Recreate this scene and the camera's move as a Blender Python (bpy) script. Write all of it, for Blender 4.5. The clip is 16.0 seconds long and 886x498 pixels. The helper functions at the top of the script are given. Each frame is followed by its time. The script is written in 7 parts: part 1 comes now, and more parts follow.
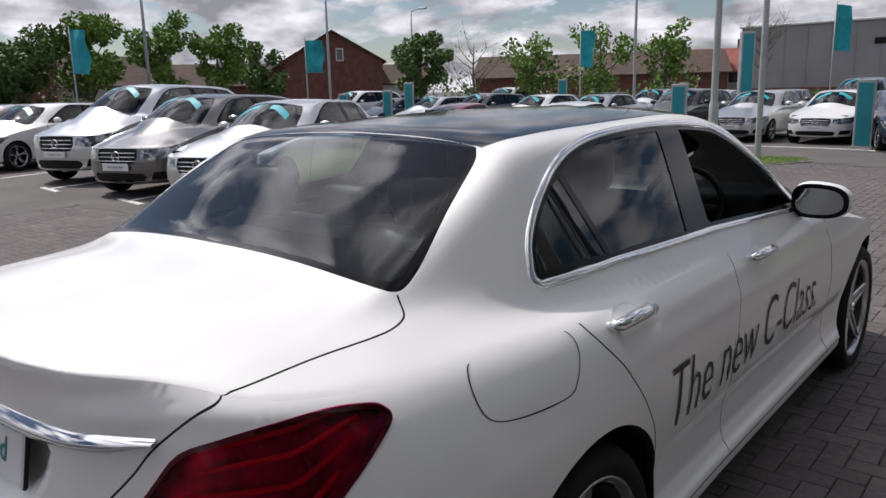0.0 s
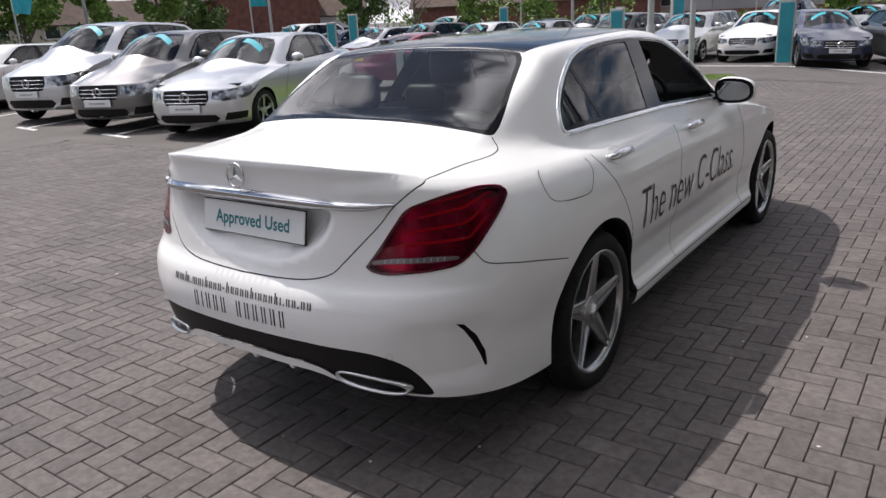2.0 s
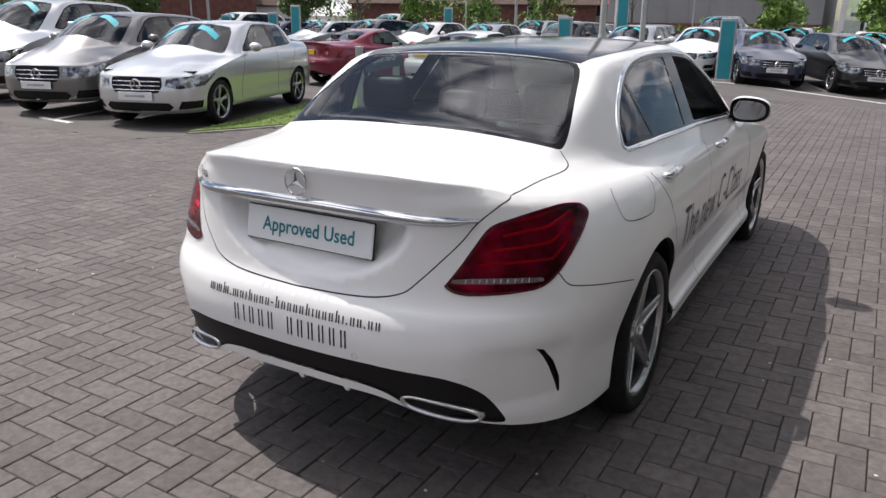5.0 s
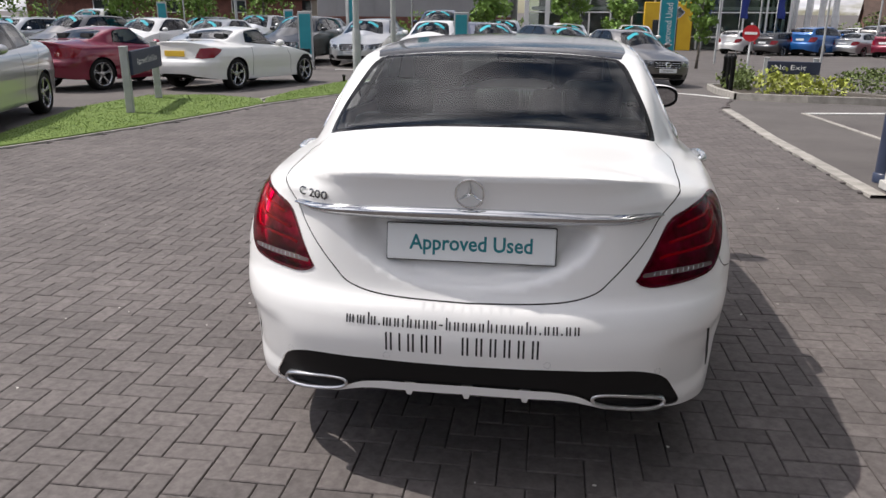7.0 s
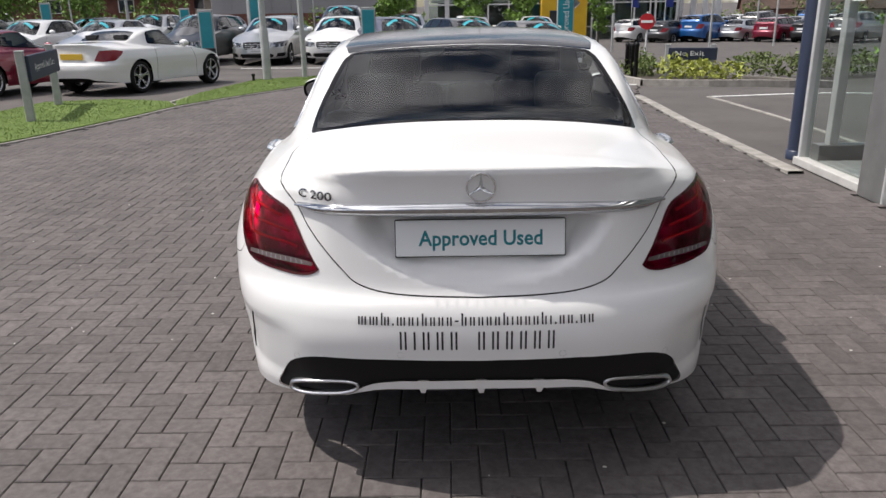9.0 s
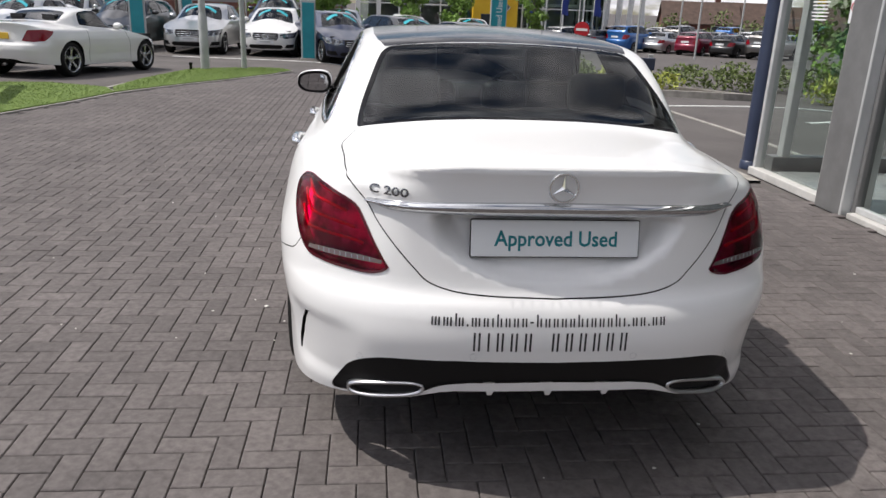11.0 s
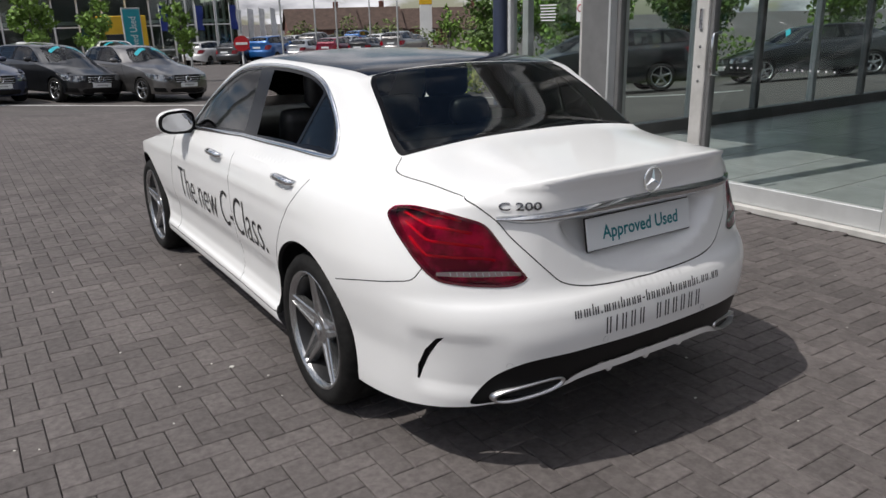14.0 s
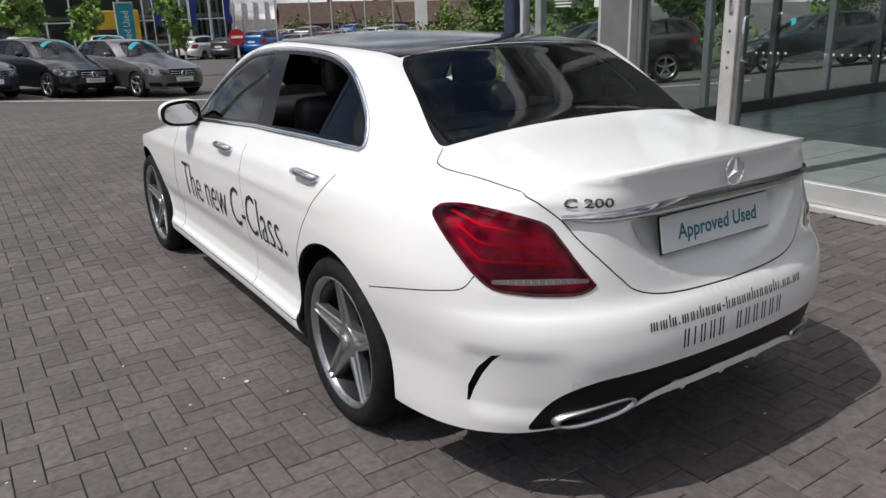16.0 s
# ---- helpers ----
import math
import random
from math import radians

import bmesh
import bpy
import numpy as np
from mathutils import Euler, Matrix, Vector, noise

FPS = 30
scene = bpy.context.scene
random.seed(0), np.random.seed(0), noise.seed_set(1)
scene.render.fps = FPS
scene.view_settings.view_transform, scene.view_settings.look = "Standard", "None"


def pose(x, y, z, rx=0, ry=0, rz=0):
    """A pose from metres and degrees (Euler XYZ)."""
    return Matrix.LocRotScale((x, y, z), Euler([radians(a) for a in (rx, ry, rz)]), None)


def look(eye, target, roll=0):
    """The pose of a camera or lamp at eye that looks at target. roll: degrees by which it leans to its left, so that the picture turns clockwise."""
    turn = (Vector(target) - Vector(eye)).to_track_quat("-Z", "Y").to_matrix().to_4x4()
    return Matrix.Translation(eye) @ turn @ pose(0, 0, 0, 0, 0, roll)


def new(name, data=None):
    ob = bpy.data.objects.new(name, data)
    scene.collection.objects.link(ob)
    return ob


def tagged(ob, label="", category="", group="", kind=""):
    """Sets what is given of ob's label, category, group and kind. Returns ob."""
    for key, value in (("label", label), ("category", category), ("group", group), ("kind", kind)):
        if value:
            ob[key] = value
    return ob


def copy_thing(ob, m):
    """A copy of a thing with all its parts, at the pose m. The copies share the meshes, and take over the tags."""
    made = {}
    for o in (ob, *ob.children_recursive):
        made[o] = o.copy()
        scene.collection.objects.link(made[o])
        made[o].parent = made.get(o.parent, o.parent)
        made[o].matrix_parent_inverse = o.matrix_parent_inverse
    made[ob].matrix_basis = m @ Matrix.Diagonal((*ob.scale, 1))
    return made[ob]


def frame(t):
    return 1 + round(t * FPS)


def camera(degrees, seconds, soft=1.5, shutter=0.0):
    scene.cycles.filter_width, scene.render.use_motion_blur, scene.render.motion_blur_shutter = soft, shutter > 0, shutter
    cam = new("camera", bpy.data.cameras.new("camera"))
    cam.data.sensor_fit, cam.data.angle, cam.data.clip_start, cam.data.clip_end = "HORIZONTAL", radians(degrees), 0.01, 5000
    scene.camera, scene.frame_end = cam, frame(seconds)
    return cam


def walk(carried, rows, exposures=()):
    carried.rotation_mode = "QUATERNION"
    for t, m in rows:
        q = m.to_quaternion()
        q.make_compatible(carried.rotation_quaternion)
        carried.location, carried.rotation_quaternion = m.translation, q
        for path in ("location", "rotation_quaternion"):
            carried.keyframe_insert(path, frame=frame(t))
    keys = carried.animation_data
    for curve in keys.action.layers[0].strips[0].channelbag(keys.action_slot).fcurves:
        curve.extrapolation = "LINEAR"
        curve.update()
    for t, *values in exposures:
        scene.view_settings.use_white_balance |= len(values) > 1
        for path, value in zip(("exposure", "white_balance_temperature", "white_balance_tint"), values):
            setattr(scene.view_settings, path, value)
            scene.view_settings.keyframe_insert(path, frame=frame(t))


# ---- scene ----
cam = camera(61.70, 16.0)
PATH = [
    (0, (1.643, -0.329, 1.492), (0.376, 1.162, 1.078), -1.42),
    (0.5, (1.781, -0.796, 1.514), (0.544, 0.724, 1.119), -2.09),
    (1, (1.939, -1.132, 1.498), (0.689, 0.368, 1.067), -1.65),
    (1.5, (2.008, -1.392, 1.506), (0.767, 0.080, 0.967), -1.84),
    (2, (2.018, -1.535, 1.496), (0.895, 0.011, 0.906), -3.03),
    (2.5, (2.039, -1.555, 1.500), (0.939, 0.011, 0.921), -3.17),
    (3, (2.022, -1.563, 1.495), (0.903, -0.008, 0.919), -3.16),
    (3.2, (2.023, -1.569, 1.499), (0.900, -0.013, 0.934), -2.89),
    (3.7, (1.973, -1.580, 1.505), (0.872, -0.012, 0.935), -2.41),
    (4.2, (1.844, -1.606, 1.516), (0.794, -0.009, 0.934), -1.31),
    (4.7, (1.661, -1.641, 1.524), (0.672, -0.008, 0.930), -0.09),
    (5, (1.537, -1.661, 1.523), (0.580, -0.010, 0.925), 0.49),
    (5.3, (1.409, -1.680, 1.516), (0.477, -0.015, 0.916), 0.83),
    (5.5, (1.287, -1.696, 1.506), (0.374, -0.020, 0.907), 0.90),
    (6, (0.806, -1.991, 1.532), (0.180, -0.191, 0.927), 0.90),
    (6.5, (0.491, -2.042, 1.506), (0.015, -0.197, 0.899), 0.40),
    (7, (0.212, -2.050, 1.537), (-0.047, -0.162, 0.929), 0.23),
    (7.5, (-0.040, -2.105, 1.538), (-0.132, -0.203, 0.927), -0.31),
    (8, (-0.086, -2.091, 1.542), (-0.102, -0.190, 0.920), -1.35),
    (8.6, (-0.090, -2.076, 1.540), (-0.106, -0.175, 0.918), -1.19),
    (9.2, (-0.097, -2.044, 1.535), (-0.116, -0.143, 0.912), -0.84),
    (9.8, (-0.105, -2.013, 1.530), (-0.125, -0.113, 0.907), -0.51),
    (10.3, (-0.107, -2.002, 1.529), (-0.128, -0.102, 0.905), -0.39),
    (10.5, (-0.172, -1.993, 1.521), (-0.175, -0.093, 0.897), 1.55),
    (11, (-0.562, -1.995, 1.519), (-0.366, -0.104, 0.897), 2.26),
    (11.5, (-0.903, -1.908, 1.532), (-0.530, -0.038, 0.928), 0.92),
    (12, (-1.308, -1.755, 1.573), (-0.713, 0.064, 0.991), 0.22),
    (12.5, (-1.707, -1.692, 1.562), (-0.830, 0.024, 1.028), -0.56),
    (13, (-1.892, -1.655, 1.578), (-0.837, -0.047, 1.027), -1.04),
    (13.5, (-1.956, -1.646, 1.575), (-0.915, -0.036, 1.007), -1.65),
    (14, (-1.966, -1.645, 1.573), (-0.935, -0.037, 0.980), -1.47),
    (14.5, (-1.977, -1.651, 1.575), (-0.956, -0.034, 0.989), -2.27),
    (15, (-1.986, -1.639, 1.574), (-0.964, -0.024, 0.984), -2.15),
    (15.5, (-1.991, -1.581, 1.563), (-0.956, 0.021, 0.962), -2.30),
    (16, (-1.937, -1.285, 1.509), (-0.899, 0.313, 0.901), -1.86),
]
walk(cam, [(t, look(eye, target, roll)) for t, eye, target, roll in PATH],
     [(0, -0.38, 6400, 13), (0.5, -0.42, 6420, 12), (1.5, -0.15, 6450, 13), (2.5, 0.1, 6520, 13), (3, 0.12, 6520, 13), (5.5, 0.05, 6500, 12), (7.5, -0.06, 6600, 12), (10.5, -0.12, 6540, 11), (11.5, -0.18, 6520, 11), (12.5, -0.6, 6480, 10), (13.5, -0.6, 6470, 10), (14.5, -0.45, 6470, 10), (16, -0.48, 6470, 10)])
# ---- world, sun ----
SUN_FROM = Vector((-0.63, 0.06, 1.0)).normalized()
world = bpy.data.worlds.new("world")
scene.world = world
world.use_nodes = True
wn, wl = world.node_tree.nodes, world.node_tree.links
wn.clear()
sky = wn.new("ShaderNodeTexSky")
sky.sky_type, sky.sun_disc = "NISHITA", False
sky.sun_elevation, sky.sun_rotation = math.asin(SUN_FROM.z), math.atan2(SUN_FROM.x, SUN_FROM.y)
sky.air_density, sky.dust_density = 1.0, 0.6
coord = wn.new("ShaderNodeTexCoord")
split = wn.new("ShaderNodeSeparateXYZ")
wl.new(coord.outputs["Generated"], split.inputs[0])
# clouds lie on a flat layer: direction divided by height
lift = wn.new("ShaderNodeMath")
lift.operation = "MAXIMUM"
lift.inputs[1].default_value = 0.0
wl.new(split.outputs[2], lift.inputs[0])
lift2 = wn.new("ShaderNodeMath")
lift2.operation = "ADD"
lift2.inputs[1].default_value = 0.34
wl.new(lift.outputs[0], lift2.inputs[0])
flat = wn.new("ShaderNodeVectorMath")
flat.operation = "DIVIDE"
wl.new(coord.outputs["Generated"], flat.inputs[0])
wl.new(lift2.outputs[0], flat.inputs[1])
cloud = wn.new("ShaderNodeTexNoise")
cloud.inputs["Scale"].default_value, cloud.inputs["Detail"].default_value, cloud.inputs["Roughness"].default_value = 2.9, 9, 0.56
wl.new(flat.outputs[0], cloud.inputs["Vector"])
cover = wn.new("ShaderNodeValToRGB")
cover.color_ramp.elements[0].position, cover.color_ramp.elements[1].position = 0.44, 0.53
wl.new(cloud.outputs["Fac"], cover.inputs[0])
thick = wn.new("ShaderNodeTexNoise")
thick.inputs["Scale"].default_value, thick.inputs["Detail"].default_value = 5.2, 7
wl.new(flat.outputs[0], thick.inputs["Vector"])
tone = wn.new("ShaderNodeValToRGB")
tone.color_ramp.elements[0].position, tone.color_ramp.elements[1].position = 0.36, 0.70
tone.color_ramp.elements[0].color = (4.4, 4.4, 4.85, 1)
tone.color_ramp.elements[1].color = (16.0, 15.8, 16.4, 1)
wl.new(thick.outputs["Fac"], tone.inputs[0])
blend = wn.new("ShaderNodeMix")
blend.data_type = "RGBA"
wl.new(cover.outputs[0], blend.inputs["Factor"])
wl.new(sky.outputs[0], blend.inputs["A"])
# clouds near the sun are lit through
toward = wn.new("ShaderNodeVectorMath")
toward.operation = "DOT_PRODUCT"
toward.inputs[1].default_value = SUN_FROM
wl.new(coord.outputs["Generated"], toward.inputs[0])
aureole = wn.new("ShaderNodeMapRange")
aureole.interpolation_type = "SMOOTHSTEP"
aureole.inputs["From Min"].default_value, aureole.inputs["From Max"].default_value = 0.55, 1.0
aureole.inputs["To Min"].default_value, aureole.inputs["To Max"].default_value = 1.0, 2.6
wl.new(toward.outputs["Value"], aureole.inputs["Value"])
lit = wn.new("ShaderNodeVectorMath")
lit.operation = "SCALE"
wl.new(tone.outputs[0], lit.inputs[0]), wl.new(aureole.outputs[0], lit.inputs["Scale"])
wl.new(lit.outputs[0], blend.inputs["B"])
back = wn.new("ShaderNodeBackground")
back.inputs["Strength"].default_value = 0.088
wl.new(blend.outputs["Result"], back.inputs["Color"])
wout = wn.new("ShaderNodeOutputWorld")
wl.new(back.outputs[0], wout.inputs[0])
sun_data = bpy.data.lights.new("sun", "SUN")
sun_data.energy, sun_data.angle, sun_data.color = 4.6, radians(0.53), (1.0, 0.955, 0.89)
sun = new("sun", sun_data)
sun.matrix_world = look(SUN_FROM * 50, (0, 0, 0))


# ---- materials ----
def material(name, color, rough=0.5, metal=0.0, coat=0.0, spec=0.5):
    m = bpy.data.materials.new(name)
    m.use_nodes = True
    b = m.node_tree.nodes["Principled BSDF"]
    b.inputs["Base Color"].default_value = (*color, 1)
    b.inputs["Roughness"].default_value, b.inputs["Metallic"].default_value = rough, metal
    b.inputs["Coat Weight"].default_value, b.inputs["Coat Roughness"].default_value = coat, 0.03
    b.inputs["Specular IOR Level"].default_value = spec
    return m


def node(m, kind, **kw):
    n = m.node_tree.nodes.new(kind)
    for k, v in kw.items():
        n.inputs[k.replace("_", " ")].default_value = v
    return n


def link(m, a, b):
    m.node_tree.links.new(a, b)


def bsdf(m):
    return m.node_tree.nodes["Principled BSDF"]


def mottle(m, a, b, scale, detail=6, lo=0.35, hi=0.65, bump=0.0, bump_scale=None, dist=0.01, rand=0.0, island=False):
    """Two-tone noise colour in object space, with fine relief and a random shift for each piece."""
    tc = node(m, "ShaderNodeTexCoord")
    n = node(m, "ShaderNodeTexNoise", Scale=scale, Detail=detail, Roughness=0.6)
    src = tc.outputs["Object"]
    if rand:
        if island:
            oi = node(m, "ShaderNodeNewGeometry").outputs["Random Per Island"]
        else:
            oi = node(m, "ShaderNodeObjectInfo").outputs["Random"]
        sh = node(m, "ShaderNodeVectorMath")
        sh.operation = "MULTIPLY_ADD"
        cb = node(m, "ShaderNodeCombineXYZ")
        link(m, oi, cb.inputs[0]), link(m, oi, cb.inputs[1])
        sh.inputs[1].default_value = (37, 91, 13)
        link(m, cb.outputs[0], sh.inputs[0]), link(m, src, sh.inputs[2])
        src = sh.outputs[0]
    link(m, src, n.inputs["Vector"])
    r = node(m, "ShaderNodeValToRGB")
    r.color_ramp.elements[0].position, r.color_ramp.elements[1].position = lo, hi
    r.color_ramp.elements[0].color, r.color_ramp.elements[1].color = (*a, 1), (*b, 1)
    link(m, n.outputs["Fac"], r.inputs[0])
    out = r.outputs[0]
    if rand:
        hsv = node(m, "ShaderNodeHueSaturation")
        mp = node(m, "ShaderNodeMapRange")
        mp.inputs["To Min"].default_value, mp.inputs["To Max"].default_value = 1 - rand, 1 + rand
        link(m, oi, mp.inputs["Value"]), link(m, mp.outputs[0], hsv.inputs["Value"]), link(m, out, hsv.inputs["Color"])
        out = hsv.outputs[0]
    link(m, out, bsdf(m).inputs["Base Color"])
    if bump:
        n2 = node(m, "ShaderNodeTexNoise", Scale=bump_scale or scale * 6, Detail=5)
        link(m, src, n2.inputs["Vector"])
        bp = node(m, "ShaderNodeBump", Strength=bump, Distance=dist)
        link(m, n2.outputs["Fac"], bp.inputs["Height"]), link(m, bp.outputs[0], bsdf(m).inputs["Normal"])
    return m


def paint_for(name, color=None, flake=0.0, rough=0.32):
    """Car paint under clear lacquer; with no colour of its own it takes the object's."""
    m = material(name, color or (0.5, 0.5, 0.5), rough, flake, 1.0)
    tc = node(m, "ShaderNodeTexCoord")
    n = node(m, "ShaderNodeTexNoise", Scale=2.2, Detail=4)
    link(m, tc.outputs["Object"], n.inputs["Vector"])
    mp = node(m, "ShaderNodeMapRange")
    mp.inputs["To Min"].default_value, mp.inputs["To Max"].default_value = 0.96, 1.03
    link(m, n.outputs["Fac"], mp.inputs["Value"])
    hsv = node(m, "ShaderNodeHueSaturation")
    hsv.inputs["Color"].default_value = (*(color or (0.5, 0.5, 0.5)), 1)
    if not color:
        oi = node(m, "ShaderNodeObjectInfo")
        link(m, oi.outputs["Color"], hsv.inputs["Color"]), link(m, oi.outputs["Alpha"], bsdf(m).inputs["Metallic"])
    link(m, mp.outputs[0], hsv.inputs["Value"]), link(m, hsv.outputs[0], bsdf(m).inputs["Base Color"])
    # dust in the lacquer
    d = node(m, "ShaderNodeTexNoise", Scale=90.0, Detail=2)
    link(m, tc.outputs["Object"], d.inputs["Vector"])
    mr = node(m, "ShaderNodeMapRange")
    mr.inputs["To Min"].default_value, mr.inputs["To Max"].default_value = 0.02, 0.06
    link(m, d.outputs["Fac"], mr.inputs["Value"]), link(m, mr.outputs[0], bsdf(m).inputs["Coat Roughness"])
    return m


def glazing(name, tint, gloss=1.0, ior=1.75):
    """Tinted glass pane: clear body, mirror sheen at glancing angles."""
    m = bpy.data.materials.new(name)
    m.use_nodes = True
    t = m.node_tree
    t.nodes.clear()
    tr, gl, mx, fr, out = (t.nodes.new(k) for k in ("ShaderNodeBsdfTransparent", "ShaderNodeBsdfGlossy", "ShaderNodeMixShader", "ShaderNodeFresnel", "ShaderNodeOutputMaterial"))
    tr.inputs["Color"].default_value = (*tint, 1)
    gl.inputs["Roughness"].default_value = 0.01
    gl.inputs["Color"].default_value = (gloss, gloss, gloss, 1)
    fr.inputs["IOR"].default_value = ior
    t.links.new(fr.outputs[0], mx.inputs[0])
    t.links.new(tr.outputs[0], mx.inputs[1]), t.links.new(gl.outputs[0], mx.inputs[2]), t.links.new(mx.outputs[0], out.inputs[0])
    return m


WHITE_PAINT = paint_for("white_paint", (0.77, 0.77, 0.765), 0.0, 0.4)
bsdf(WHITE_PAINT).inputs["Coat Weight"].default_value = 0.7
PAINT = paint_for("metallic_paint", None, 0.35, 0.28)
GLASS = glazing("car_glass", (0.40, 0.45, 0.43), 1.0, 1.55)
SCREEN = glazing("rear_screen_glass", (0.62, 0.68, 0.66), 1.0, 1.48)
CLEAR = glazing("clear_glass", (0.80, 0.86, 0.83))
SHOP_GLASS = glazing("shop_glass", (0.82, 0.89, 0.87), 1.0, 1.5)
ROOF_GLASS = material("roof_glass", (0.004, 0.005, 0.009), 0.10, 0, 0.0, 0.35)
CHROME = material("chrome", (0.78, 0.79, 0.80), 0.09, 1.0)
TRIM_CHROME = material("bright_trim_chrome", (0.50, 0.51, 0.52), 0.05, 1.0)
SATIN = mottle(material("satin_alloy", (0.42, 0.43, 0.44), 0.3, 0.9), (0.36, 0.37, 0.38), (0.50, 0.51, 0.52), 9.0)
BLACK = material("black_plastic", (0.006, 0.006, 0.0065), 0.45, 0, 0.0, 0.22)
GLOSS_BLACK = material("gloss_black", (0.006, 0.006, 0.007), 0.12, 0, 0.0, 0.15)
GAP = material("shut_line", (0.015, 0.015, 0.015), 0.8)
RUBBER = mottle(material("tyre_rubber", (0.015, 0.015, 0.015), 0.75, 0, 0.0, 0.2), (0.007, 0.007, 0.007), (0.015, 0.0145, 0.014), 30.0, bump=0.15, bump_scale=160)
LEATHER = mottle(material("dark_leather", (0.02, 0.02, 0.022), 0.5), (0.012, 0.012, 0.013), (0.026, 0.026, 0.028), 14.0, bump=0.1)
LINER = material("arch_liner", (0.006, 0.006, 0.006), 0.9)
PLATE = material("plate_white", (0.72, 0.74, 0.75), 0.35, 0, 0.3)
PLATE_Y = material("plate_yellow", (0.65, 0.42, 0.04), 0.4)
TEAL = material("teal_print", (0.0, 0.17, 0.20), 0.5)
INK = material("black_lettering", (0.012, 0.012, 0.014), 0.5)
RED_GLASS = glazing("red_lens_glass", (0.72, 0.002, 0.17), 1.0, 1.28)
LAMP_CUP = mottle(material("lamp_reflector", (0.5, 0.5, 0.5), 0.3, 0.85), (0.20, 0.20, 0.21), (0.80, 0.80, 0.81), 11.0, 3, 0.40, 0.66)
HEADLAMP = mottle(material("head_lamp", (0.2, 0.2, 0.2), 0.12, 0.7, 1.0), (0.05, 0.05, 0.055), (0.42, 0.43, 0.44), 9.0, 2, 0.42, 0.58)
WHEEL_DARK = material("wheel_well_metal", (0.03, 0.03, 0.032), 0.5, 0.6)
ALLOY = mottle(material("polished_alloy", (0.6, 0.6, 0.61), 0.24, 0.9), (0.36, 0.365, 0.37), (0.47, 0.475, 0.48), 9.0)
EXHAUST = material("brushed_exhaust", (0.55, 0.55, 0.56), 0.28, 1.0)
DARK_CHROME = material("dark_chrome", (0.16, 0.16, 0.17), 0.22, 0.9)
MATT_BLACK = material("window_frame_black", (0.005, 0.005, 0.006), 0.14, 0, 0.0, 0.30)
RED_LENS = material("red_lens", (0.20, 0.002, 0.008), 0.06, 0, 0.3)
DEEP_RED = material("dark_red_lens", (0.060, 0.0008, 0.007), 0.07, 0, 0.0, 0.45)
RED_BAR = material("red_light_guide", (0.80, 0.03, 0.20), 0.2, 0, 0.0, 0.5)
SMOKE = material("smoked_lens", (0.13, 0.09, 0.095), 0.15, 0.2, 0.6)
LAMP = material("lamp_lens", (0.42, 0.44, 0.46), 0.12, 0.5, 1.0)
SUNSTRIP = material("turquoise_sunstrip", (0.02, 0.35, 0.42), 0.4)


# ---- mesh helpers ----
def smooth(xs, ys):
    """Smooth curve through a short table, monotone between its entries."""
    xs, ys = np.array(xs, float), np.array(ys, float)
    d = np.diff(ys) / np.diff(xs)
    m = np.zeros(len(xs))
    m[0], m[-1] = d[0], d[-1]
    for i in range(1, len(xs) - 1):
        m[i] = 0 if d[i - 1] * d[i] <= 0 else 2 / (1 / d[i - 1] + 1 / d[i])

    def f(x):
        x = np.clip(np.asarray(x, float), xs[0], xs[-1])
        i = np.clip(np.searchsorted(xs, x) - 1, 0, len(xs) - 2)
        h = xs[i + 1] - xs[i]
        t = (x - xs[i]) / h
        return (2 * t**3 - 3 * t**2 + 1) * ys[i] + (t**3 - 2 * t**2 + t) * h * m[i] + (3 * t**2 - 2 * t**3) * ys[i + 1] + (t**3 - t**2) * h * m[i + 1]

    return f


def sstep(a, b, x):
    t = np.clip((np.asarray(x, float) - a) / (b - a), 0, 1)
    return t * t * (3 - 2 * t)


def obj(name, verts, faces, mat, parent=None, normals=None, shade=True, label=""):
    me = bpy.data.meshes.new(name)
    me.from_pydata([tuple(v) for v in verts], [], [tuple(f) for f in faces])
    me.update()
    if shade:
        me.polygons.foreach_set("use_smooth", [True] * len(me.polygons))
    if normals is not None:
        me.normals_split_custom_set_from_vertices([tuple(n) for n in normals])
    if mat:
        me.materials.append(mat)
    ob = new(name, me)
    if parent:
        ob.parent = parent
    if label:
        tagged(ob, label)
    return ob


def part(name, bm, mat, parent, label="", shade=False):
    me = bpy.data.meshes.new(name)
    bm.to_mesh(me)
    bm.free()
    if shade:
        me.polygons.foreach_set("use_smooth", [True] * len(me.polygons))
    me.materials.append(mat)
    ob = new(name, me)
    if parent:
        ob.parent = parent
    if label:
        tagged(ob, label)
    return ob


def thing(name, m, label, category, group="", kind=""):
    ob = new(name)
    ob.matrix_world = m
    return tagged(ob, label, category, group, kind)


def box_bm(sx, sy, sz, bevel=0.0, at=(0, 0, 0), bm=None, rot=None, seg=1):
    bm2 = bmesh.new()
    bmesh.ops.create_cube(bm2, size=1, matrix=Matrix.Diagonal((sx, sy, sz, 1)))
    if bevel:
        bmesh.ops.bevel(bm2, geom=bm2.edges[:], offset=bevel, segments=seg, affect="EDGES", profile=0.5)
    m = Matrix.Translation(at) @ (rot or Matrix())
    bmesh.ops.transform(bm2, matrix=m, verts=bm2.verts[:])
    if bm is None:
        return bm2
    me = bpy.data.meshes.new("tmp")
    bm2.to_mesh(me)
    bm2.free()
    bm.from_mesh(me)
    bpy.data.meshes.remove(me)
    return bm


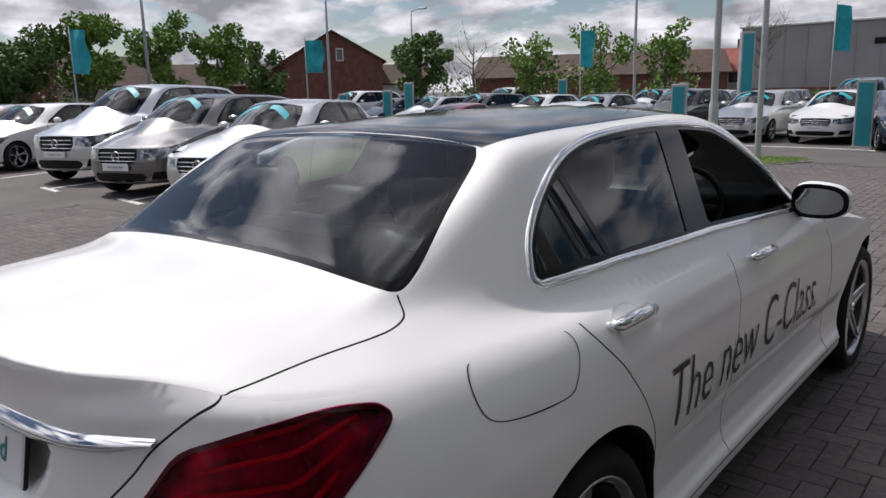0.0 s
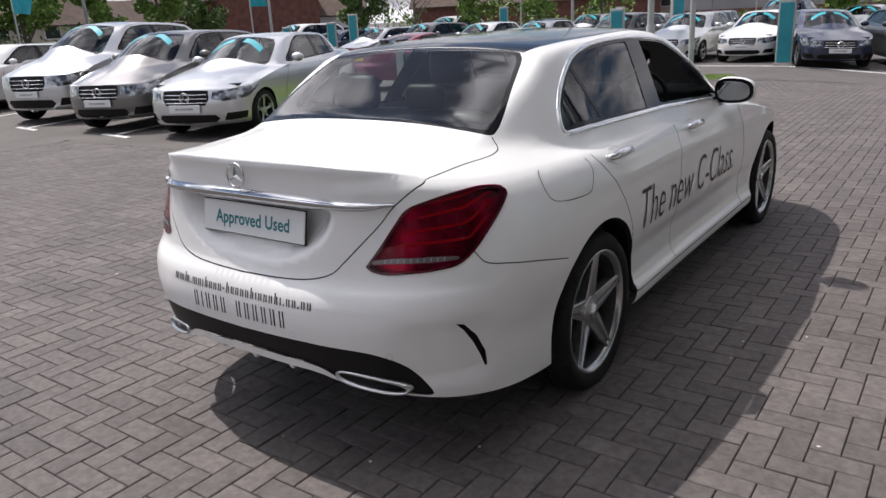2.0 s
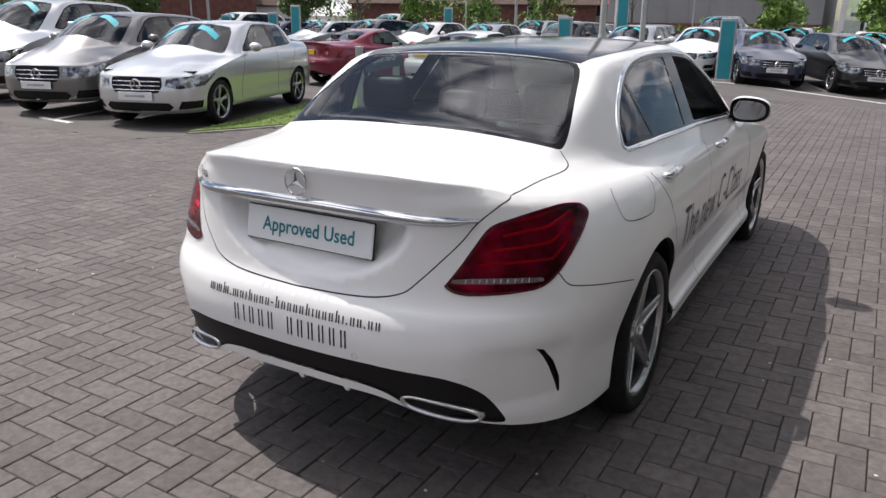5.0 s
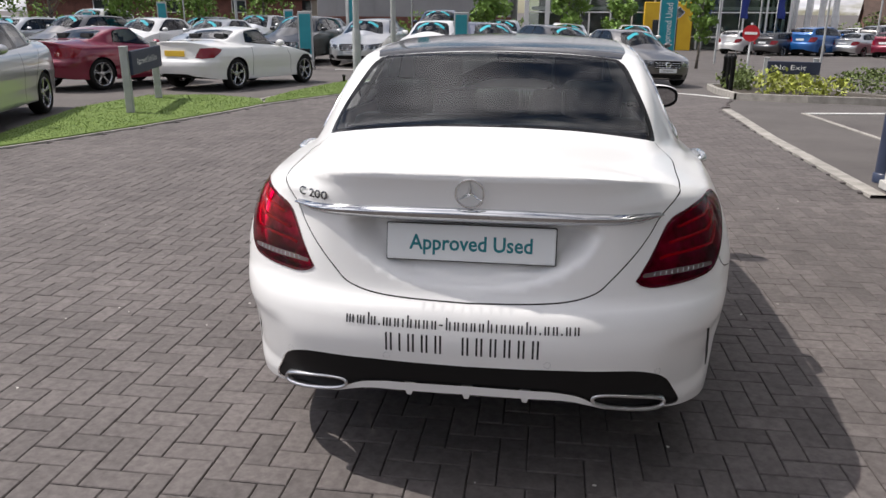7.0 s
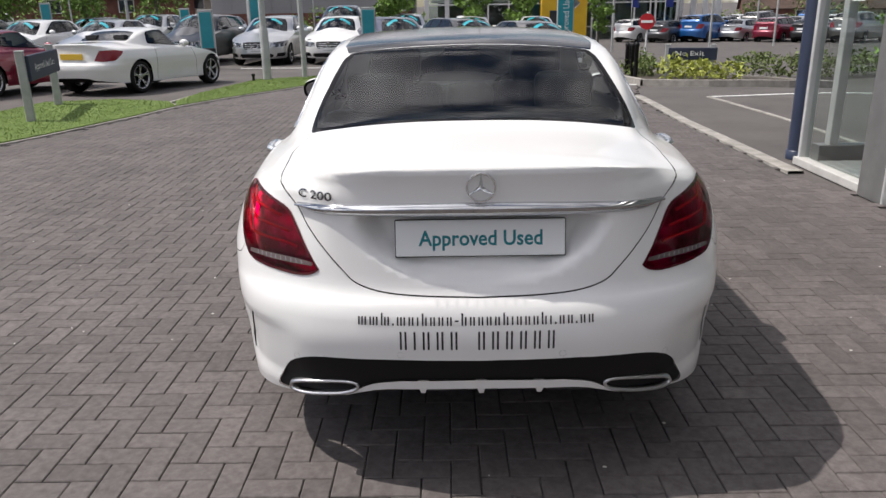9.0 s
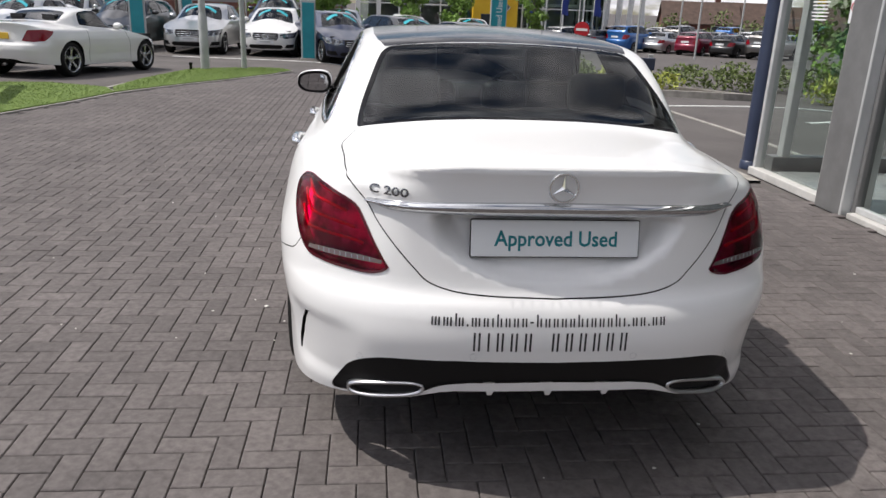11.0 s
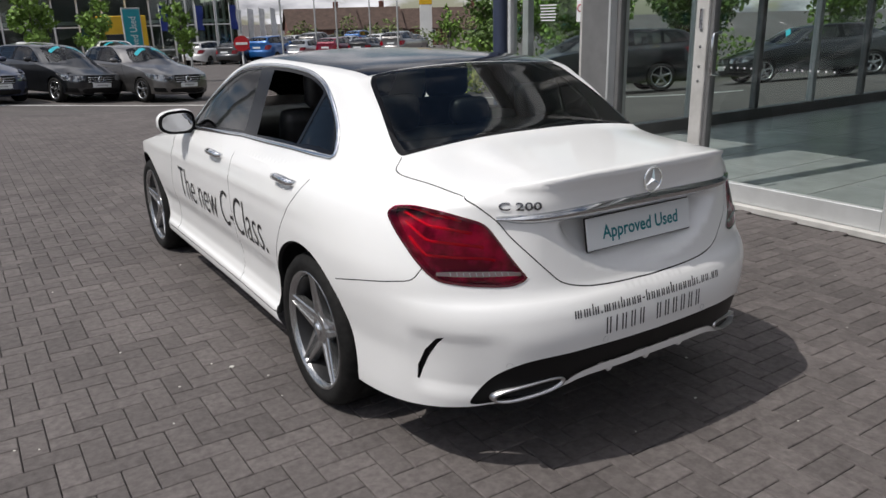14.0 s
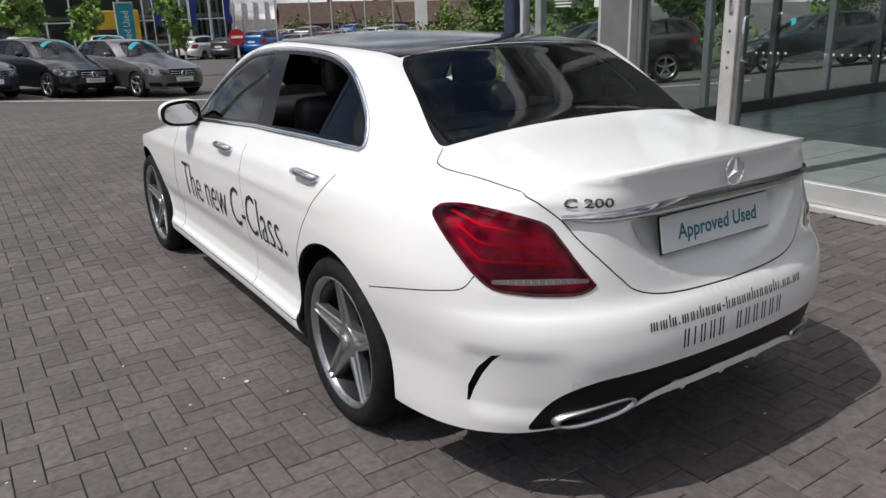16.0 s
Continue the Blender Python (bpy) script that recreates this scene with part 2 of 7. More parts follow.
def lathe(profile, n=32, axis="x"):
    """Turned shape: profile of (radius, along)."""
    v, f = [], []
    for i in range(n):
        a = 2 * math.pi * i / n
        for r, x in profile:
            p = (x, r * math.cos(a), r * math.sin(a)) if axis == "x" else (r * math.cos(a), r * math.sin(a), x)
            v.append(p)
    k = len(profile)
    for i in range(n):
        j = (i + 1) % n
        for q in range(k - 1):
            f.append((i * k + q, i * k + q + 1, j * k + q + 1, j * k + q) if axis == "x" else (i * k + q, j * k + q, j * k + q + 1, i * k + q + 1))
    return v, f


def tube(path, r, n=8, cap=True):
    """Round bar along a path; r may be a list."""
    v, f = [], []
    pts = [Vector(p) for p in path]
    rs = r if isinstance(r, (list, tuple)) else [r] * len(pts)
    for i, p in enumerate(pts):
        d = (pts[min(i + 1, len(pts) - 1)] - pts[max(i - 1, 0)]).normalized()
        a = d.orthogonal().normalized() if i == 0 else (a - d * a.dot(d)).normalized()
        b = d.cross(a)
        for k in range(n):
            w = 2 * math.pi * k / n
            v.append(p + (a * math.cos(w) + b * math.sin(w)) * rs[i])
    for i in range(len(pts) - 1):
        for k in range(n):
            f.append((i * n + k, i * n + (k + 1) % n, (i + 1) * n + (k + 1) % n, (i + 1) * n + k))
    if cap:
        f.append(tuple(range(n))[::-1]), f.append(tuple(range((len(pts) - 1) * n, len(pts) * n)))
    return v, f


def merge(*vf):
    V, F = [], []
    for v, f in vf:
        k = len(V)
        V += [Vector(p) for p in v]
        F += [tuple(i + k for i in q) for q in f]
    return V, F


def moved(vf, m):
    return [m @ Vector(p) for p in vf[0]], vf[1]


def cube_vf(sx, sy, sz, at=(0, 0, 0)):
    v = [Vector((at[0] + sx * (i - 0.5), at[1] + sy * (j - 0.5), at[2] + sz * (k - 0.5))) for i in (0, 1) for j in (0, 1) for k in (0, 1)]
    return v, [(0, 1, 3, 2), (4, 6, 7, 5), (0, 4, 5, 1), (2, 3, 7, 6), (0, 2, 6, 4), (1, 5, 7, 3)]


def inside(poly, pts):
    """Which points lie in the polygon."""
    x, y = pts[:, 0], pts[:, 1]
    c = np.zeros(len(pts), bool)
    px, py = np.array(poly).T
    j = len(px) - 1
    for i in range(len(px)):
        cut = (py[i] > y) != (py[j] > y)
        with np.errstate(divide="ignore", invalid="ignore"):
            c ^= cut & (x < (px[j] - px[i]) * (y - py[i]) / (py[j] - py[i] + 1e-30) + px[i])
        j = i
    return c


def dense(poly, step, closed=True):
    out = []
    n = len(poly)
    for i in range(n if closed else n - 1):
        a, b = np.array(poly[i], float), np.array(poly[(i + 1) % n], float)
        k = max(1, int(np.ceil(np.linalg.norm(b - a) / step)))
        out += [tuple(a + (b - a) * q / k) for q in range(k)]
    if not closed:
        out.append(tuple(poly[-1]))
    return out


def curvy(pts, n=8):
    """Catmull-Rom through an open row of points."""
    p = [np.array(q, float) for q in pts]
    p = [2 * p[0] - p[1]] + p + [2 * p[-1] - p[-2]]
    out = []
    for i in range(1, len(p) - 2):
        for k in range(n):
            t = k / n
            out.append(tuple(0.5 * (2 * p[i] + (p[i + 1] - p[i - 1]) * t + (2 * p[i - 1] - 5 * p[i] + 4 * p[i + 1] - p[i + 2]) * t * t + (3 * p[i] - p[i - 1] - 3 * p[i + 1] + p[i + 2]) * t**3)))
    return out + [tuple(p[-2])]


def ribbon(pts, w):
    """A thin band along an open row of points, as a polygon."""
    p = np.array(pts, float)
    d = np.gradient(p, axis=0)
    n = np.stack([-d[:, 1], d[:, 0]], 1)
    n /= np.linalg.norm(n, axis=1)[:, None] + 1e-9
    return [tuple(q) for q in p + n * w / 2] + [tuple(q) for q in (p - n * w / 2)[::-1]]


def grown(poly, w):
    """The polygon swollen by w."""
    p = np.array(poly, float)
    area = np.sum(p[:, 0] * np.roll(p[:, 1], -1) - np.roll(p[:, 0], -1) * p[:, 1])
    d = np.roll(p, -1, 0) - np.roll(p, 1, 0)
    n = np.stack([d[:, 1], -d[:, 0]], 1) * np.sign(area)
    n /= np.linalg.norm(n, axis=1)[:, None] + 1e-9
    return [tuple(q) for q in p + n * w]


def regions(domain, areas, step):
    """Splits a flat domain into named areas with exact borders: {name: (points, triangles)}."""
    from mathutils.geometry import delaunay_2d_cdt

    dom = dense(domain, step[0])
    pts, edges = [], []
    for poly in [dom] + [dense(a, min(step)) for _, a in areas]:
        k = len(pts)
        pts += poly
        edges += [(k + i, k + (i + 1) % len(poly)) for i in range(len(poly))]
    lo, hi = np.min(dom, 0), np.max(dom, 0)
    gx, gy = np.meshgrid(np.arange(lo[0], hi[0], step[0]), np.arange(lo[1], hi[1], step[1]))
    gx = gx + (np.arange(gx.shape[0]) % 2)[:, None] * step[0] * 0.5
    grid = np.stack([gx.ravel(), gy.ravel()], 1)
    grid = grid[inside(dom, grid)]
    pts += [tuple(p) for p in grid]
    vs, _, fs, *_ = delaunay_2d_cdt([Vector(p[:2]) for p in pts], edges, [], 0, 1e-5)
    vs = np.array([tuple(v) for v in vs])
    fs = np.array([tuple(f) for f in fs])
    mid = vs[fs].mean(1)
    left = inside(dom, mid)
    out = {}
    for name, a in areas:
        m = left & inside(a, mid)
        left &= ~m
        out.setdefault(name, []).append(fs[m])
    out.setdefault("body", []).append(fs[left])
    return vs, {k: np.concatenate(v) for k, v in out.items()}


def take(vs, fs):
    """The points that these triangles use, and the triangles renumbered."""
    used, inv = np.unique(fs, return_inverse=True)
    return vs[used], inv.reshape(fs.shape)
# ---- ground ----
def gz(x, y):
    """Height of the ground: the forecourt is level, the lot beyond lies a little lower, the exit road lower still."""
    x, y = np.asarray(x, float), np.asarray(y, float)
    fall = sstep(10.0, 21.0, y) * (0.15 + 0.30 * sstep(-3.0, 4.0, x))
    far = 0.35 * sstep(28.0, 50.0, y) * sstep(-4.0, 4.0, x) + 1.3 * sstep(60.0, 105.0, y) * sstep(5.0, 20.0, x)
    return -fall - far - 0.22 * sstep(20.0, 28.0, y) * sstep(3.0, 8.0, x) - 0.45 * sstep(6.0, 13.0, x) * sstep(6.0, 14.0, y) * (1 - sstep(20.0, 28.0, y))


ASPHALT = mottle(material("asphalt", (0.08, 0.08, 0.08), 0.85), (0.070, 0.062, 0.059), (0.108, 0.097, 0.092), 0.9, 9, 0.3, 0.7, 0.5, 140, 0.004)
JOINT = mottle(material("sand_joint", (0.03, 0.03, 0.028), 0.95), (0.034, 0.031, 0.029), (0.066, 0.060, 0.056), 25)
PAVER = mottle(material("paving_block", (0.1, 0.09, 0.085), 0.85), (0.073, 0.063, 0.061), (0.135, 0.119, 0.115), 30.0, 8, 0.3, 0.7, 0.6, 260, 0.003, rand=0.16)
PAVER_I = mottle(material("paving_block_field", (0.1, 0.09, 0.085), 0.85), (0.073, 0.063, 0.061), (0.135, 0.119, 0.115), 30.0, 8, 0.3, 0.7, 0.6, 260, 0.003, rand=0.16, island=True)
def weathered(m, scale, lo, hi):
    """Broad stains that run across the single pieces."""
    src = bsdf(m).inputs["Base Color"].links[0].from_socket
    n = node(m, "ShaderNodeTexNoise", Scale=scale, Detail=7, Roughness=0.62)
    link(m, node(m, "ShaderNodeNewGeometry").outputs["Position"], n.inputs["Vector"])
    mp = node(m, "ShaderNodeMapRange")
    mp.inputs["From Min"].default_value, mp.inputs["From Max"].default_value = 0.3, 0.7
    mp.inputs["To Min"].default_value, mp.inputs["To Max"].default_value = lo, hi
    hsv = node(m, "ShaderNodeHueSaturation")
    link(m, n.outputs["Fac"], mp.inputs["Value"]), link(m, mp.outputs[0], hsv.inputs["Value"])
    link(m, src, hsv.inputs["Color"]), link(m, hsv.outputs[0], bsdf(m).inputs["Base Color"])


for m_ in (PAVER, PAVER_I):
    weathered(m_, 1.1, 0.78, 1.12)
xs_ = np.concatenate([[-2500, -600, -150, -60, -35], np.arange(-24, 20.1, 1.0), [25, 50, 150, 600, 2500]])
ys_ = np.concatenate([[-2500, -600, -100, -30, -12], np.arange(-6, 30.1, 1.0), [40, 60, 100, 200, 600, 2500]])
gv = [(x, y, float(gz(x, y)) - 0.006) for y in ys_ for x in xs_]
nx_ = len(xs_)
gf = [(j * nx_ + i, j * nx_ + i + 1, (j + 1) * nx_ + i + 1, (j + 1) * nx_ + i) for j in range(len(ys_) - 1) for i in range(nx_ - 1)]
tagged(obj("ground", gv, gf, ASPHALT, None), "grey brown asphalt ground of the car lot", "ground", "", "structure")
# ---- cars: a wrapped lower shell and an upper shell, split along their real seams ----
SALOON = dict(
    outline=[(0, 0), (0.2, 0.004), (0.37, 0.02), (0.52, 0.058), (0.64, 0.116), (0.735, 0.195), (0.805, 0.295), (0.850, 0.42), (0.882, 0.60), (0.897, 0.80), (0.904, 1.07), (0.90, 1.5), (0.893, 2.0), (0.893, 2.6), (0.895, 3.2), (0.893, 3.9), (0.855, 4.2), (0.79, 4.40), (0.67, 4.54), (0.45, 4.64), (0.2, 4.68), (0, 4.686)],
    rear=([0.20, 0.32, 0.38, 0.43, 0.49, 0.56, 0.63, 0.665, 0.69, 0.72, 0.80, 0.90, 0.98, 1.03, 1.08], [0.10, 0.055, 0.036, 0.024, 0.014, 0.006, 0.014, 0.028, 0.050, 0.064, 0.076, 0.085, 0.088, 0.084, 0.070]),
    side=([0.18, 0.24, 0.27, 0.31, 0.36, 0.45, 0.55, 0.65, 0.75, 0.82, 0.88, 0.93, 0.97, 1.02], [0.06, 0.040, 0.034, 0.031, 0.030, 0.028, 0.014, 0.002, 0.0, 0.006, 0.016, 0.032, 0.060, 0.11]),
    nose=([0.18, 0.25, 0.4, 0.5, 0.6, 0.7, 0.8, 0.9], [0.10, 0.03, 0.0, 0.0, 0.012, 0.04, 0.10, 0.2]),
    ztop=[(0.0, 0, 1.086), (0.28, 0.01, 1.086), (0.40, 0.027, 1.077), (0.50, 0.051, 1.064), (0.60, 0.093, 1.049), (0.69, 0.152, 1.034), (0.74, 0.2, 1.020), (0.80, 0.295, 1.004), (0.86, 0.6, 0.985), (0.9, 1.07, 0.975), (0.9, 2.0, 0.965), (0.9, 2.8, 0.955), (0.9, 3.3, 0.905), (0.9, 3.9, 0.805), (0.88, 4.2, 0.735), (0.70, 4.54, 0.70), (0.0, 4.686, 0.70)],
    zbot=[(0.0, 0, 0.386), (0.3, 0.01, 0.382), (0.37, 0.02, 0.370), (0.44, 0.04, 0.346), (0.52, 0.058, 0.332), (0.62, 0.122, 0.322), (0.70, 0.20, 0.304), (0.77, 0.30, 0.290), (0.84, 0.5, 0.268), (0.87, 0.70, 0.258), (0.9, 1.07, 0.26), (0.9, 1.45, 0.232), (0.9, 3.5, 0.232), (0.9, 3.9, 0.25), (0.88, 4.25, 0.22), (0, 4.686, 0.2)],
    deck=([0, 0.07, 0.3, 0.6, 0.8, 1.2, 2.0, 3.0, 3.3, 3.6, 3.9, 4.2, 4.5, 4.686], [1.08, 1.086, 1.096, 1.106, 1.11, 1.085, 1.055, 1.035, 1.0, 0.955, 0.90, 0.825, 0.738, 0.69]),
    roof=([0, 0.5, 0.709, 0.8, 0.9, 1.0, 1.1, 1.17, 1.3, 1.6, 2.2, 2.6, 2.85, 3.1, 3.4, 3.7, 4.0, 4.3, 4.7], [0.7, 1.0, 1.112, 1.165, 1.225, 1.283, 1.338, 1.374, 1.397, 1.413, 1.425, 1.412, 1.380, 1.29, 1.14, 0.99, 0.8, 0.6, 0.3]),
    crown=0.022,
    belt=([0, 0.6, 0.83, 1.07, 1.3, 1.9, 2.6, 3.0, 3.4, 3.8], [0.42, 0.58, 0.66, 0.737, 0.768, 0.792, 0.795, 0.775, 0.72, 0.62]),
    pitch=1.85, beltz=1.055, half=0.9, rear_axle=1.07, front_axle=3.90, hub=0.322, arch=0.352,
)


class Shape:
    def __init__(self, d):
        self.d = d
        o = np.array(curvy(d["outline"], 14))
        seg = np.r_[0, np.cumsum(np.linalg.norm(np.diff(o, axis=0), axis=1))]
        self.u, self.o, self.long = seg, o, seg[-1]
        t = np.gradient(o, axis=0)
        t /= np.linalg.norm(t, axis=1)[:, None]
        t[0], t[-1] = (1, 0), (-1, 0)
        self.n = np.stack([-t[:, 1], t[:, 0]], 1)
        k = int(np.argmax(o[:, 0]))
        self.top_i = k
        self.rear_off, self.side_off, self.nose_off = smooth(*d["rear"]), smooth(*d["side"]), smooth(*d["nose"])
        self.half = d["half"]
        uz = [self.near(x, y) for x, y, _ in d["ztop"]]
        self.ztop = smooth(uz, [z for *_, z in d["ztop"]])
        ub = [self.near(x, y) for x, y, _ in d["zbot"]]
        self.zbot = smooth(ub, [z for *_, z in d["zbot"]])
        self.deck, self.roof, self.belt = smooth(*d["deck"]), smooth(*d["roof"]), smooth(*d["belt"])
        r0, r1 = self.ux(0.61 * self.half), self.uy(0.55)
        L = d["outline"][-1][1]
        f0, f1 = self.uy(L - 0.75), self.uxf(0.72 * self.half)
        self.w = lambda u: (1 - sstep(r0, r1, u), sstep(f0, f1, u))
        # upper border
        uu = np.linspace(0, self.long, 1600)
        self.tu, self.T = uu, self.S(uu, self.ztop(uu))
        ty = np.maximum.accumulate(self.T[:, 1] + np.arange(1600) * 1e-7)
        self.ty = ty
        self.fronts()

    def fronts(self):
        k = int(np.argmax(self.T[:, 0]))
        k = max(k, int(np.argmin(np.abs(self.T[:, 1] - 0.8 * self.T[-1, 1]))))
        f = self.T[k:]
        self.fx, self.fy, self.fz, self.mid = np.maximum.accumulate(-f[:, 0] + np.arange(len(f)) * 1e-7), f[:, 1], f[:, 2], 0.86 * self.T[-1, 1]

    def near(self, x, y):
        return self.u[np.argmin((self.o[:, 0] - x) ** 2 + (self.o[:, 1] - y) ** 2)]

    def ux(self, x):
        k = self.top_i
        return np.interp(x, self.o[:k, 0], self.u[:k])

    def uy(self, y):
        return np.interp(y, self.o[:, 1], self.u)

    def uxf(self, x):
        k = self.top_i
        return np.interp(-np.asarray(x, float), -self.o[k:, 0], self.u[k:])

    def extra(self, u, x, z):
        return 0

    def S(self, u, z, out=0.0):
        u, z = np.asarray(u, float), np.asarray(z, float)
        x, y = np.interp(u, self.u, self.o[:, 0]), np.interp(u, self.u, self.o[:, 1])
        nx, ny = np.interp(u, self.u, self.n[:, 0]), np.interp(u, self.u, self.n[:, 1])
        wr, wf = self.w(u)
        off = wr * self.rear_off(z) + wf * self.nose_off(z) + (1 - wr - wf) * self.side_off(z) + self.extra(u, x, z) - out
        return np.stack([np.maximum(x + nx * off, 0) if np.ndim(x) else x + nx * off, y + ny * off, z + 0 * u], -1)

    def Z(self, x, y):
        x, y = np.abs(np.asarray(x, float)), np.asarray(y, float)
        xe, zt = np.interp(y, self.ty, self.T[:, 0]), np.interp(y, self.ty, self.T[:, 2])
        zc = np.maximum(self.deck(y), zt)
        d = zc - (zc - zt) * np.clip(x / np.maximum(xe, 0.05), 0, 1.02) ** 3
        # the bonnet rounds over to meet the nose
        yf, zf = np.interp(-x, self.fx, self.fy), np.interp(-x, self.fx, self.fz)
        e = np.clip((yf - y) / 0.12, 0, 1)
        d = np.where(y > self.mid, zf + (d - zf) * e * (2 - e), d)
        q = self.d["front_axle"]
        r = self.roof(y + 0.95 * sstep(0.49 * q, 0.64 * q, y) * x * x) - self.d["crown"] * (x / 0.55) ** 2
        s = self.d["beltz"] + self.d["pitch"] * (self.belt(y) - x)
        k = 0.045
        g = (r + s - np.sqrt((r - s) ** 2 + k * k)) / 2
        k = 0.05
        e = np.clip((xe - x) / 0.12, 0, 1)
        k = k * e + 1e-4
        return (d + g + np.sqrt((d - g) ** 2 + k * k)) / 2

    def side_x(self, y, z):
        """Half width of the cabin's side at a height."""
        lo, hi = 0.35, self.half
        for _ in range(30):
            m = (lo + hi) / 2
            if self.Z(m, y) > z:
                lo = m
            else:
                hi = m
        return lo

    def side_poly(self, yz):
        return [(self.side_x(y, z), y) for y, z in yz]

    def wrap_normals(self, p, e=0.004):
        du = self.S(p[:, 0] + e, p[:, 1]) - self.S(p[:, 0] - e, p[:, 1])
        dz = self.S(p[:, 0], p[:, 1] + e) - self.S(p[:, 0], p[:, 1] - e)
        n = np.cross(du, dz)
        n[p[:, 0] < 0.012, 0] = 0
        return n / (np.linalg.norm(n, axis=1)[:, None] + 1e-12)

    def top_normals(self, p, e=0.005):
        x, y = p[:, 0], p[:, 1]
        zx = (self.Z(x + e, y) - self.Z(np.abs(x - e), y)) / (2 * e)
        zy = (self.Z(x, y + e) - self.Z(x, y - e)) / (2 * e)
        zx[x < 0.008] = 0
        n = np.stack([-zx, -zy, np.ones(len(x))], 1)
        return n / np.linalg.norm(n, axis=1)[:, None]


def both(v, f, n, sides=(1, -1)):
    """Right half, left half or both in one mesh."""
    V, F, N = [], [], []
    for s in sides:
        k = sum(len(a) for a in V)
        m = np.array([s, 1, 1])
        V.append(v * m), N.append(n * m)
        F.append((f if s > 0 else f[:, ::-1]) + k)
    return np.concatenate(V), np.concatenate(F), np.concatenate(N)


def shells(sh, wrap_areas, top_areas, step_w, step_t, zcap=None):
    """Both shells of a car, split: {name: (verts, faces, normals)} for the right half."""
    n = 220
    uu = np.linspace(0, sh.long, n)
    dom = [(u, sh.zbot(u)) for u in np.linspace(0, sh.long, 120)] + [(u, sh.ztop(u)) for u in uu[::-1]]
    vs, parts = regions(dom, wrap_areas, step_w)
    out = {}
    for name, fs in parts.items():
        if len(fs) == 0 or name.startswith("cut"):
            continue
        p, f = take(vs, fs)
        nn = sh.wrap_normals(p)
        # the edge where the two shells meet is rounded over
        gap_ = sh.ztop(p[:, 0]) - p[:, 1]
        i = np.nonzero((gap_ < 0.024) & (p[:, 0] < 0.6 * sh.long))[0]
        if len(i):
            e_ = sh.S(p[i, 0], sh.ztop(p[i, 0]))
            tn = sh.top_normals(np.stack([e_[:, 0] * 0.985, e_[:, 1] + np.where(p[i, 0] < sh.long / 2, 0.012, -0.03)], 1))
            w_ = 0.5 * np.clip(1 - gap_[i] / 0.024, 0, 1)[:, None]
            nn[i] = nn[i] * (1 - w_) + tn * w_
            nn /= np.linalg.norm(nn, axis=1)[:, None]
        out[name] = [(sh.S(p[:, 0], p[:, 1]), f, nn)]
    T = sh.S(uu, sh.ztop(uu))
    dom2 = [tuple(t[:2]) for t in T]
    dom2[0], dom2[-1] = (0, dom2[0][1]), (0, dom2[-1][1])
    vs, parts = regions(dom2, top_areas, step_t)
    T3 = sh.T
    for name, fs in parts.items():
        if len(fs) == 0 or name.startswith("cut"):
            continue
        p, f = take(vs, fs)
        z = sh.Z(p[:, 0], p[:, 1])
        nn = sh.top_normals(p)
        # the seam with the lower shell
        rim = np.unique(np.concatenate([np.nonzero(~inside(grown(dense(dom2, 0.05), -0.03), p))[0], np.array([0])]))
        i = np.zeros(len(p), int)
        dmin = np.full(len(p), 9.0)
        dd = np.sqrt(((p[rim][:, None, :] - T3[None, :, :2]) ** 2).sum(2))
        i[rim], dmin[rim] = dd.argmin(1), dd.min(1)
        on = dmin < 0.006
        zc = T3[i, 2]
        z = np.where(on, zc, z)
        wn_ = sh.wrap_normals(np.stack([sh.tu[i], zc - 0.012], 1))
        w_ = (0.5 * np.clip(1 - dmin / 0.024, 0, 1) * (sh.tu[i] < 0.6 * sh.long))[:, None]
        nn = nn * (1 - w_) + wn_ * w_
        nn /= np.linalg.norm(nn, axis=1)[:, None]
        out.setdefault(name, []).append((np.stack([p[:, 0], p[:, 1], z], 1), f, nn))
    res = {}
    for name, lst in out.items():
        V, F, N, k = [], [], [], 0
        for v, f, nrm in lst:
            V.append(v), F.append(f + k), N.append(nrm)
            k += len(v)
        res[name] = (np.concatenate(V), np.concatenate(F), np.concatenate(N))
    return res


def add(name, data, mat, parent, sides=(1, -1), out=0.0, label=""):
    v, f, n = data
    v, f, n = both(v + n * out, f, n, sides)
    return obj(name, v, f, mat, parent, n, label=label)


def thick_add(name, data, mat, parent, sides, depth, label=""):
    """A pane or panel with real thickness."""
    v, f, n = data
    v, f, n = both(v, f, n, sides)
    k = len(v)
    from collections import Counter
    ed = Counter(tuple(sorted((t[i], t[(i + 1) % 3]))) for t in f.tolist() for i in range(3))
    rim = []
    for t in f.tolist():
        for i in range(3):
            a, b = t[i], t[(i + 1) % 3]
            if ed[tuple(sorted((a, b)))] == 1:
                rim.append((b, a, a + k, b + k))
    V = np.concatenate([v, v - n * depth])
    F = [tuple(t) for t in f.tolist()] + [tuple(i + k for i in t[::-1]) for t in f.tolist()] + rim
    return obj(name, V, F, mat, parent, np.concatenate([n, -n]), label=label)


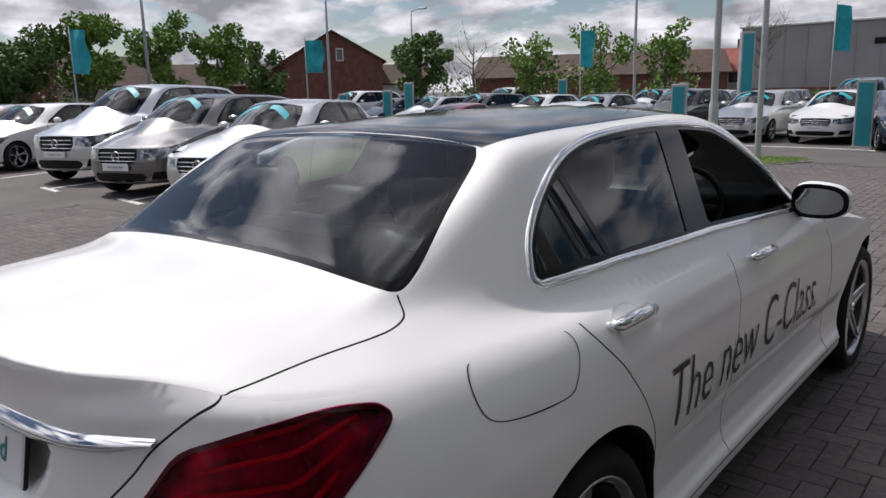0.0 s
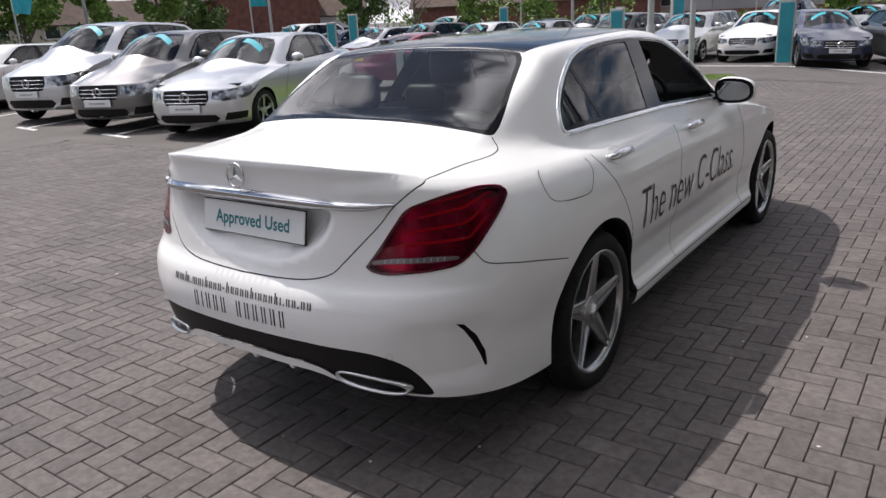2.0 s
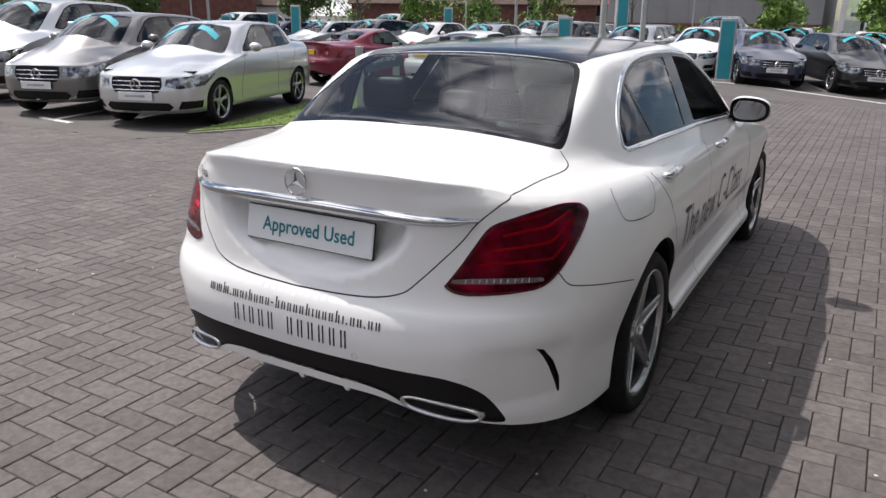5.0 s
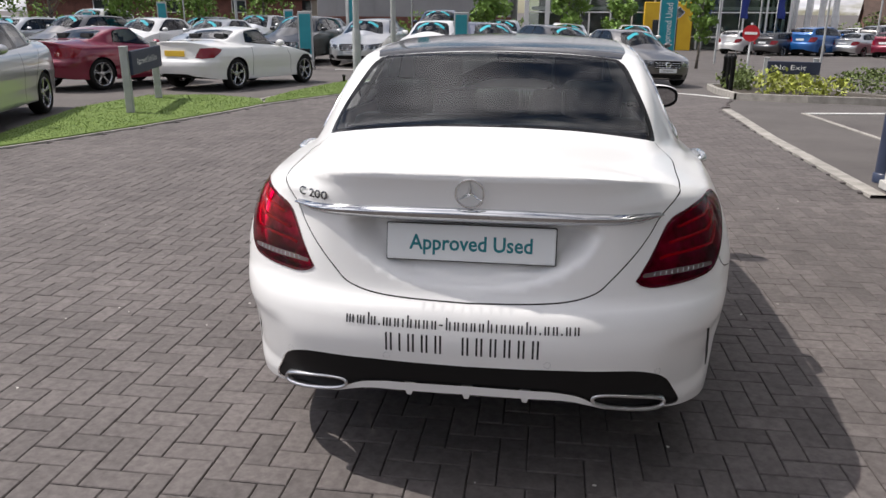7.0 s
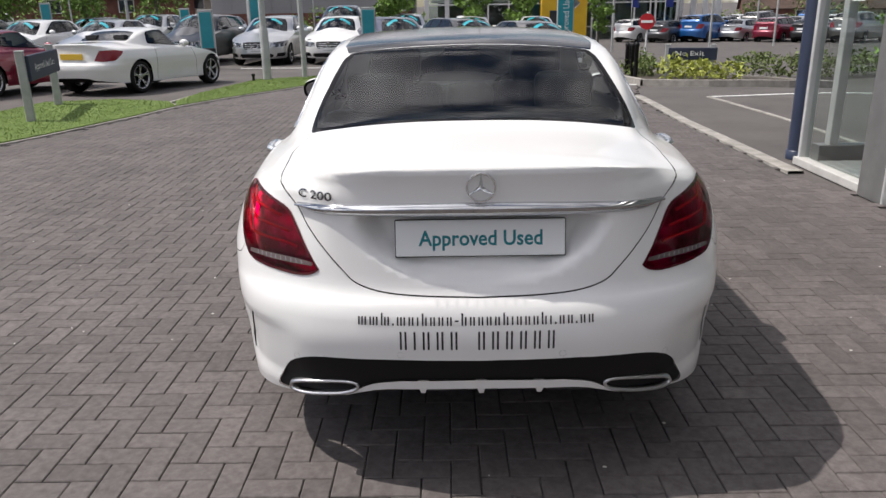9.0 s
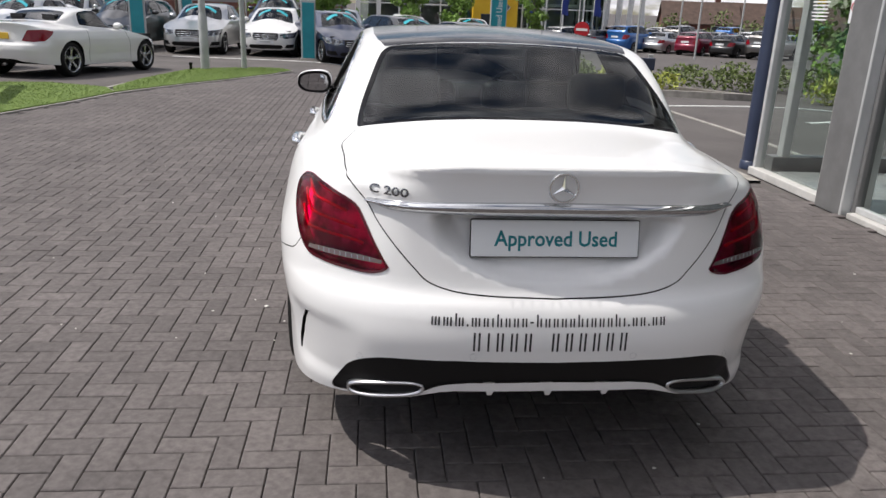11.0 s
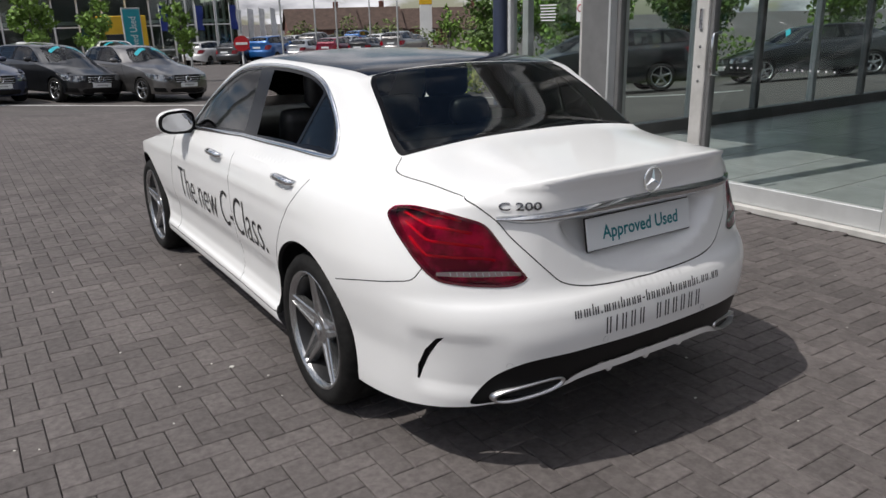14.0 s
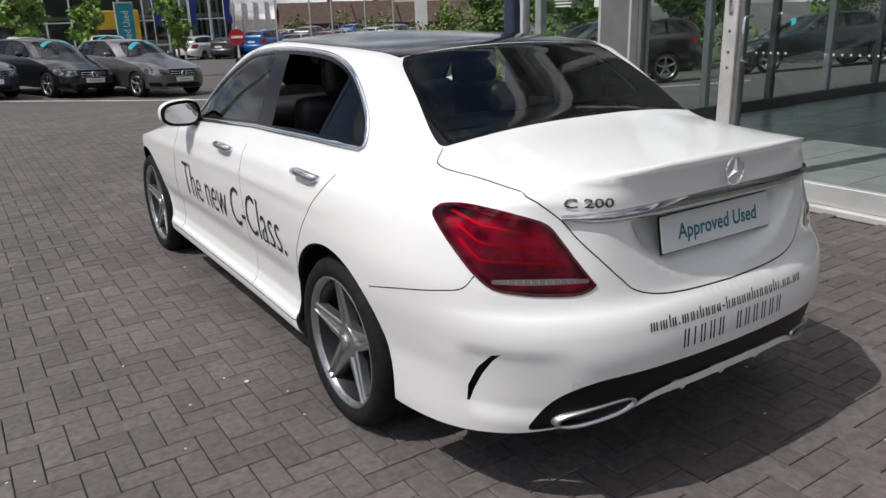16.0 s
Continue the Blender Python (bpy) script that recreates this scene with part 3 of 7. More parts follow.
def rail(name, pts, nrm, w, h, mat, parent, label="", closed=True):
    """A rounded strip laid along a row of points on a surface."""
    p, n = np.array(pts, float), np.array(nrm, float)
    d = np.roll(p, -1, 0) - np.roll(p, 1, 0) if closed else np.gradient(p, axis=0)
    d /= np.linalg.norm(d, axis=1)[:, None] + 1e-9
    b = np.cross(n, d)
    b /= np.linalg.norm(b, axis=1)[:, None] + 1e-9
    prof = ((-0.5, -0.3), (-0.46, 0.6), (-0.2, 1.0), (0.2, 1.0), (0.46, 0.6), (0.5, -0.3))
    v = np.stack([p + b * w * a + n * h * c for a, c in prof], 1).reshape(-1, 3)
    k, m = len(prof), len(p)
    f = [(i * k + q, i * k + q + 1, ((i + 1) % m) * k + q + 1, ((i + 1) % m) * k + q) for i in range(m if closed else m - 1) for q in range(k - 1)]
    return obj(name, v, f, mat, parent, label=label)


def make_wheel(parent, at, side, r=0.322, rim=0.235, width=0.225, spokes=5, twin=True, metal=None, simple=False):
    """Tyre, alloy rim with spokes, brake disc; the outer face looks along side * x."""
    w = new("wheel")
    w.parent = parent
    w.matrix_local = Matrix.Translation(at) @ Matrix.Diagonal((side, 1, 1, 1))
    h = width / 2
    n = 28 if simple else 48
    prof = [(rim - 0.012, -h + 0.02), (rim + 0.01, -h), (r - 0.03, -h - 0.004), (r - 0.008, -h + 0.02), (r, -h + 0.05)]
    if not simple:
        prof += [(r, -0.032), (r - 0.007, -0.029), (r - 0.007, -0.023), (r, -0.02), (r, 0.02), (r - 0.007, 0.023), (r - 0.007, 0.029), (r, 0.032)]
    prof += [(r, h - 0.05), (r - 0.008, h - 0.02), (r - 0.03, h + 0.004), (rim + 0.022, h + 0.002), (rim + 0.008, h - 0.004), (rim - 0.008, h - 0.016)]
    v, f = lathe(prof, n)
    obj("tyre", v, [q[::-1] for q in f], RUBBER, w)
    v, f = lathe([(rim - 0.035, -h + 0.02), (rim - 0.03, h - 0.06), (rim - 0.018, h - 0.022), (rim - 0.004, h - 0.006), (rim + 0.004, h - 0.004), (rim + 0.006, h - 0.014), (rim - 0.004, h - 0.03)], n)
    obj("rim", v, [q[::-1] for q in f], metal or ALLOY, w)
    v, f = lathe([(rim - 0.040, -h + 0.02), (rim - 0.036, h - 0.05), (rim - 0.024, h - 0.024)], n)
    obj("barrel", v, [q[::-1] for q in f], WHEEL_DARK, w)
    parts = []
    for i in range(spokes if not simple else 0):
        # broad spokes that taper to the rim, with a groove along the middle
        a, rows = 2 * math.pi * i / spokes + 0.3, []
        for q in range(7):
            t = q / 6
            rr = 0.045 + (rim - 0.057) * t
            hw, g, x1 = 0.046 - 0.024 * t, 0.011 - 0.004 * t, h - 0.040 + 0.026 * t
            c, s = math.cos(a), math.sin(a)
            for dw, dx in ((-hw - 0.004, -0.035), (-hw, -0.005), (-hw + 0.005, 0), (-g - 0.005, 0.001), (-g, -0.013), (g, -0.013), (g + 0.005, 0.001), (hw - 0.005, 0), (hw, -0.005), (hw + 0.004, -0.035)):
                rows.append((x1 + dx, rr * c - dw * s, rr * s + dw * c))
        parts.append((rows, [(q * 10 + k, q * 10 + (k + 1) % 10, q * 10 + 10 + (k + 1) % 10, q * 10 + 10 + k) for q in range(6) for k in range(10)]))
    for i in range(spokes if simple else 0):
        a = 2 * math.pi * i / spokes + 0.3
        for da in ((-0.075, 0.075) if twin else (0,)):
            ci, ro = 0.05, rim - 0.012
            rows = []
            for q in range(6):
                t = q / 5
                rr = ci + (ro - ci) * t
                wd = (0.024 + 0.012 * (1 - t) ** 2) if twin else 0.036 + 0.02 * (1 - t)
                x1 = h - 0.035 + 0.022 * t
                spread = da * (0.4 + 0.6 * t) * 1.6 if twin else 0
                c, s = math.cos(a + spread), math.sin(a + spread)
                for dx, dw in ((x1 - 0.03, -wd / 2 - 0.003), (x1 - 0.004, -wd / 2), (x1, -wd / 4), (x1, wd / 4), (x1 - 0.004, wd / 2), (x1 - 0.03, wd / 2 + 0.003)):
                    rows.append((dx, rr * c - dw * s, rr * s + dw * c))
            ff = [(q * 6 + k, q * 6 + (k + 1) % 6, q * 6 + 6 + (k + 1) % 6, q * 6 + 6 + k) for q in range(5) for k in range(6)]
            parts.append((rows, ff))
    parts.append(lathe([(0.0, h - 0.026), (0.03, h - 0.028), (0.034, h - 0.032), (0.062, h - 0.036), (0.07, h - 0.05), (0.07, h - 0.08)], 20))
    v, f = merge(*parts)
    obj("spokes", v, f, metal or ALLOY, w, shade=False)
    v, f = lathe([(0.0, h - 0.10), (0.15, h - 0.10), (0.155, h - 0.106), (0.155, h - 0.12), (0.0, h - 0.12)], 24)
    obj("brake_disc", v, f, WHEEL_DARK, w)
    if not simple:
        v, f = lathe([(0.0, h - 0.019), (0.024, h - 0.020), (0.027, h - 0.027)], 20)
        obj("centre_cap", v, [q[::-1] for q in f], CHROME, w)
    return w


def text_mesh(body, size, spacing=1.0, thin=0.0):
    cu = bpy.data.curves.new("lettering", "FONT")
    cu.body, cu.size, cu.space_character = body, size, spacing
    cu.resolution_u = 3
    cu.offset = thin
    ob = new("lettering", cu)
    me = bpy.data.meshes.new_from_object(ob.evaluated_get(bpy.context.evaluated_depsgraph_get()))
    bpy.data.objects.remove(ob)
    v = np.array([tuple(q.co) for q in me.vertices])
    f = [tuple(q.vertices) for q in me.polygons]
    bpy.data.meshes.remove(me)
    return v, f


def lettering(name, body, place, width, height, mat, parent, label="", thin=0.0, split=False):
    """Writing laid on a surface: place(a, b) with a to the right in metres, b up, from its lower left corner."""
    v, f = text_mesh(body, 1.0, 1.0, thin)
    bm = bmesh.new()
    vs_ = [bm.verts.new(q) for q in v]
    for q in f:
        try:
            bm.faces.new([vs_[i] for i in q])
        except ValueError:
            pass
    # cut into rows and columns, so that the letters follow the curved metal
    for k in range(-2, 10):
        bmesh.ops.bisect_plane(bm, geom=bm.verts[:] + bm.edges[:] + bm.faces[:], plane_co=(0, k * 0.1, 0), plane_no=(0, 1, 0))
    bm.verts.index_update()
    v = np.array([tuple(q.co) for q in bm.verts])
    f = [tuple(q.index for q in c.verts) for c in bm.faces]
    bm.free()
    lo, hi = v.min(0), v.max(0)
    a = (v[:, 0] - lo[0]) / (hi[0] - lo[0]) * width
    b = v[:, 1] * height / 0.70
    pts = [place(x, y) for x, y in zip(a, b)]
    if not split:
        return obj(name, pts, f, mat, parent, shade=False, label=label)
    root = list(range(len(pts)))

    def top_of(i):
        while root[i] != i:
            root[i] = root[root[i]]
            i = root[i]
        return i

    for q in f:
        for i in q[1:]:
            root[top_of(i)] = top_of(q[0])
    for r in sorted({top_of(q[0]) for q in f}):
        own = [q for q in f if top_of(q[0]) == r]
        used = sorted({i for q in own for i in q})
        num = {i: k for k, i in enumerate(used)}
        obj(name, [pts[i] for i in used], [tuple(num[i] for i in q) for q in own], mat, parent, shade=False, label=label)


def seat_bm(front=True):
    bm = bmesh.new()
    box_bm(0.50, 0.50, 0.16, 0.05, (0, 0.05, 0.0), bm, None, 2)
    box_bm(0.48, 0.13, 0.60, 0.05, (0, -0.26, 0.30), bm, Matrix.Rotation(radians(14), 4, "X"), 2)
    return bm
# ---- the white saloon ----
hero_shape = Shape(SALOON)


def hero_extra(u, x, z):
    sh = hero_shape
    # bowl round the plate, closed above by the bright bar
    bowl = np.sqrt((x / 0.415) ** 2 + (np.maximum(0.93 - z, 0) / 0.216) ** 2)
    rec = (1 - sstep(0.80, 1.0, bowl)) * (1 - sstep(0.918, 0.936, z)) * (u < sh.ux(0.6))
    # corner step of the rear bumper, ending at the vent
    st = sstep(sh.ux(0.56), sh.ux(0.70), u) * (1 - sstep(sh.uy(0.30), sh.uy(0.40), u)) * sstep(0.605, 0.535, z) * sstep(0.33, 0.40, z)
    # line under the shoulder
    ln = sstep(sh.uy(0.9), sh.uy(1.5), u) * (1 - sstep(sh.uy(3.6), sh.uy(4.0), u)) * np.exp(-(((z - 0.845 + 0.02 * (u - sh.uy(1.5))) / 0.03) ** 2))
    # boot lip tucks in towards its ends
    tk = sstep(0.34, 0.62, x) * (u < sh.uy(0.5)) * sstep(0.985, 1.05, z)
    # tail narrows upwards
    tp = (1 - sstep(sh.uy(0.55), sh.uy(1.2), u)) * sstep(sh.ux(0.45), sh.ux(0.66), u) * sstep(0.70, 0.98, z)
    # side skirt proud of the doors, with a ledge on top and a crease above it
    sk = sstep(sh.uy(1.40), sh.uy(1.50), u) * (1 - sstep(sh.uy(3.46), sh.uy(3.56), u))
    sk = sk * (0.010 * sstep(0.345, 0.380, z) * (1 - sstep(0.46, 0.55, z)) - 0.030 * (1 - sstep(0.300, 0.345, z)) * sstep(0.20, 0.26, z))
    return sk + (0.026 + 0.072 * np.clip((z - 0.72) / 0.2, 0, 1)) * rec + 0.014 * st - 0.006 * ln + 0.03 * tk + 0.032 * tp


hero_shape.extra = hero_extra
hero_shape.T = hero_shape.S(hero_shape.tu, hero_shape.ztop(hero_shape.tu))
hero_shape.fronts()
HS = hero_shape
U = HS.uy
X = HS.ux
lamp_r = [(X(0.529), 0.760), (X(0.55), 0.745), (X(0.60), 0.735), (X(0.69), 0.740), (X(0.739), 0.746), (X(0.786), 0.758), (X(0.816), 0.795), (U(0.395), 0.860), (U(0.466), 0.914), (U(0.506), 0.945), (U(0.500), 0.962), (U(0.474), 0.973), (U(0.388), 0.981), (U(0.274), 0.974), (X(0.733), 0.958), (X(0.672), 0.936), (X(0.630), 0.89), (X(0.581), 0.825)]
lamp_r = curvy(lamp_r + lamp_r[:1], 3)[:-1]
ARCH, HUB, AXLES = 0.388, 0.333, (1.085, 3.905)
arch_r = [(U(AXLES[0]) + ARCH * math.cos(a), HUB + ARCH * math.sin(a)) for a in np.linspace(-0.6, math.pi + 0.6, 40)]
arch_f = [(U(AXLES[1]) + ARCH * math.cos(a), HUB + ARCH * math.sin(a)) for a in np.linspace(-0.6, math.pi + 0.6, 40)]
lid_line = curvy([(X(0.742), 1.03), (X(0.735), 1.012), (X(0.70), 0.995), (X(0.657), 0.965), (X(0.62), 0.935), (X(0.585), 0.895), (X(0.515), 0.83), (X(0.447), 0.767), (X(0.40), 0.729), (X(0.32), 0.706), (X(0.20), 0.695), (-0.02, 0.689)], 5)
diffuser = [(-0.01, 0.494)] + [(X(x), z) for x, z in curvy([(0.30, 0.497), (0.50, 0.489), (0.585, 0.470), (0.640, 0.437), (0.675, 0.398), (0.705, 0.352), (0.716, 0.325), (0.700, 0.317), (0.62, 0.331), (0.52, 0.341), (0.44, 0.357), (0.40, 0.374), (0.37, 0.391), (0.33, 0.405), (0.26, 0.415)], 4)] + [(-0.01, 0.420)]
vent = [(U(0.238), 0.570), (U(0.264), 0.562), (U(0.312), 0.508), (U(0.346), 0.442), (U(0.353), 0.388), (U(0.344), 0.388), (U(0.328), 0.43), (U(0.300), 0.485), (U(0.264), 0.540)]
rear_door = curvy([(U(1.075), 0.99), (U(1.12), 0.93), (U(1.22), 0.83), (U(1.33), 0.70), (U(1.40), 0.58), (U(1.43), 0.45), (U(1.435), 0.30)], 6)
front_door = [(U(2.02), 0.99), (U(2.015), 0.80), (U(2.0), 0.6), (U(2.0), 0.30)]
fender_line = curvy([(U(3.08), 0.98), (U(3.12), 0.85), (U(3.20), 0.65), (U(3.24), 0.45), (U(3.24), 0.30)], 5)
sill_line = [(U(1.46), 0.298), (U(2.2), 0.296), (U(3.48), 0.296)]
bumper_seam = curvy([(U(0.318), 0.792), (U(0.352), 0.752), (U(0.43), 0.733), (U(0.59), 0.70), (U(0.776), 0.656)], 5)
wrap_areas = [("cut_arch", arch_r), ("cut_arch", arch_f), ("tail_lamp", lamp_r), ("diffuser", diffuser), ("vent", vent), ("seam_lid", ribbon(lid_line, 0.0045)), ("seam_reardoor", ribbon(rear_door, 0.0045)), ("seam_frontdoor", ribbon(front_door, 0.0045)), ("seam_fender", ribbon(fender_line, 0.006)), ("seam_sill", ribbon(dense(sill_line, 0.1, False), 0.005)), ("seam_bumper", ribbon(bumper_seam, 0.004))]
DLO = curvy([(2.93, 1.0), (2.83, 1.075), (2.68, 1.195), (2.42, 1.328), (2.20, 1.364), (1.90, 1.374), (1.62, 1.366), (1.44, 1.343), (1.30, 1.298), (1.18, 1.225), (1.10, 1.150), (1.062, 1.085)], 6)
DLO_low = [(1.060, 1.064), (1.078, 1.052), (1.4, 1.055), (2.0, 1.045), (2.6, 1.012), (2.88, 0.994)]
dlo = DLO + DLO_low
b_rear, b_front = [(1.80, 1.03), (1.95, 1.37)], [(1.96, 1.02), (2.09, 1.37)]


def between(y0, y1, y2, y3):
    """Part of the side window between two slanted lines: low and high ends."""
    inner = np.array(grown(dlo, -0.020))
    lines = []
    for p in inner:
        t = np.clip((p[1] - 1.03) / 0.34, -0.1, 1.1)
        a, b = y0 + (y1 - y0) * t, y2 + (y3 - y2) * t
        lines.append((float(np.clip(p[0], a, b)), p[1]))
    out = [lines[0]]
    for q in lines[1:]:
        if np.hypot(q[0] - out[-1][0], q[1] - out[-1][1]) > 0.002:
            out.append(q)
    return out


win_front = between(1.97, 2.10, 3.2, 3.2)
win_rear = between(1.390, 1.30, 1.80, 1.94)
win_quarter = between(0.5, 0.5, 1.365, 1.275)
screen = curvy([(-0.01, 0.700), (0.37, 0.702), (0.52, 0.706), (0.582, 0.716), (0.608, 0.738), (0.612, 0.78), (0.600, 0.85), (0.570, 0.96), (0.532, 1.10), (0.507, 1.145), (0.47, 1.169), (0.3, 1.184), (-0.01, 1.192)], 5)
screen_in = [(x if x > 0.04 else -0.01, y) for x, y in grown(screen, -0.022)]
roof_pane = curvy([(-0.01, 1.200), (0.3, 1.190), (0.508, 1.166)], 4) + [(0.535, 1.3), (0.552, 1.6), (0.555, 2.2), (0.548, 2.65)] + curvy([(0.53, 2.70), (0.3, 2.80), (-0.01, 2.84)], 4)
wind = curvy([(-0.01, 2.88), (0.3, 2.84), (0.52, 2.74), (0.575, 2.82), (0.63, 3.02), (0.675, 3.25), (0.67, 3.40), (0.4, 3.50), (-0.01, 3.54)], 4)
lid_top = curvy([tuple(HS.S(X(0.737), 1.016)[:2]), (0.643, 0.36), (0.650, 0.48), (0.662, 0.61), (0.662, 0.67), (0.648, 0.715), (0.612, 0.735)], 6)
bonnet = curvy([(0.66, 3.5), (0.72, 3.7), (0.76, 4.0), (0.72, 4.35)], 5)
top_areas = [("side_glass_front", HS.side_poly(win_front)), ("side_glass_rear", HS.side_poly(win_rear)), ("quarter_glass", HS.side_poly(win_quarter)), ("window_frame", HS.side_poly(dlo)), ("rear_screen", screen_in), ("rear_screen_border", screen), ("roof_pane", roof_pane), ("windscreen", wind), ("seam_boot", ribbon(lid_top, 0.0045)), ("seam_bonnet", ribbon(bonnet, 0.006))]
hero = thing("white_saloon_car", Matrix(), "glossy white saloon car with black glass roof and lettered doors", "car")
H = shells(HS, wrap_areas, top_areas, (0.03, 0.02), (0.020, 0.020))
body = add("body", H["body"], WHITE_PAINT, hero)
for key in [k for k in H if k.startswith("seam_")]:
    for s in ((1,), (-1,)) if key not in ("seam_lid",) else ((1, -1),):
        add("shut_line", H[key], GAP, hero, s, -0.0015)
add("diffuser", H["diffuser"], BLACK, hero, out=-0.006, label="black plastic rear diffuser")
for s in (1, -1):
    add("bumper_vent", H["vent"], GLOSS_BLACK, hero, (s,), -0.012, "black corner vent")
    add("window_frame", H["window_frame"], MATT_BLACK, hero, (s,), 0.0, "black window frame")
    line = dense(dlo, 0.02)
    lp_ = np.array(HS.side_poly(line))
    nn_ = HS.top_normals(lp_)
    pp_ = np.c_[lp_, [z for _, z in line]]
    flip = np.array([s, 1, 1])
    rail("window_trim", pp_ * flip, nn_ * flip * 1.0, 0.022, 0.006, CHROME, hero, "bright chrome window trim")
    add("quarter_glass", H["quarter_glass"], GLASS, hero, (s,), -0.002, "tinted fixed glass")
    if s > 0:
        add("rear_door_glass", H["side_glass_rear"], GLASS, hero, (s,), -0.003, "tinted closed window")
    else:
        add("front_door_glass", H["side_glass_front"], GLASS, hero, (s,), -0.003, "tinted closed window")
add("rear_screen", H["rear_screen"], SCREEN, hero, label="tinted heated rear window")
add("rear_screen_border", H["rear_screen_border"], GLOSS_BLACK, hero)
add("roof_panel", H["roof_pane"], ROOF_GLASS, hero, out=0.001, label="black panoramic glass roof")
add("windscreen", H["windscreen"], CLEAR, hero)
# wheels and arches
for s in (1, -1):
    for y in AXLES:
        make_wheel(hero, (s * 0.765, y, HUB), s, HUB, 0.252, 0.235, metal=ALLOY)
        vv, ff = [], []
        for i, a in enumerate(np.linspace(-0.12, math.pi + 0.12, 30)):
            c, sn = math.cos(a), math.sin(a)
            xo = float(HS.S(U(y + ARCH * c), HUB + ARCH * sn)[0])
            for r, x in ((ARCH, xo - 0.002), (ARCH - 0.008, xo - 0.018), (ARCH + 0.02, xo - 0.035), (ARCH + 0.02, 0.50), (0.02, 0.50)):
                vv.append((s * x, y + r * c, HUB + r * sn))
        for i in range(29):
            for k in range(4):
                ff.append((i * 5 + k, i * 5 + 5 + k, i * 5 + 6 + k, i * 5 + 1 + k))
        obj("wheel_arch_liner", vv, ff, LINER, hero)
# underbody
obj("underbody", *merge(cube_vf(1.30, 3.7, 0.10, (0, 2.40, 0.34)), cube_vf(0.9, 3.4, 0.06, (0, 2.5, 0.26))), LINER, hero, shade=False)
# door handles in their cups
for s in (1, -1):
    for y, z in ((1.285, 0.948), (2.265, 0.930)):
        px = float(HS.S(U(y), z)[0])
        path = [(s * (px - 0.004), y - 0.105, z - 0.004), (s * (px + 0.022), y - 0.085, z + 0.001), (s * (px + 0.026), y - 0.03, z + 0.004), (s * (px + 0.026), y + 0.04, z + 0.004), (s * (px + 0.024), y + 0.085, z), (s * (px - 0.004), y + 0.105, z - 0.004)]
        v, f = tube(path, [0.011, 0.016, 0.0185, 0.0185, 0.016, 0.011], 10)
        obj("door_handle", v, f, CHROME, hero, label="bright chrome door handle")
        ang = np.linspace(0, 2 * math.pi, 20)[:-1]
        cup = [(s * (float(HS.S(U(y - 0.01 + 0.075 * math.cos(a)), z - 0.006 + 0.034 * math.sin(a))[0]) + 0.0015), y - 0.01 + 0.075 * math.cos(a), z - 0.006 + 0.034 * math.sin(a)) for a in ang]
        cup.append((s * (px - 0.012), y - 0.01, z - 0.008))
        obj("handle_cup", cup, [(i, (i + 1) % 19, 19) if s > 0 else ((i + 1) % 19, i, 19) for i in range(19)], WHITE_PAINT, hero)
# fuel flap on the right
ang = np.linspace(0, 2 * math.pi, 41)
cy, cz = 0.87, 0.922
flap = curvy([(0.775, 0.990), (0.90, 0.994), (1.0, 0.982), (1.035, 0.960), (1.03, 0.92), (0.998, 0.872), (0.96, 0.853), (0.83, 0.857), (0.74, 0.872), (0.705, 0.90), (0.70, 0.945), (0.725, 0.98), (0.775, 0.990)], 5)
ring_ = [(U(y), z) for y, z in flap]
rp = np.array(ring_)
for w0, w1, nm, mt in ((0.0016, -0.0016, "fuel_flap_gap", GAP),):
    vv = []
    for p in rp[:-1]:
        c = p - np.array([U(cy), cz])
        c = c / np.linalg.norm(c)
        for w in (w0, w1):
            q = p + c * w
            zz = min(q[1], float(HS.ztop(q[0])) - 0.003)
            vv.append(tuple(HS.S(q[0], zz, 0.0012)))
    k = len(vv) // 2
    obj(nm, vv, [(2 * i, 2 * i + 1, (2 * i + 3) % (2 * k), (2 * i + 2) % (2 * k)) for i in range(k)], mt, hero, label="fine dark line round the fuel flap")
# tail lamps: red glass over a reflector housing, light guides, clear ribbed strip
lp = np.array(lamp_r)
u_lo, u_hi = lp[:, 0].min(), lp[:, 0].max()


def lamp_span(t):
    uu_ = u_lo + (u_hi - u_lo) * t
    zs = np.linspace(0.73, 0.99, 160)
    ok_ = inside(lamp_r, np.stack([np.full(160, uu_), zs], 1))
    return (uu_, zs[ok_].min(), zs[ok_].max()) if ok_.any() else (uu_, 0, 0)


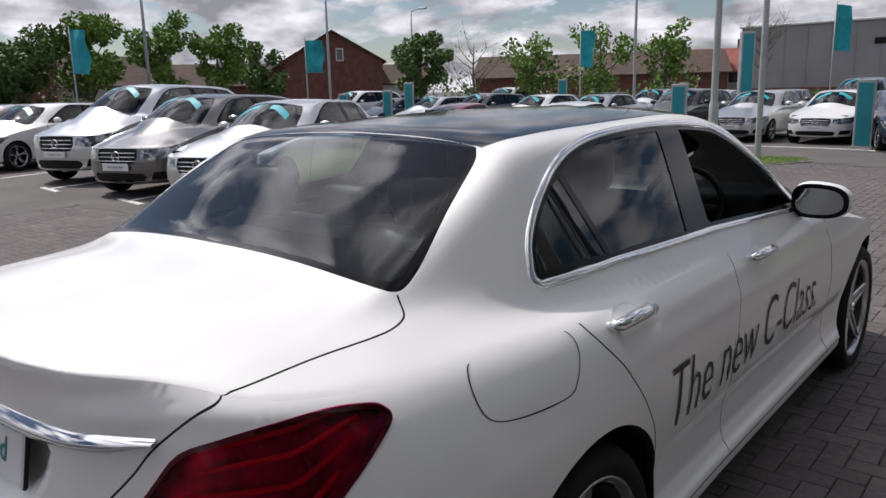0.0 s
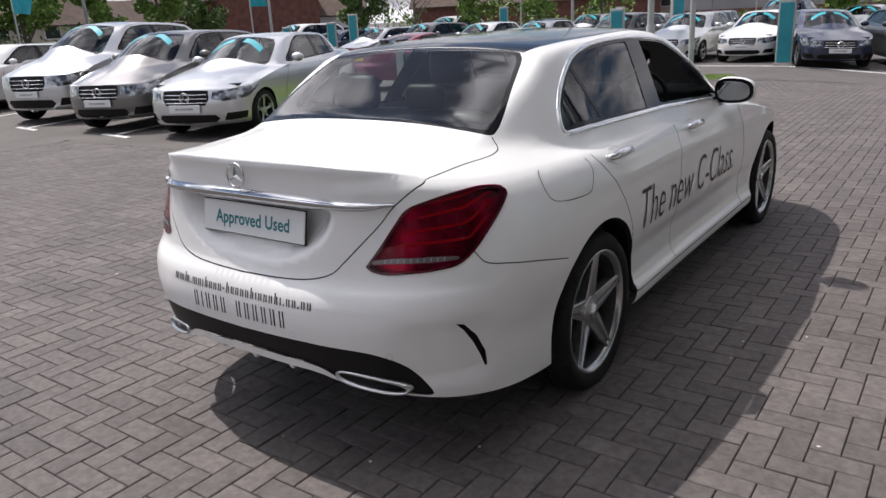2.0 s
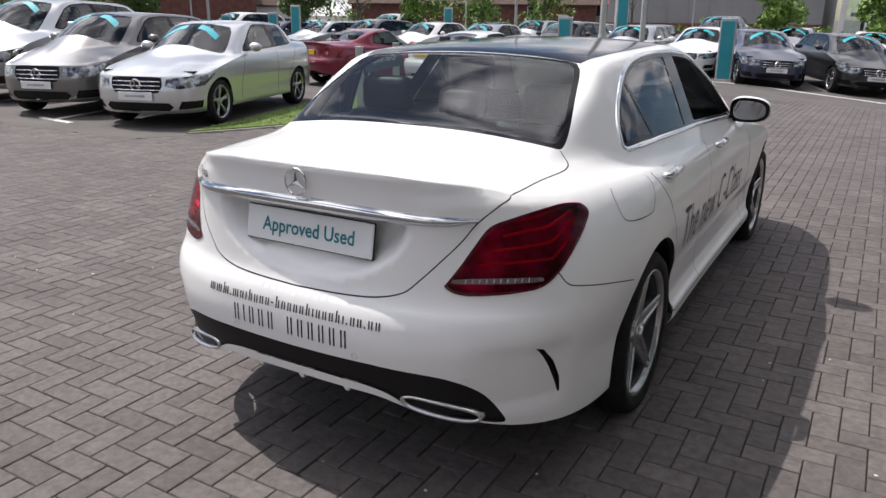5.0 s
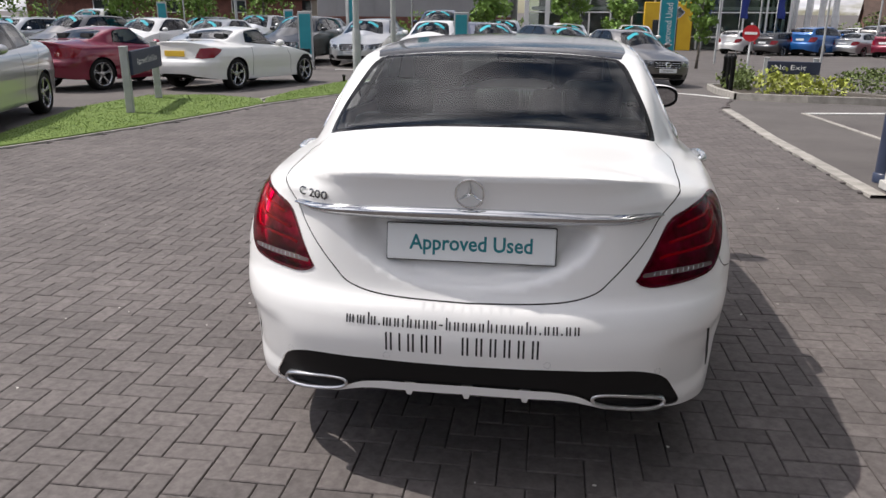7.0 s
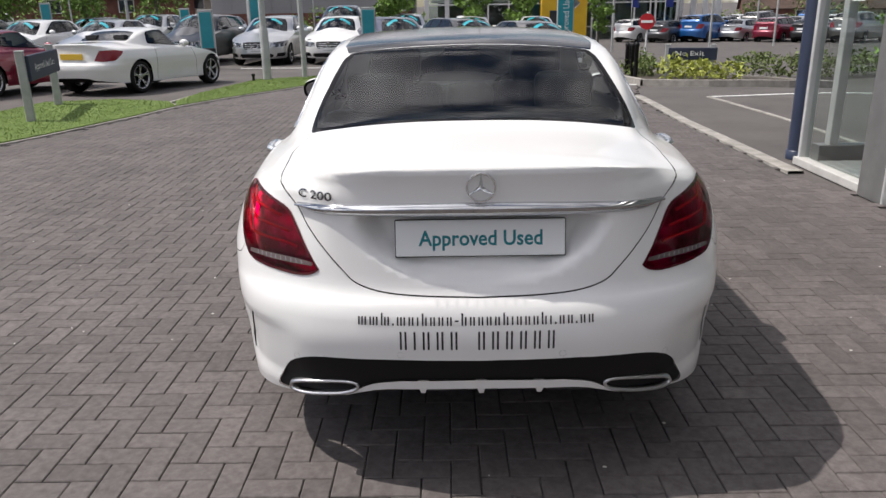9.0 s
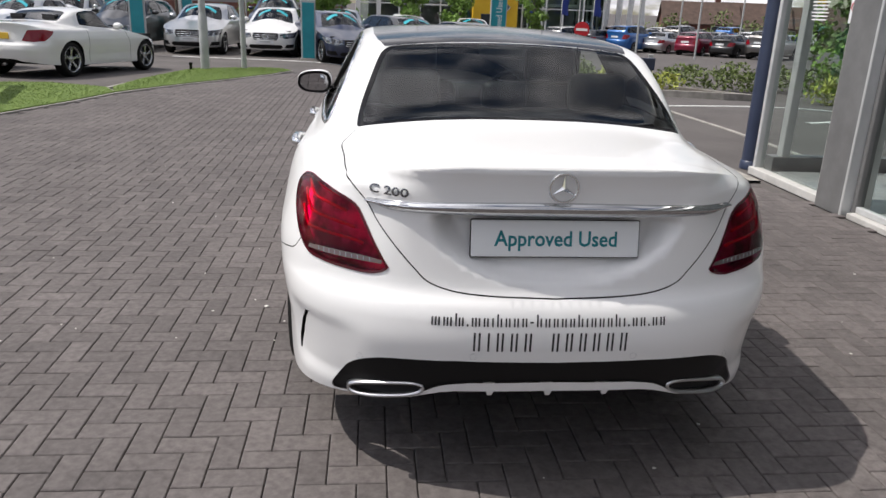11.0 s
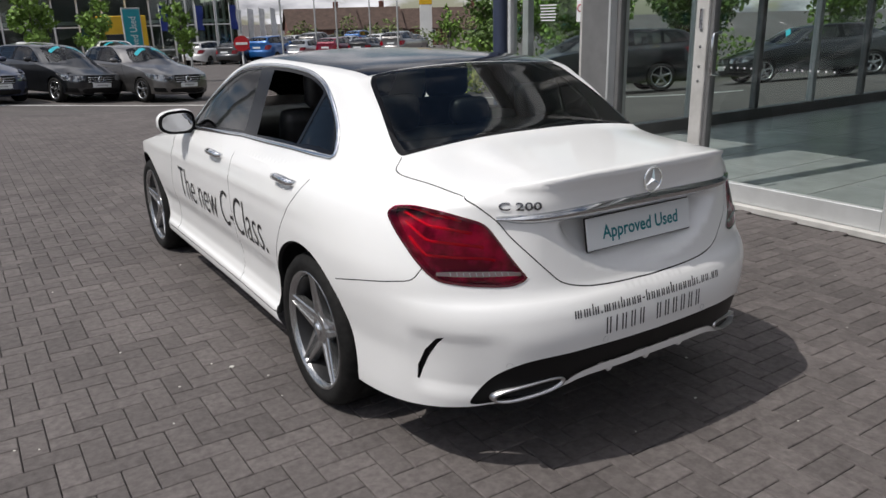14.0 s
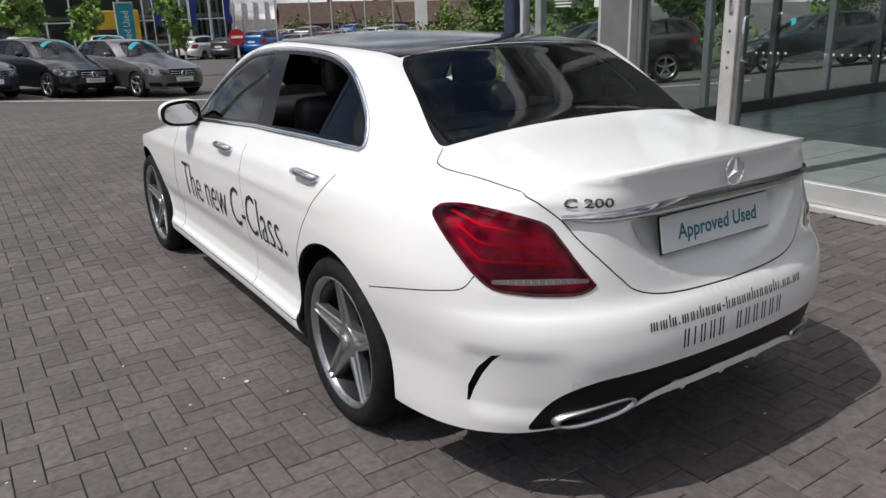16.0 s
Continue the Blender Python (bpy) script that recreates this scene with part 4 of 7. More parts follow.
for s in (1, -1):
    flip = np.array([s, 1, 1])
    lamp = add("tail_lamp", H["tail_lamp"], RED_GLASS, hero, (s,), 0.003, "dark red tail lamp lens")
    v, f, n = H["tail_lamp"]
    cup = add("lamp_housing", (v, f, n), LAMP_CUP, lamp, (s,), -0.034)
    vv = []
    for u_, z_ in lamp_r:
        vv += [HS.S(u_, z_, 0.002) * flip, HS.S(u_, z_, -0.036) * flip]
    k = len(lamp_r)
    obj("lamp_bezel", vv, [(2 * i, 2 * i + 1, (2 * i + 3) % (2 * k), (2 * i + 2) % (2 * k)) for i in range(k)], LAMP_CUP, lamp)
    rim_ = [HS.S(u_, z_, 0.0036) * flip for u_, z_ in lamp_r]
    inn_ = [HS.S(u_, z_, 0.0036) * flip for u_, z_ in grown(lamp_r, -0.008)]
    obj("lamp_edge", rim_ + inn_, [(i, (i + 1) % k, k + (i + 1) % k, k + i)[::s] for i in range(k)], DEEP_RED, lamp)
    for frac, t0, t1 in ((0.20, 0.20, 0.80), (0.45, 0.28, 0.86), (0.70, 0.36, 0.90), (0.90, 0.44, 0.93)):
        pts = []
        for t in np.linspace(t0, t1, 14):
            uu_, z0, z1 = lamp_span(t)
            z0 = max(z0, 0.795)
            pts.append(tuple(HS.S(uu_, z0 + (z1 - z0) * frac, -0.014 - 0.012 * abs(2 * t - 1) ** 4) * flip))
        obj("light_guide", *tube(pts, 0.0055, 6), RED_BAR, lamp, label="glossy red light bar")
    rows = []
    for t in np.linspace(0.045, 0.57, 18):
        uu_ = u_lo + (u_hi - u_lo) * t
        h_ = 0.017 * (1 - 0.35 * abs(2 * (t - 0.045) / 0.525 - 1) ** 3)
        for dz in (0.0, h_):
            rows.append(tuple(HS.S(uu_, 0.768 + 0.012 * t + dz, 0.0042) * flip))
    rev = obj("reversing_lamp", rows, [(2 * i, 2 * i + 2, 2 * i + 3, 2 * i + 1)[::s] for i in range(17)], SMOKE, lamp, label="smoky clear reversing lamp strip")
    for t in np.linspace(0.12, 0.48, 10):
        uu_ = u_lo + (u_hi - u_lo) * t
        pts = [tuple(HS.S(uu_ + 0.004 * q, 0.770 + 0.012 * t + 0.012 * q, 0.0046) * flip) for q in (0, 1)]
        obj("lens_rib", *tube(pts, 0.0016, 4), LAMP, lamp, shade=False)
# chrome bar over the plate
vv, ff = [], []
xs = np.linspace(-0.632, 0.632, 45)
for x in xs:
    a = abs(x) / 0.632
    zt_, zb_ = 0.978 - 0.020 * a**2, 0.938 - 0.004 * a**2 + 0.012 * sstep(0.85, 1, a)
    zc_ = zb_ + 0.62 * (zt_ - zb_)
    for z, o in ((zb_ - 0.004, -0.008), (zb_, 0.002), (zb_ + 0.003, 0.0065), (zc_ - 0.002, 0.0165), (zc_, 0.0170), (zc_, 0.0170), (zc_ + 0.003, 0.0160), (zt_ - 0.003, 0.006), (zt_, 0.003), (zt_ + 0.003, -0.006)):
        uu_ = float(X(abs(x)))
        p = HS.S(uu_, z, o)
        vv.append((math.copysign(1, x) * p[0] if abs(x) > 1e-6 else 0, p[1], p[2]))
for i in range(44):
    for k in (0, 1, 2, 3, 5, 6, 7, 8):
        ff.append((i * 10 + k, i * 10 + 10 + k, i * 10 + 11 + k, i * 10 + 1 + k))
obj("boot_trim", vv, ff, TRIM_CHROME, hero, label="bright chrome bar across the boot lid")
# plate
pm = pose(0, 0.117, 0.860, -10)
pl = part("plate", box_bm(0.520, 0.008, 0.112, 0.003), PLATE, hero, "white dealer plate with teal lettering")
pl.matrix_local = pm
pf = part("plate_frame", box_bm(0.526, 0.010, 0.118, 0.004), BLACK, hero, "black plate holder")
pf.matrix_local = pm @ Matrix.Translation((0, 0.004, 0))
lettering("plate_lettering", "Approved Used", lambda a, b: tuple(pm @ Vector((a - 0.190, -0.0052, b - 0.022))), 0.380, 0.046, TEAL, hero, "teal words Approved Used", 0.019)
# round badge
ring = []
for i in range(40):
    a = 2 * math.pi * i / 40
    for k in range(6):
        w = 2 * math.pi * k / 6
        r = 0.042 + 0.0038 * math.cos(w)
        ring.append((r * math.cos(a), 0.082 - 0.012 + 0.0035 * math.sin(w), 1.028 + r * math.sin(a)))
rf = [(i * 6 + k, i * 6 + (k + 1) % 6, ((i + 1) % 40) * 6 + (k + 1) % 6, ((i + 1) % 40) * 6 + k) for i in range(40) for k in range(6)]
bars = []
for i in range(3):
    a = math.pi / 2 + 2 * math.pi * i / 3
    c, s_ = math.cos(a), math.sin(a)
    bars.append(([(0.008 * -s_, 0.070, 1.028 + 0.008 * c), (0.008 * s_, 0.070, 1.028 - 0.008 * c), (0.041 * c, 0.070, 1.028 + 0.041 * s_), (0, 0.060, 1.028)], [(0, 2, 3), (2, 1, 3), (0, 3, 1), (0, 1, 2)]))
obj("badge", *merge((ring, rf), *bars), CHROME, hero, label="round chrome badge", shade=False)


def on_lid(x0, z0):
    def place(a, b):
        x = x0 + a
        p = HS.S(float(X(abs(x))), z0 + b, 0.004)
        return (math.copysign(p[0], x), p[1], p[2])
    return place


lettering("model_lettering", "C 200", on_lid(-0.623, 0.980), 0.150, 0.025, DARK_CHROME, hero, "chrome model lettering", 0.022)


# contact lines on the bumper, shown as plain upright bars
def bars_on_bumper(strokes, x0, x1, z0, low, tall, w, gap):
    """One thin bar for each upright of the line; a dot is a short bar, a dash a flat one."""
    total = sum({"o": 1.0, "-": 1.6, " ": 2.2}.get(c, 1.15 * int(c) if c.isdigit() else 0) + gap for c in strokes)
    k, x = (x1 - x0) / total, x0
    for n, c in enumerate(strokes):
        wide = {"o": 1.0, "-": 1.6, " ": 2.2}.get(c, 1.15 * int(c) if c.isdigit() else 0)
        spots = [] if c == " " else [(x + wide * k / 2, w, 0, w * 1.3)] if c == "o" else [(x + wide * k / 2, wide * k * 0.8, low * 0.45, low * 0.45 + w * 0.9)] if c == "-" else [(x + k * (0.575 + 1.15 * q), w, 0, tall if q == 0 and n % 5 == 2 else low) for q in range(int(c))]
        for xc, bw, za, zb in spots:
            vv = []
            for q in range(3):
                xx = xc + bw * (q / 2 - 0.5)
                for zz in (z0 + za, z0 + zb):
                    p = HS.S(float(X(abs(xx))), zz, 0.002)
                    vv.append((math.copysign(p[0], xx), p[1], p[2]))
            obj("contact_bar", vv, [(2 * q, 2 * q + 2, 2 * q + 3, 2 * q + 1) for q in range(2)], INK, hero, shade=False)
        x += (wide + gap) * k


bars_on_bumper("333o3212222-222222122221o22o22", -0.383, 0.350, 0.614, 0.026, 0.037, 0.0052, 0.55)
bars_on_bumper("21222 222222", -0.256, 0.240, 0.535, 0.060, 0.060, 0.0062, 1.0)


def on_side(s, y0, z0, slope=0.0):
    def place(a, b):
        y = y0 - s * 0 + (a if s > 0 else -a)
        z = z0 + b + slope * a
        p = HS.S(float(U(y)), z, 0.003)
        return (s * p[0], p[1], p[2])
    return place


# reading direction runs forward on the right side, backward on the left
lettering("door_letter", "The new C-Class.", on_side(1, 1.475, 0.570), 1.50, 0.195, INK, hero, "black door letter", -0.011, True)
lettering("door_letter", "The new C-Class.", on_side(-1, 3.0, 0.570), 1.50, 0.195, INK, hero, "black door letter", -0.011, True)
# exhaust tips
for s in (1, -1):
    vv, ff = [], []
    for j, (sc, dy) in enumerate(((1.0, 0.02), (1.0, -0.004), (0.93, -0.006), (0.90, 0.02))):
        for i in range(28):
            a = 2 * math.pi * i / 28
            ex, ez = 0.122 * sc * math.copysign(abs(math.cos(a)) ** 0.7, math.cos(a)), 0.027 * (sc if sc == 1 else sc * 0.80) * math.copysign(abs(math.sin(a)) ** 0.8, math.sin(a))
            x = 0.512 + ex
            y = float(HS.S(float(X(x)), 0.37)[1]) + dy
            vv.append((s * x, y, 0.366 + ez - 0.150 * ex))
    for j in range(3):
        for i in range(28):
            q = (j * 28 + i, j * 28 + (i + 1) % 28, (j + 1) * 28 + (i + 1) % 28, (j + 1) * 28 + i)
            ff.append(q if s < 0 else q[::-1])
    obj("exhaust_tip", vv, ff, EXHAUST, hero, label="flat chrome exhaust surround")
for x in (-0.185, 0, 0.185):
    y = float(HS.S(float(X(abs(x))), 0.38)[1])
    v = [(x - 0.017, y + 0.003, 0.398), (x + 0.017, y + 0.003, 0.398), (x + 0.007, y + 0.018, 0.360), (x - 0.007, y + 0.018, 0.360), (x - 0.019, y + 0.13, 0.392), (x + 0.019, y + 0.13, 0.392)]
    obj("diffuser_fin", v, [(0, 1, 2, 3), (1, 5, 2), (0, 3, 4), (3, 2, 5, 4), (0, 4, 5, 1)], WHITE_PAINT, hero, shade=False)
# parking sensors
for x, z in ((0.60, 0.475), (-0.60, 0.475), (0.25, 0.515), (-0.25, 0.515)):
    p = HS.S(float(X(abs(x))), z, 0.001)
    n_ = Vector((0.5 * np.sign(x), -1, 0)).normalized() if abs(x) > 0.4 else Vector((0.05 * np.sign(x), -1, 0)).normalized()
    v, f = lathe([(0.0098, 0.0002), (0.0098, 0.0008), (0.0106, 0.0008), (0.0106, 0.0002)], 20, "z")
    o = obj("parking_sensor", v, f, SATIN, hero)
    o.matrix_local = Matrix.Translation((math.copysign(p[0], x), p[1], p[2])) @ n_.to_track_quat("Z", "Y").to_matrix().to_4x4()
# door mirrors
for s in (1, -1):
    mir = new("door_mirror")
    mir.parent = hero
    mir.matrix_local = Matrix.Translation((s * 0.915, 2.83, 1.04)) @ Matrix.Diagonal((s, 1, 1, 1))
    bm = bmesh.new()
    bmesh.ops.create_uvsphere(bm, u_segments=28, v_segments=18, radius=1)
    for v in bm.verts:
        x, y, z = v.co
        x, z = math.copysign(abs(x) ** 0.72, x), math.copysign(abs(z) ** 0.75, z)
        yy = 0.115 * max(y, 0) * (1 - 0.25 * x) + 0.012 * min(y, 0) * 3
        v.co = (0.108 * x, yy, 0.072 * z * (1.0 - 0.12 * x))
    part("mirror_shell", bm, WHITE_PAINT, mir, "", True)
    bm = bmesh.new()
    bmesh.ops.create_circle(bm, cap_ends=True, segments=28, radius=1, matrix=Matrix.Rotation(radians(90), 4, "X"))
    for v in bm.verts:
        x, y, z = v.co
        v.co = (0.104 * math.copysign(abs(x) ** 0.7, x), -0.035, 0.067 * math.copysign(abs(z) ** 0.72, z) * (1 - 0.12 * x))
    part("mirror_rim", bm, GLOSS_BLACK, mir)
    bm = bmesh.new()
    bmesh.ops.create_circle(bm, cap_ends=True, segments=28, radius=1, matrix=Matrix.Rotation(radians(90), 4, "X"))
    for v in bm.verts:
        x, y, z = v.co
        v.co = (0.086 * math.copysign(abs(x) ** 0.7, x), -0.044 - 0.13 * z * 0.052, 0.052 * math.copysign(abs(z) ** 0.72, z) * (1 - 0.12 * x))
    part("mirror_glass", bm, material("mirror_silver", (0.42, 0.43, 0.45), 0.02, 1.0) if s > 0 else bpy.data.materials["mirror_silver"], mir)
    part("mirror_arm", box_bm(0.14, 0.07, 0.035, 0.012, (-0.13, 0.03, -0.055)), GLOSS_BLACK, mir)
# cabin
for k, (x, y) in enumerate(((-0.36, 2.30), (0.36, 2.30))):
    s_ = part("front_seat", seat_bm(), LEATHER, hero, "dark leather front seat", True)
    s_.matrix_local = Matrix.Translation((x, y, 0.56))
    hd = part("headrest", box_bm(0.26, 0.10, 0.19, 0.045, (0, 0, 0), None, None, 3), LEATHER, s_, "", True)
    hd.matrix_local = Matrix.Translation((0, -0.40, 0.69))
bm = bmesh.new()
box_bm(1.30, 0.48, 0.18, 0.06, (0, 1.62, 0.56), bm, None, 2)
box_bm(1.28, 0.14, 0.62, 0.06, (0, 1.28, 0.82), bm, Matrix.Rotation(radians(20), 4, "X"), 2)
part("rear_bench", bm, LEATHER, hero, "dark leather rear bench", True)
for x in (-0.40, 0.0, 0.40):
    hd = part("headrest", box_bm(0.25 if x else 0.20, 0.09, 0.16 if x else 0.12, 0.04, (0, 0, 0), None, None, 3), LEATHER, hero, "dark leather headrest", True)
    hd.matrix_local = Matrix.Translation((x, 1.17, 1.19 if x else 1.17))
obj("parcel_shelf", *cube_vf(1.02, 0.36, 0.02, (0, 0.97, 1.06)), LEATHER, hero, shade=False)
obj("cabin_floor", *merge(cube_vf(1.36, 2.6, 0.03, (0, 2.3, 0.40)), cube_vf(0.03, 2.3, 0.55, (0.74, 2.05, 0.68)), cube_vf(0.03, 2.3, 0.55, (-0.74, 2.05, 0.68)), cube_vf(1.3, 0.04, 0.66, (0, 1.12, 0.74))), LEATHER, hero, shade=False)
bm = bmesh.new()
box_bm(1.36, 0.44, 0.26, 0.08, (0, 3.20, 0.90), bm, None, 3)
box_bm(0.24, 0.7, 0.30, 0.05, (0, 2.65, 0.62), bm, None, 2)
part("dashboard", bm, LEATHER, hero, "dark dashboard and console", True)
v, f = tube([(0.36 + 0.175 * math.cos(a), 2.80 + 0.07 * math.sin(a), 0.97 + 0.165 * math.sin(a)) for a in np.linspace(0, 2 * math.pi, 29)], 0.014, 8, False)
obj("steering_wheel", *merge((v, f), cube_vf(0.30, 0.03, 0.04, (0.36, 2.81, 0.97))), LEATHER, hero)
obj("rear_view_mirror", *cube_vf(0.22, 0.02, 0.06, (0, 2.78, 1.27)), GLOSS_BLACK, hero, shade=False)
# ---- cars of the lot: one builder, several body styles ----
def style(L=4.6, H=1.44, W=1.77, kind="saloon"):
    """A body style from the saloon's tables, stretched to its own length, height and width."""
    ky, kz, kx = L / 4.686, H / 1.425, W / 1.806
    d = dict(SALOON)
    sc = lambda pts: [(x * kx, y * ky, z * kz) for x, y, z in pts]
    d["outline"] = [(x * kx, y * ky) for x, y in SALOON["outline"]]
    for k in ("rear", "side", "nose"):
        d[k] = ([z * kz for z in SALOON[k][0]], SALOON[k][1])
    d["ztop"], d["zbot"] = sc(SALOON["ztop"]), sc(SALOON["zbot"])
    d["deck"] = ([y * ky for y in SALOON["deck"][0]], [z * kz for z in SALOON["deck"][1]])
    d["roof"] = ([y * ky for y in SALOON["roof"][0]], [z * kz for z in SALOON["roof"][1]])
    d["belt"] = ([y * ky for y in SALOON["belt"][0]], [x * kx for x in SALOON["belt"][1]])
    d["half"], d["beltz"] = 0.9 * kx, 1.055 * kz
    d["rear_axle"], d["front_axle"] = 1.07 * ky, 3.88 * ky
    d["hub"] = 0.322 if kind != "suv" else 0.37
    d["arch"] = d["hub"] + 0.03
    y = lambda *a: [q * ky for q in a]
    z = lambda *a: [q * kz for q in a]
    if kind in ("estate", "suv", "mpv"):
        e = 0.0 if kind != "estate" else 0.18
        d["roof"] = (y(0, 0.10, 0.22, 0.36 + e, 0.55 + e, 1.0, 1.6, 2.3, 2.75, 3.0, 3.3, 3.6, 3.85, 4.1, 4.4, 4.7), z(0.9, 1.02, 1.17, 1.29, 1.36, 1.395, 1.413, 1.425, 1.405, 1.36, 1.25, 1.11, 0.99, 0.85, 0.6, 0.3))
        d["belt"] = (y(0, 0.2, 0.6, 1.3, 1.9, 2.6, 3.0, 3.4, 3.8), [q * kx for q in (0.62, 0.70, 0.745, 0.775, 0.792, 0.795, 0.775, 0.72, 0.62)])
        d["dlo"] = [(3.10, 0.995), (2.85, 1.14), (2.62, 1.26), (2.4, 1.32), (2.0, 1.345), (1.2, 1.33), (0.62 + e, 1.29), (0.48 + e, 1.2), (0.40 + e, 1.07), (1.4, 1.05), (2.2, 1.02)]
        d["screen"] = [(-0.01, 0.20), (0.5, 0.22), (0.60, 0.26), (0.52, 0.44 + e), (-0.01, 0.46 + e)]
        d["wind"] = [(-0.01, 2.86), (0.3, 2.83), (0.50, 2.74), (0.56, 2.85), (0.62, 3.15), (0.67, 3.42), (0.64, 3.52), (0.35, 3.62), (-0.01, 3.65)]
        d["pillars"] = (1.72, 1.86, 0.98, 1.06)
    elif kind == "roadster":
        d["roof"] = (y(0, 0.8, 1.05, 1.25, 1.45, 1.6, 1.75, 2.1, 2.45, 2.7, 2.95, 3.2, 3.5, 3.9, 4.7), z(0.75, 1.0, 1.13, 1.22, 1.305, 1.355, 1.39, 1.42, 1.41, 1.34, 1.21, 1.08, 0.9, 0.6, 0.3))
        d["belt"] = (y(0, 0.9, 1.2, 1.5, 1.9, 2.5, 2.9, 3.3), [q * kx for q in (0.4, 0.55, 0.66, 0.75, 0.79, 0.79, 0.74, 0.64)])
        d["dlo"] = [(2.92, 1.0), (2.7, 1.14), (2.5, 1.26), (2.3, 1.33), (2.0, 1.355), (1.78, 1.34), (1.66, 1.25), (1.58, 1.08), (2.0, 1.05), (2.5, 1.02)]
        d["screen"] = curvy([(-0.01, 1.03), (0.44, 1.06), (0.57, 1.13), (0.53, 1.35), (0.46, 1.52), (-0.01, 1.57)], 4)
        d["wind"] = [(-0.01, 2.58), (0.3, 2.54), (0.48, 2.46), (0.56, 2.6), (0.63, 2.9), (0.66, 3.1), (0.4, 3.2), (-0.01, 3.24)]
        d["pillars"] = None
    else:
        d["dlo"] = [(2.98, 0.995), (2.75, 1.12), (2.55, 1.235), (2.33, 1.325), (2.05, 1.37), (1.75, 1.375), (1.50, 1.36), (1.32, 1.31), (1.18, 1.22), (1.10, 1.06), (1.4, 1.045), (2.0, 1.025)]
        d["screen"] = [(-0.01, 0.72), (0.5, 0.75), (0.62, 0.83), (0.53, 1.11), (0.3, 1.16), (-0.01, 1.18)]
        d["wind"] = [(-0.01, 2.88), (0.3, 2.84), (0.50, 2.76), (0.56, 2.86), (0.61, 3.05), (0.66, 3.3), (0.64, 3.4), (0.4, 3.5), (-0.01, 3.54)]
        d["pillars"] = (1.80, 1.93, 1.30, 1.36)
    d["dlo"] = [(a * ky, b * kz) for a, b in d["dlo"]]
    d["screen"] = [(a * kx, b * ky) for a, b in d["screen"]]
    d["wind"] = [(a * kx, b * ky) for a, b in d["wind"]]
    if d["pillars"]:
        d["pillars"] = [q * ky for q in d["pillars"]]
    d.update(L=L, H=H, W=W, kind=kind, ky=ky, kz=kz, kx=kx)
    return d


def sheen(c):
    """Metallic share of a paint: plain for white and black, strong for silver and grey."""
    return 0.05 if min(c) > 0.6 else 0.8 if 0.05 < min(c) else 0.25


